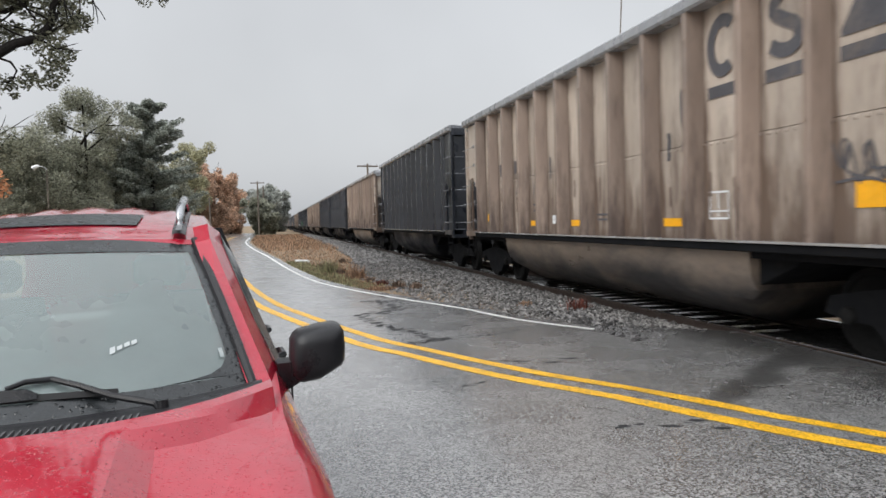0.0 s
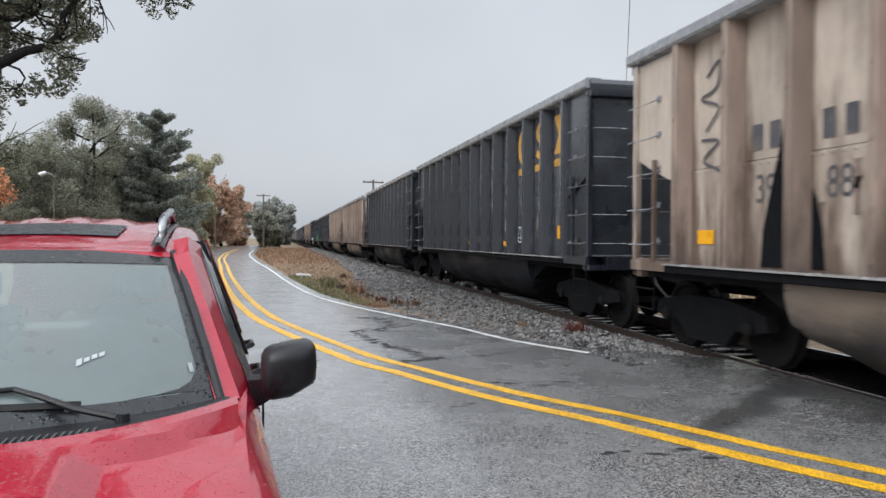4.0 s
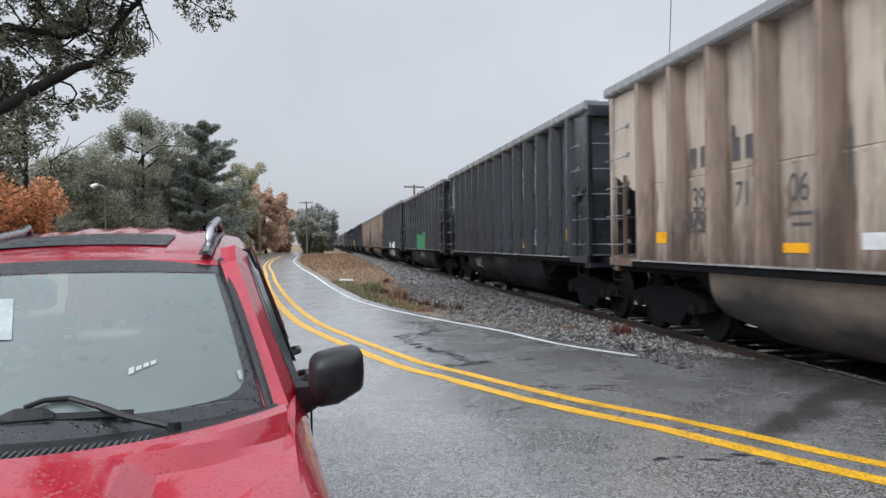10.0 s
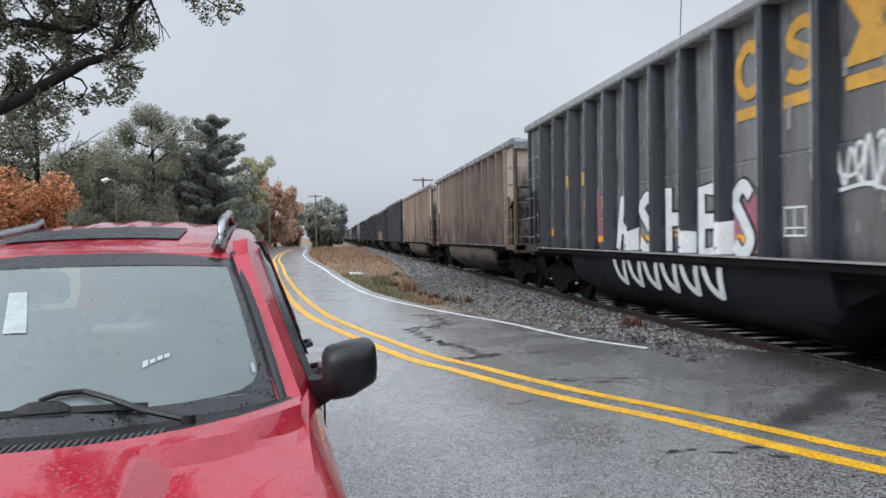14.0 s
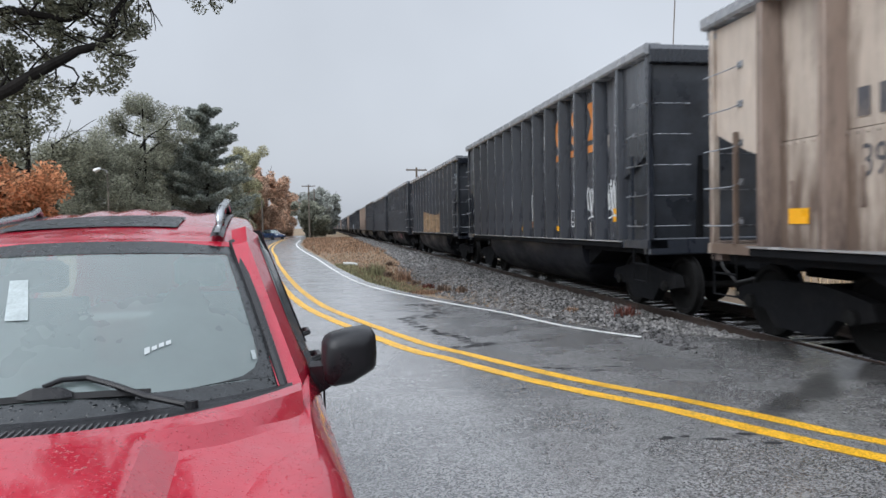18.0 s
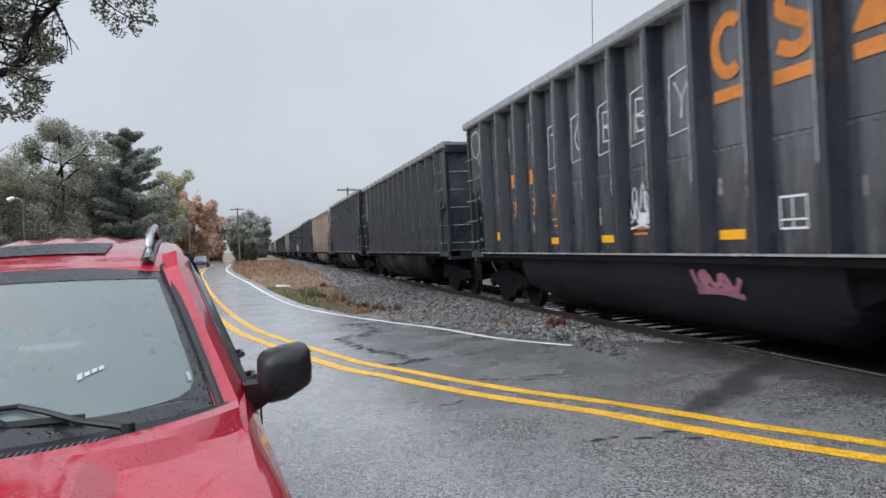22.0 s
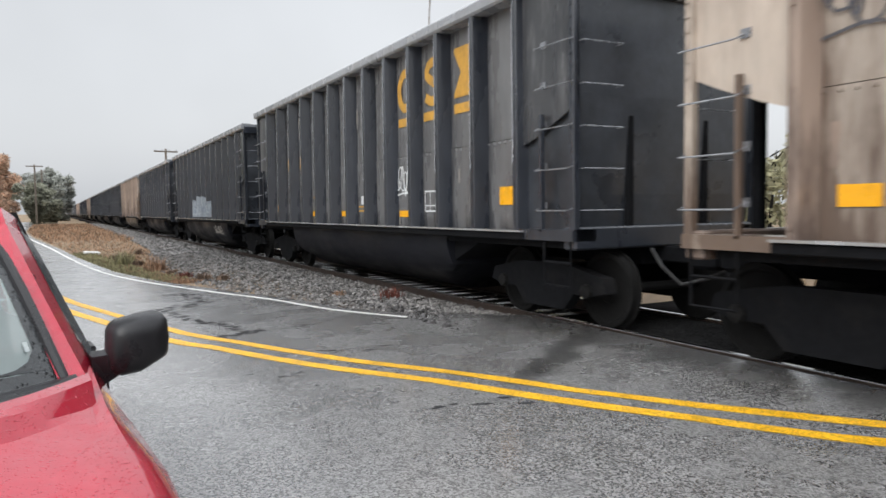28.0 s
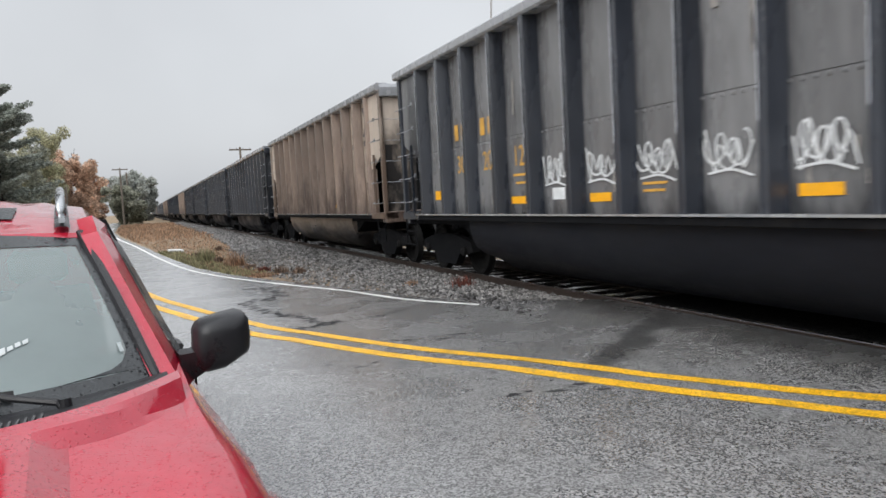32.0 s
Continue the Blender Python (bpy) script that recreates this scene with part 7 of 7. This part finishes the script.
def build_oak():
    """A big oak whose limb hangs over the parking place."""
    t = thing("oak_tree", pose(0, 0, 0), "large oak tree with sparse dull leaves overhanging the roadside", "tree")
    rnd = random.Random(21)
    wood, tips = Geo(), []
    wood.tube([(-12.5, 17.5, -0.1), (-12.2, 17.4, 1.5), (-11.6, 17.2, 3.5), (-11.8, 17.4, 6.5), (-11.2, 17.8, 9.5), (-11.5, 18, 13)], 0.42, 12, 0.16)
    limb = [Vector(p) for p in ((-11.6, 17.2, 3.0), (-9.2, 17.0, 3.85), (-7.15, 17, 4.55), (-6.77, 17, 4.72), (-6.18, 17, 5.1), (-5.65, 17, 5.4), (-5.33, 17, 5.6), (-4.86, 17, 5.72), (-4.62, 17, 6.07), (-4.58, 17, 6.42), (-4.3, 17, 6.79), (-4.03, 17, 7.07), (-3.67, 17, 7.6))]
    wood.tube(limb, 0.16, 10, 0.035)
    up = [Vector(p) for p in ((-11.4, 17.3, 5.4), (-8.8, 17.4, 6.0), (-7.28, 17.4, 6.42), (-6.89, 17.4, 6.56), (-6.17, 17.4, 6.45), (-5.64, 17.4, 6.37), (-5.23, 17.4, 6.56), (-5.13, 17.4, 6.78), (-5.28, 17.4, 7.3))]
    wood.tube(up, 0.12, 8, 0.03)
    wood.tube([(-5.73, 17, 5.3), (-5.45, 17, 5.2), (-5.34, 17, 5.02), (-5.42, 17, 4.85), (-5.52, 17, 4.77), (-5.93, 17, 4.79)], 0.03, 6, 0.012)
    wood.tube([(-3.67, 17, 7.6), (-3.2, 17, 7.45), (-2.8, 17, 7.1), (-2.4, 17, 6.85), (-2.1, 17, 6.8)], 0.025, 6, 0.008)
    wood.tube([(-2.8, 17, 7.1), (-2.7, 17, 6.8), (-2.75, 17, 6.6)], 0.012, 5, 0.006)
    for i in range(40):
        p = limb[rnd.randrange(2, 12)] if rnd.random() < 0.55 else up[rnd.randrange(2, 9)]
        grow(wood, p + Vector((rnd.uniform(-0.3, 0.15), rnd.uniform(-0.2, 0.2), 0)), (rnd.uniform(-0.9, 0.45), rnd.uniform(-0.5, 0.5), rnd.uniform(-0.5, 0.9)), rnd.uniform(0.5, 1.0), 0.028, 1, rnd, tips, 0.05)
    part("trunk", wood, BARK, t, "dark wet trunk and limbs")
    cl = [(x, y + 0.25, z, 0.13 + 0.12 * rnd.random()) for x, y, z, _ in tips if x < -3.9 - max(0, 6.9 - z) * 0.22]
    for _ in range(75):
        z = rnd.uniform(5.6, 8.6)
        x = rnd.uniform(-9.5, -4.3 - max(0, 6.9 - z) * 0.35)
        cl.append((x, 17.9 + rnd.uniform(-0.6, 1.2), z, rnd.uniform(0.15, 0.36)))
    for _ in range(34):
        u = rnd.uniform(0, 1)
        cl.append((-8.2 + 3.6 * u, 17.5 + rnd.uniform(-0.2, 0.5), 4.35 + 0.75 * u + rnd.uniform(-0.35, 0.5), rnd.uniform(0.12, 0.26)))
    for x, z, q in ((-3.1, 7.1, 0.22), (-2.9, 6.85, 0.2), (-2.75, 6.6, 0.15), (-2.5, 6.85, 0.2), (-2.35, 6.62, 0.15), (-2.15, 6.95, 0.2), (-2.0, 6.85, 0.12), (-3.0, 7.4, 0.3), (-2.5, 7.35, 0.34), (-2.1, 7.3, 0.2), (-4.2, 6.5, 0.2), (-4.3, 6.0, 0.18), (-4.5, 5.65, 0.2), (-4.75, 5.15, 0.22), (-4.45, 5.1, 0.14), (-5.0, 4.8, 0.18)):
        cl.append((x, 17.0, z, q))
    part("crown", leaf_mesh("crown", cl, 26000, 0.052, LEAF_OAK, 23), LEAF_OAK, t, "dull green autumn leaves with gaps of sky")
    # the high crown
    high, top, far_tips = [], Geo(), []
    for _ in range(14):
        a = rnd.uniform(0, 6.28)
        grow(top, (-11.3, 17.8, rnd.uniform(9.5, 13)), (math.cos(a) + 0.5, math.sin(a) * 0.7, 0.6), rnd.uniform(3.0, 5.0), 0.10, 1, rnd, far_tips)
    while len(high) < 210:
        d = Vector((rnd.gauss(0, 1), rnd.gauss(0, 1), rnd.gauss(0, 1))).normalized() * rnd.uniform(0.45, 1.0) ** 0.5
        x, y, z, q = -7.2 + d.x * 7.2, 17.5 + d.y * 5.0, 14.0 + d.z * 6.0, rnd.uniform(0.5, 1.0)
        if z - q - 1.6 > 0.385 * math.hypot(x, y):
            high.append((x, y, z, q))
    part("high_limbs", top, BARK, t)
    part("high_crown", leaf_mesh("high_crown", high, 46000, 0.13, LEAF_OAK, 24), LEAF_OAK, t)


build_oak()
tree("maple_tree", -15.0, 34.5, 5.0, 2.4, LEAF_ORG, "low tree with bright orange autumn leaves", 31, 13000, 0.13, 0.1, 1.5)
tree("maple_tree", -18.6, 37.0, 5.6, 2.8, LEAF_ORG, "low tree with bright orange autumn leaves", 32, 11000, 0.13, 0.1, 1.5)
tree("roadside_tree", -19.8, 52, 13.0, 3.8, LEAF_OAK, "tall thin-leaved dull green tree", 33, 8500, 0.15, 0.3, 0.9)
tree("roadside_tree", -24.0, 68, 10.8, 4.6, LEAF_GRN, "broad olive-green autumn tree", 34, 34000, 0.12, 0.1, 1.8)
tree("roadside_tree", -20.8, 73, 10.6, 4.2, LEAF_GRN, "olive-green autumn tree at the wood edge", 35, 34000, 0.12, 0.08, 1.8)
tree("roadside_tree", -18.7, 78, 16.1, 4.0, LEAF_GRN, "tall olive-green tree with open branches", 36, 30000, 0.12, 0.28)
tree("roadside_tree", -17.0, 84, 11.5, 4.2, LEAF_BUSH, "dense green tree in the wood edge", 37, 28000, 0.14, 0.05, 1.8)
pine("pine_tree", -12.9, 82, 15.2, 5.4, "tall dark pine with flat layered branches", 38)
tree("roadside_tree", -13.4, 92, 9.6, 4.2, LEAF_BUSH, "dense dark green tree below the pine", 39, 15000, 0.22, 0.05, 1.4)
tree("roadside_tree", -13.2, 119, 15.1, 3.4, LEAF_YEL, "slender yellow-green autumn tree", 40, 22000, 0.17, 0.15, 1.6)
tree("roadside_tree", -10.9, 140, 13.2, 4.0, LEAF_RUST, "rusty brown autumn tree by the road", 41, 30000, 0.2, 0.05, 3.0)
tree("roadside_tree", -14.8, 138, 13.4, 4.2, LEAF_RUST, "rusty brown autumn tree by the road", 42, 30000, 0.2, 0.05, 3.0)
tree("roadside_tree", -9.4, 158, 12.6, 3.8, LEAF_RUST, "rusty brown autumn tree by the road", 43, 16000, 0.3, 0.05, 3.0)
tree("shrub_tree", -1.9, 131, 6.4, 2.9, LEAF_BUSH, "dense dark green rounded tree beside the track", 44, 9000, 0.3, 0.02, 2.0)
# the farthest trees take the palest, haze-tinted leaf colour
tree("shrub_tree", -3.0, 172, 11.2, 4.6, LEAF_PALE, "grey-green far tree with haze painted into its leaves", 45, 9000, 0.4, 0.1, 1.6)
tree("shrub_tree", 0.6, 176, 9.6, 3.6, LEAF_PALE, "grey-green far tree with haze painted into its leaves", 46, 8000, 0.4, 0.1, 1.6)
for i, (x, y, h, w) in enumerate(((-33, 95, 13, 6), (-28, 98, 13, 5.5), (-23, 102, 13.5, 5.5), (-19, 108, 11, 5), (-40, 82, 10.5, 6), (-44, 70, 9.5, 6), (-33, 62, 8.2, 4.5), (-17.5, 126, 11, 4.5), (-20, 146, 12, 5), (-26, 122, 12, 6), (-28, 58, 8.0, 4.2))):
    tree("wood_edge_tree", x, y, h, w, (LEAF_BUSH, LEAF_GRN, LEAF_GRN)[i % 3], "dark green tree in the wood edge", 60 + i, 13000, 0.26, 0.03, 1.6, "wood edge")
for i, (x, y) in enumerate(((17, 9), (21, 16), (18, 24), (24, 34), (20, 3))):
    tree("bank_shrub", x, y, 3.4 + 0.5 * (i % 3), 1.9, LEAF_YEL, "yellow-green shrub on the bank beyond the track", 80 + i, 3500, 0.16, 0.05, 1.2, "bank shrubs")


# ---- poles, lamp and mast ----
def utility_pole(x, y, h, arm, label, rz=0.0):
    p = thing("utility_pole", pose(x, y, -0.06, 0, 0, rz), label, "utility pole")
    part("pole", Geo().tube([(0, 0, 0), (0, 0, h * 0.5), (0, 0, h)], 0.16, 8, 0.11), WOODPOLE, p)
    if arm:
        c = part("crossarm", Geo().box(-arm / 2, -0.06, h - 0.35, arm / 2, 0.06, h - 0.20, 0.01), WOODPOLE, p)
        for k in range(4):
            u = -arm / 2 + 0.12 + k * (arm - 0.24) / 3
            part("insulator", Geo().tube([(u, 0, h - 0.20), (u, 0, h - 0.05)], 0.045, 6, 0.03), GALV, c)
    return p


utility_pole(-2.85, 125, 9.1, 2.3, "weathered wooden utility pole with a crossarm")
utility_pole(-2.1, 137, 9.0, 0, "weathered wooden utility pole behind another")
utility_pole(10.0, 79, 8.15, 2.4, "weathered wooden utility pole beyond the train", 12)
utility_pole(-11.9, 114, 6.3, 0, "short dark wooden service pole")
utility_pole(-9.8, 114.6, 6.1, 0, "short dark wooden service pole")
wire = Geo().tube([(-11.9, 114, 5.6), (-11.3, 114.2, 5.25), (-10.8, 114.3, 5.15), (-10.3, 114.5, 5.25), (-9.8, 114.6, 5.5)], 0.03, 5)
mesh_thing("service_wire", wire, RUBBER, "slack dark wire hung between two service poles", "wire")

for x, y in ((30.6, 61.0), (-12.6, -25.2)):
    p = thing("utility_pole", pose(x, y, -0.06, 0, 0, -26.6), "tall wooden utility pole with stacked insulators", "utility pole")
    part("pole", Geo().tube([(0, 0, 0), (0, 0, 6), (0, 0, 12.2)], 0.17, 8, 0.11), WOODPOLE, p)
    for z in (9.7, 10.6, 11.5):
        part("insulator", Geo().tube([(0.1, 0, z), (0.2, 0, z)], 0.05, 6, 0.035), GALV, p)
for z, d in ((9.7, 0.06), (10.6, 0.09), (11.5, 0.12)):
    ends = [Vector((-12.6 + 0.2 * 0.894 + d, -25.2 - 0.1, z)), Vector((30.6 + 0.2 * 0.894 + d, 61.0 - 0.1, z))]
    pts = [ends[0].lerp(ends[1], i / 24) - Vector((0, 0, 4 * 1.1 * (i / 24) * (1 - i / 24))) for i in range(25)]
    mesh_thing("power_wire", Geo().tube(pts, 0.009, 5), GALV, "thin dark power wire strung overhead between poles", "wire")

shed = thing("white_shed", pose(33, 32, 0.6, 0, 0, -40), "small white shed with a grey roof beyond the railway", "shed")
part("wall", Geo().loft([[(x, y, 0) for x, y in ((-3, -2), (3, -2), (3, 2), (-3, 2))], [(x, y, 2.5) for x, y in ((-3, -2), (3, -2), (3, 2), (-3, 2))]]), LAMPW, shed)
part("gable", Geo().loft([[(x, -1.98, 2.5), (x, 1.98, 2.5), (x, 0, 3.6)] for x in (-2.98, 2.98)]), LAMPW, shed)
part("roof", Geo().loft([[(x, -2.3, 2.36), (x, 0, 3.68), (x, 2.3, 2.36), (x, 2.3, 2.42), (x, 0, 3.76), (x, -2.3, 2.42)] for x in (-3.2, 3.2)]), CHORD, shed, "grey metal roof")

lamp = thing("street_lamp", pose(-13.07, 44.0, -0.06), "white street lamp on a curved arm before the trees", "street lamp")
part("pole", Geo().tube([(0.66, 0, 0), (0.66, 0, 3.5), (0.66, 0, 5.05)], 0.04, 8, 0.028), WOODPOLE, lamp)
part("arm", Geo().tube([(0.66, 0, 4.9), (0.62, 0, 5.14), (0.46, 0, 5.25), (0.24, 0, 5.24)], 0.022, 6), GALV, lamp)
part("head", Geo().tube([(0.28, 0, 5.26), (0.18, 0, 5.26), (0.02, 0, 5.19), (-0.05, 0, 5.14)], 0.08, 8, 0.135), LAMPW, lamp, "white lamp head", smooth=True)


# ---- what moves ----
TRAIN_S = [(0, 2.23), (2, -18.40), (4, -39.14), (6, -59.96), (8, -80.84), (10, -101.74), (12, -122.65), (14, -143.52), (16, -164.33), (18, -185.05), (20, -205.66), (22, -226.12), (24, -246.41), (26, -266.50), (28, -286.36), (30, -305.96), (32, -325.27)]
SLACK = {1: 0.03, 2: -0.46, 3: -0.03, 5: -0.15, 6: 0.2, 7: 0.37, 8: -0.05, 9: 0.07, 10: -0.47, 11: -0.5, 12: -0.14, 13: -0.46, 14: 0.12, 15: -0.1, 16: 0.52, 17: 0.15, 18: 0.35, 19: -0.17, 20: 0.02, 21: 0.2}


def motions():
    for k, car in CARS.items():
        walk(car, [(t, pose(TRACK_X, s + CAR_PITCH * k + SLACK.get(k, 0.0), RAIL_Z)) for t, s in TRAIN_S])
    shared = {}
    rolling = [w for c in CARS.values() for w in c.children_recursive if "rolls" in w]
    span = TRAIN_S[0][1] - TRAIN_S[-1][1]
    turn = span / 0.455
    steps = 480
    for w in rolling:
        key = round(w.matrix_basis.translation.y, 2)
        if key not in shared:
            p = w.matrix_basis.translation.copy()
            walk(w, [(32.0 * i / steps, pose(p.x, p.y, p.z, math.degrees(turn) * i / steps)) for i in range(steps + 1)])
            shared[key] = w
        else:
            src = shared[key].animation_data
            w.rotation_mode = "QUATERNION"
            w.animation_data_create()
            w.animation_data.action = src.action
            w.animation_data.action_slot = src.action_slot
    walk(BLUE, [(0, pose(-46, 128, 0, 0, 0, 84)), (13.5, pose(-42, 127, 0, 0, 0, 84)), (16.5, pose(-10.6, 119, 0, 0, 0, 72)), (17.5, pose(-8.3, 111, 0, 0, 0, 50)), (19, pose(-6.75, 101, 0, 0, 0, 14)), (20.5, pose(-6.5, 97, 0, 0, 0, 3)),
                (22, pose(-6.6, 91, 0, 0, 0, -1)), (24, pose(-6.5, 76.5, 0, 0, 0, -4)), (25.4, pose(-5.4, 64, 0, 0, 0, -4)), (27, pose(-5.0, 51, 0, 0, 0, -3)), (28, pose(-4.8, 43, 0, 0, 0, -2)), (30, pose(-4.6, 28, 0, 0, 0, -1)), (32, pose(-4.5, 14, 0, 0, 0, 0))])


motions()
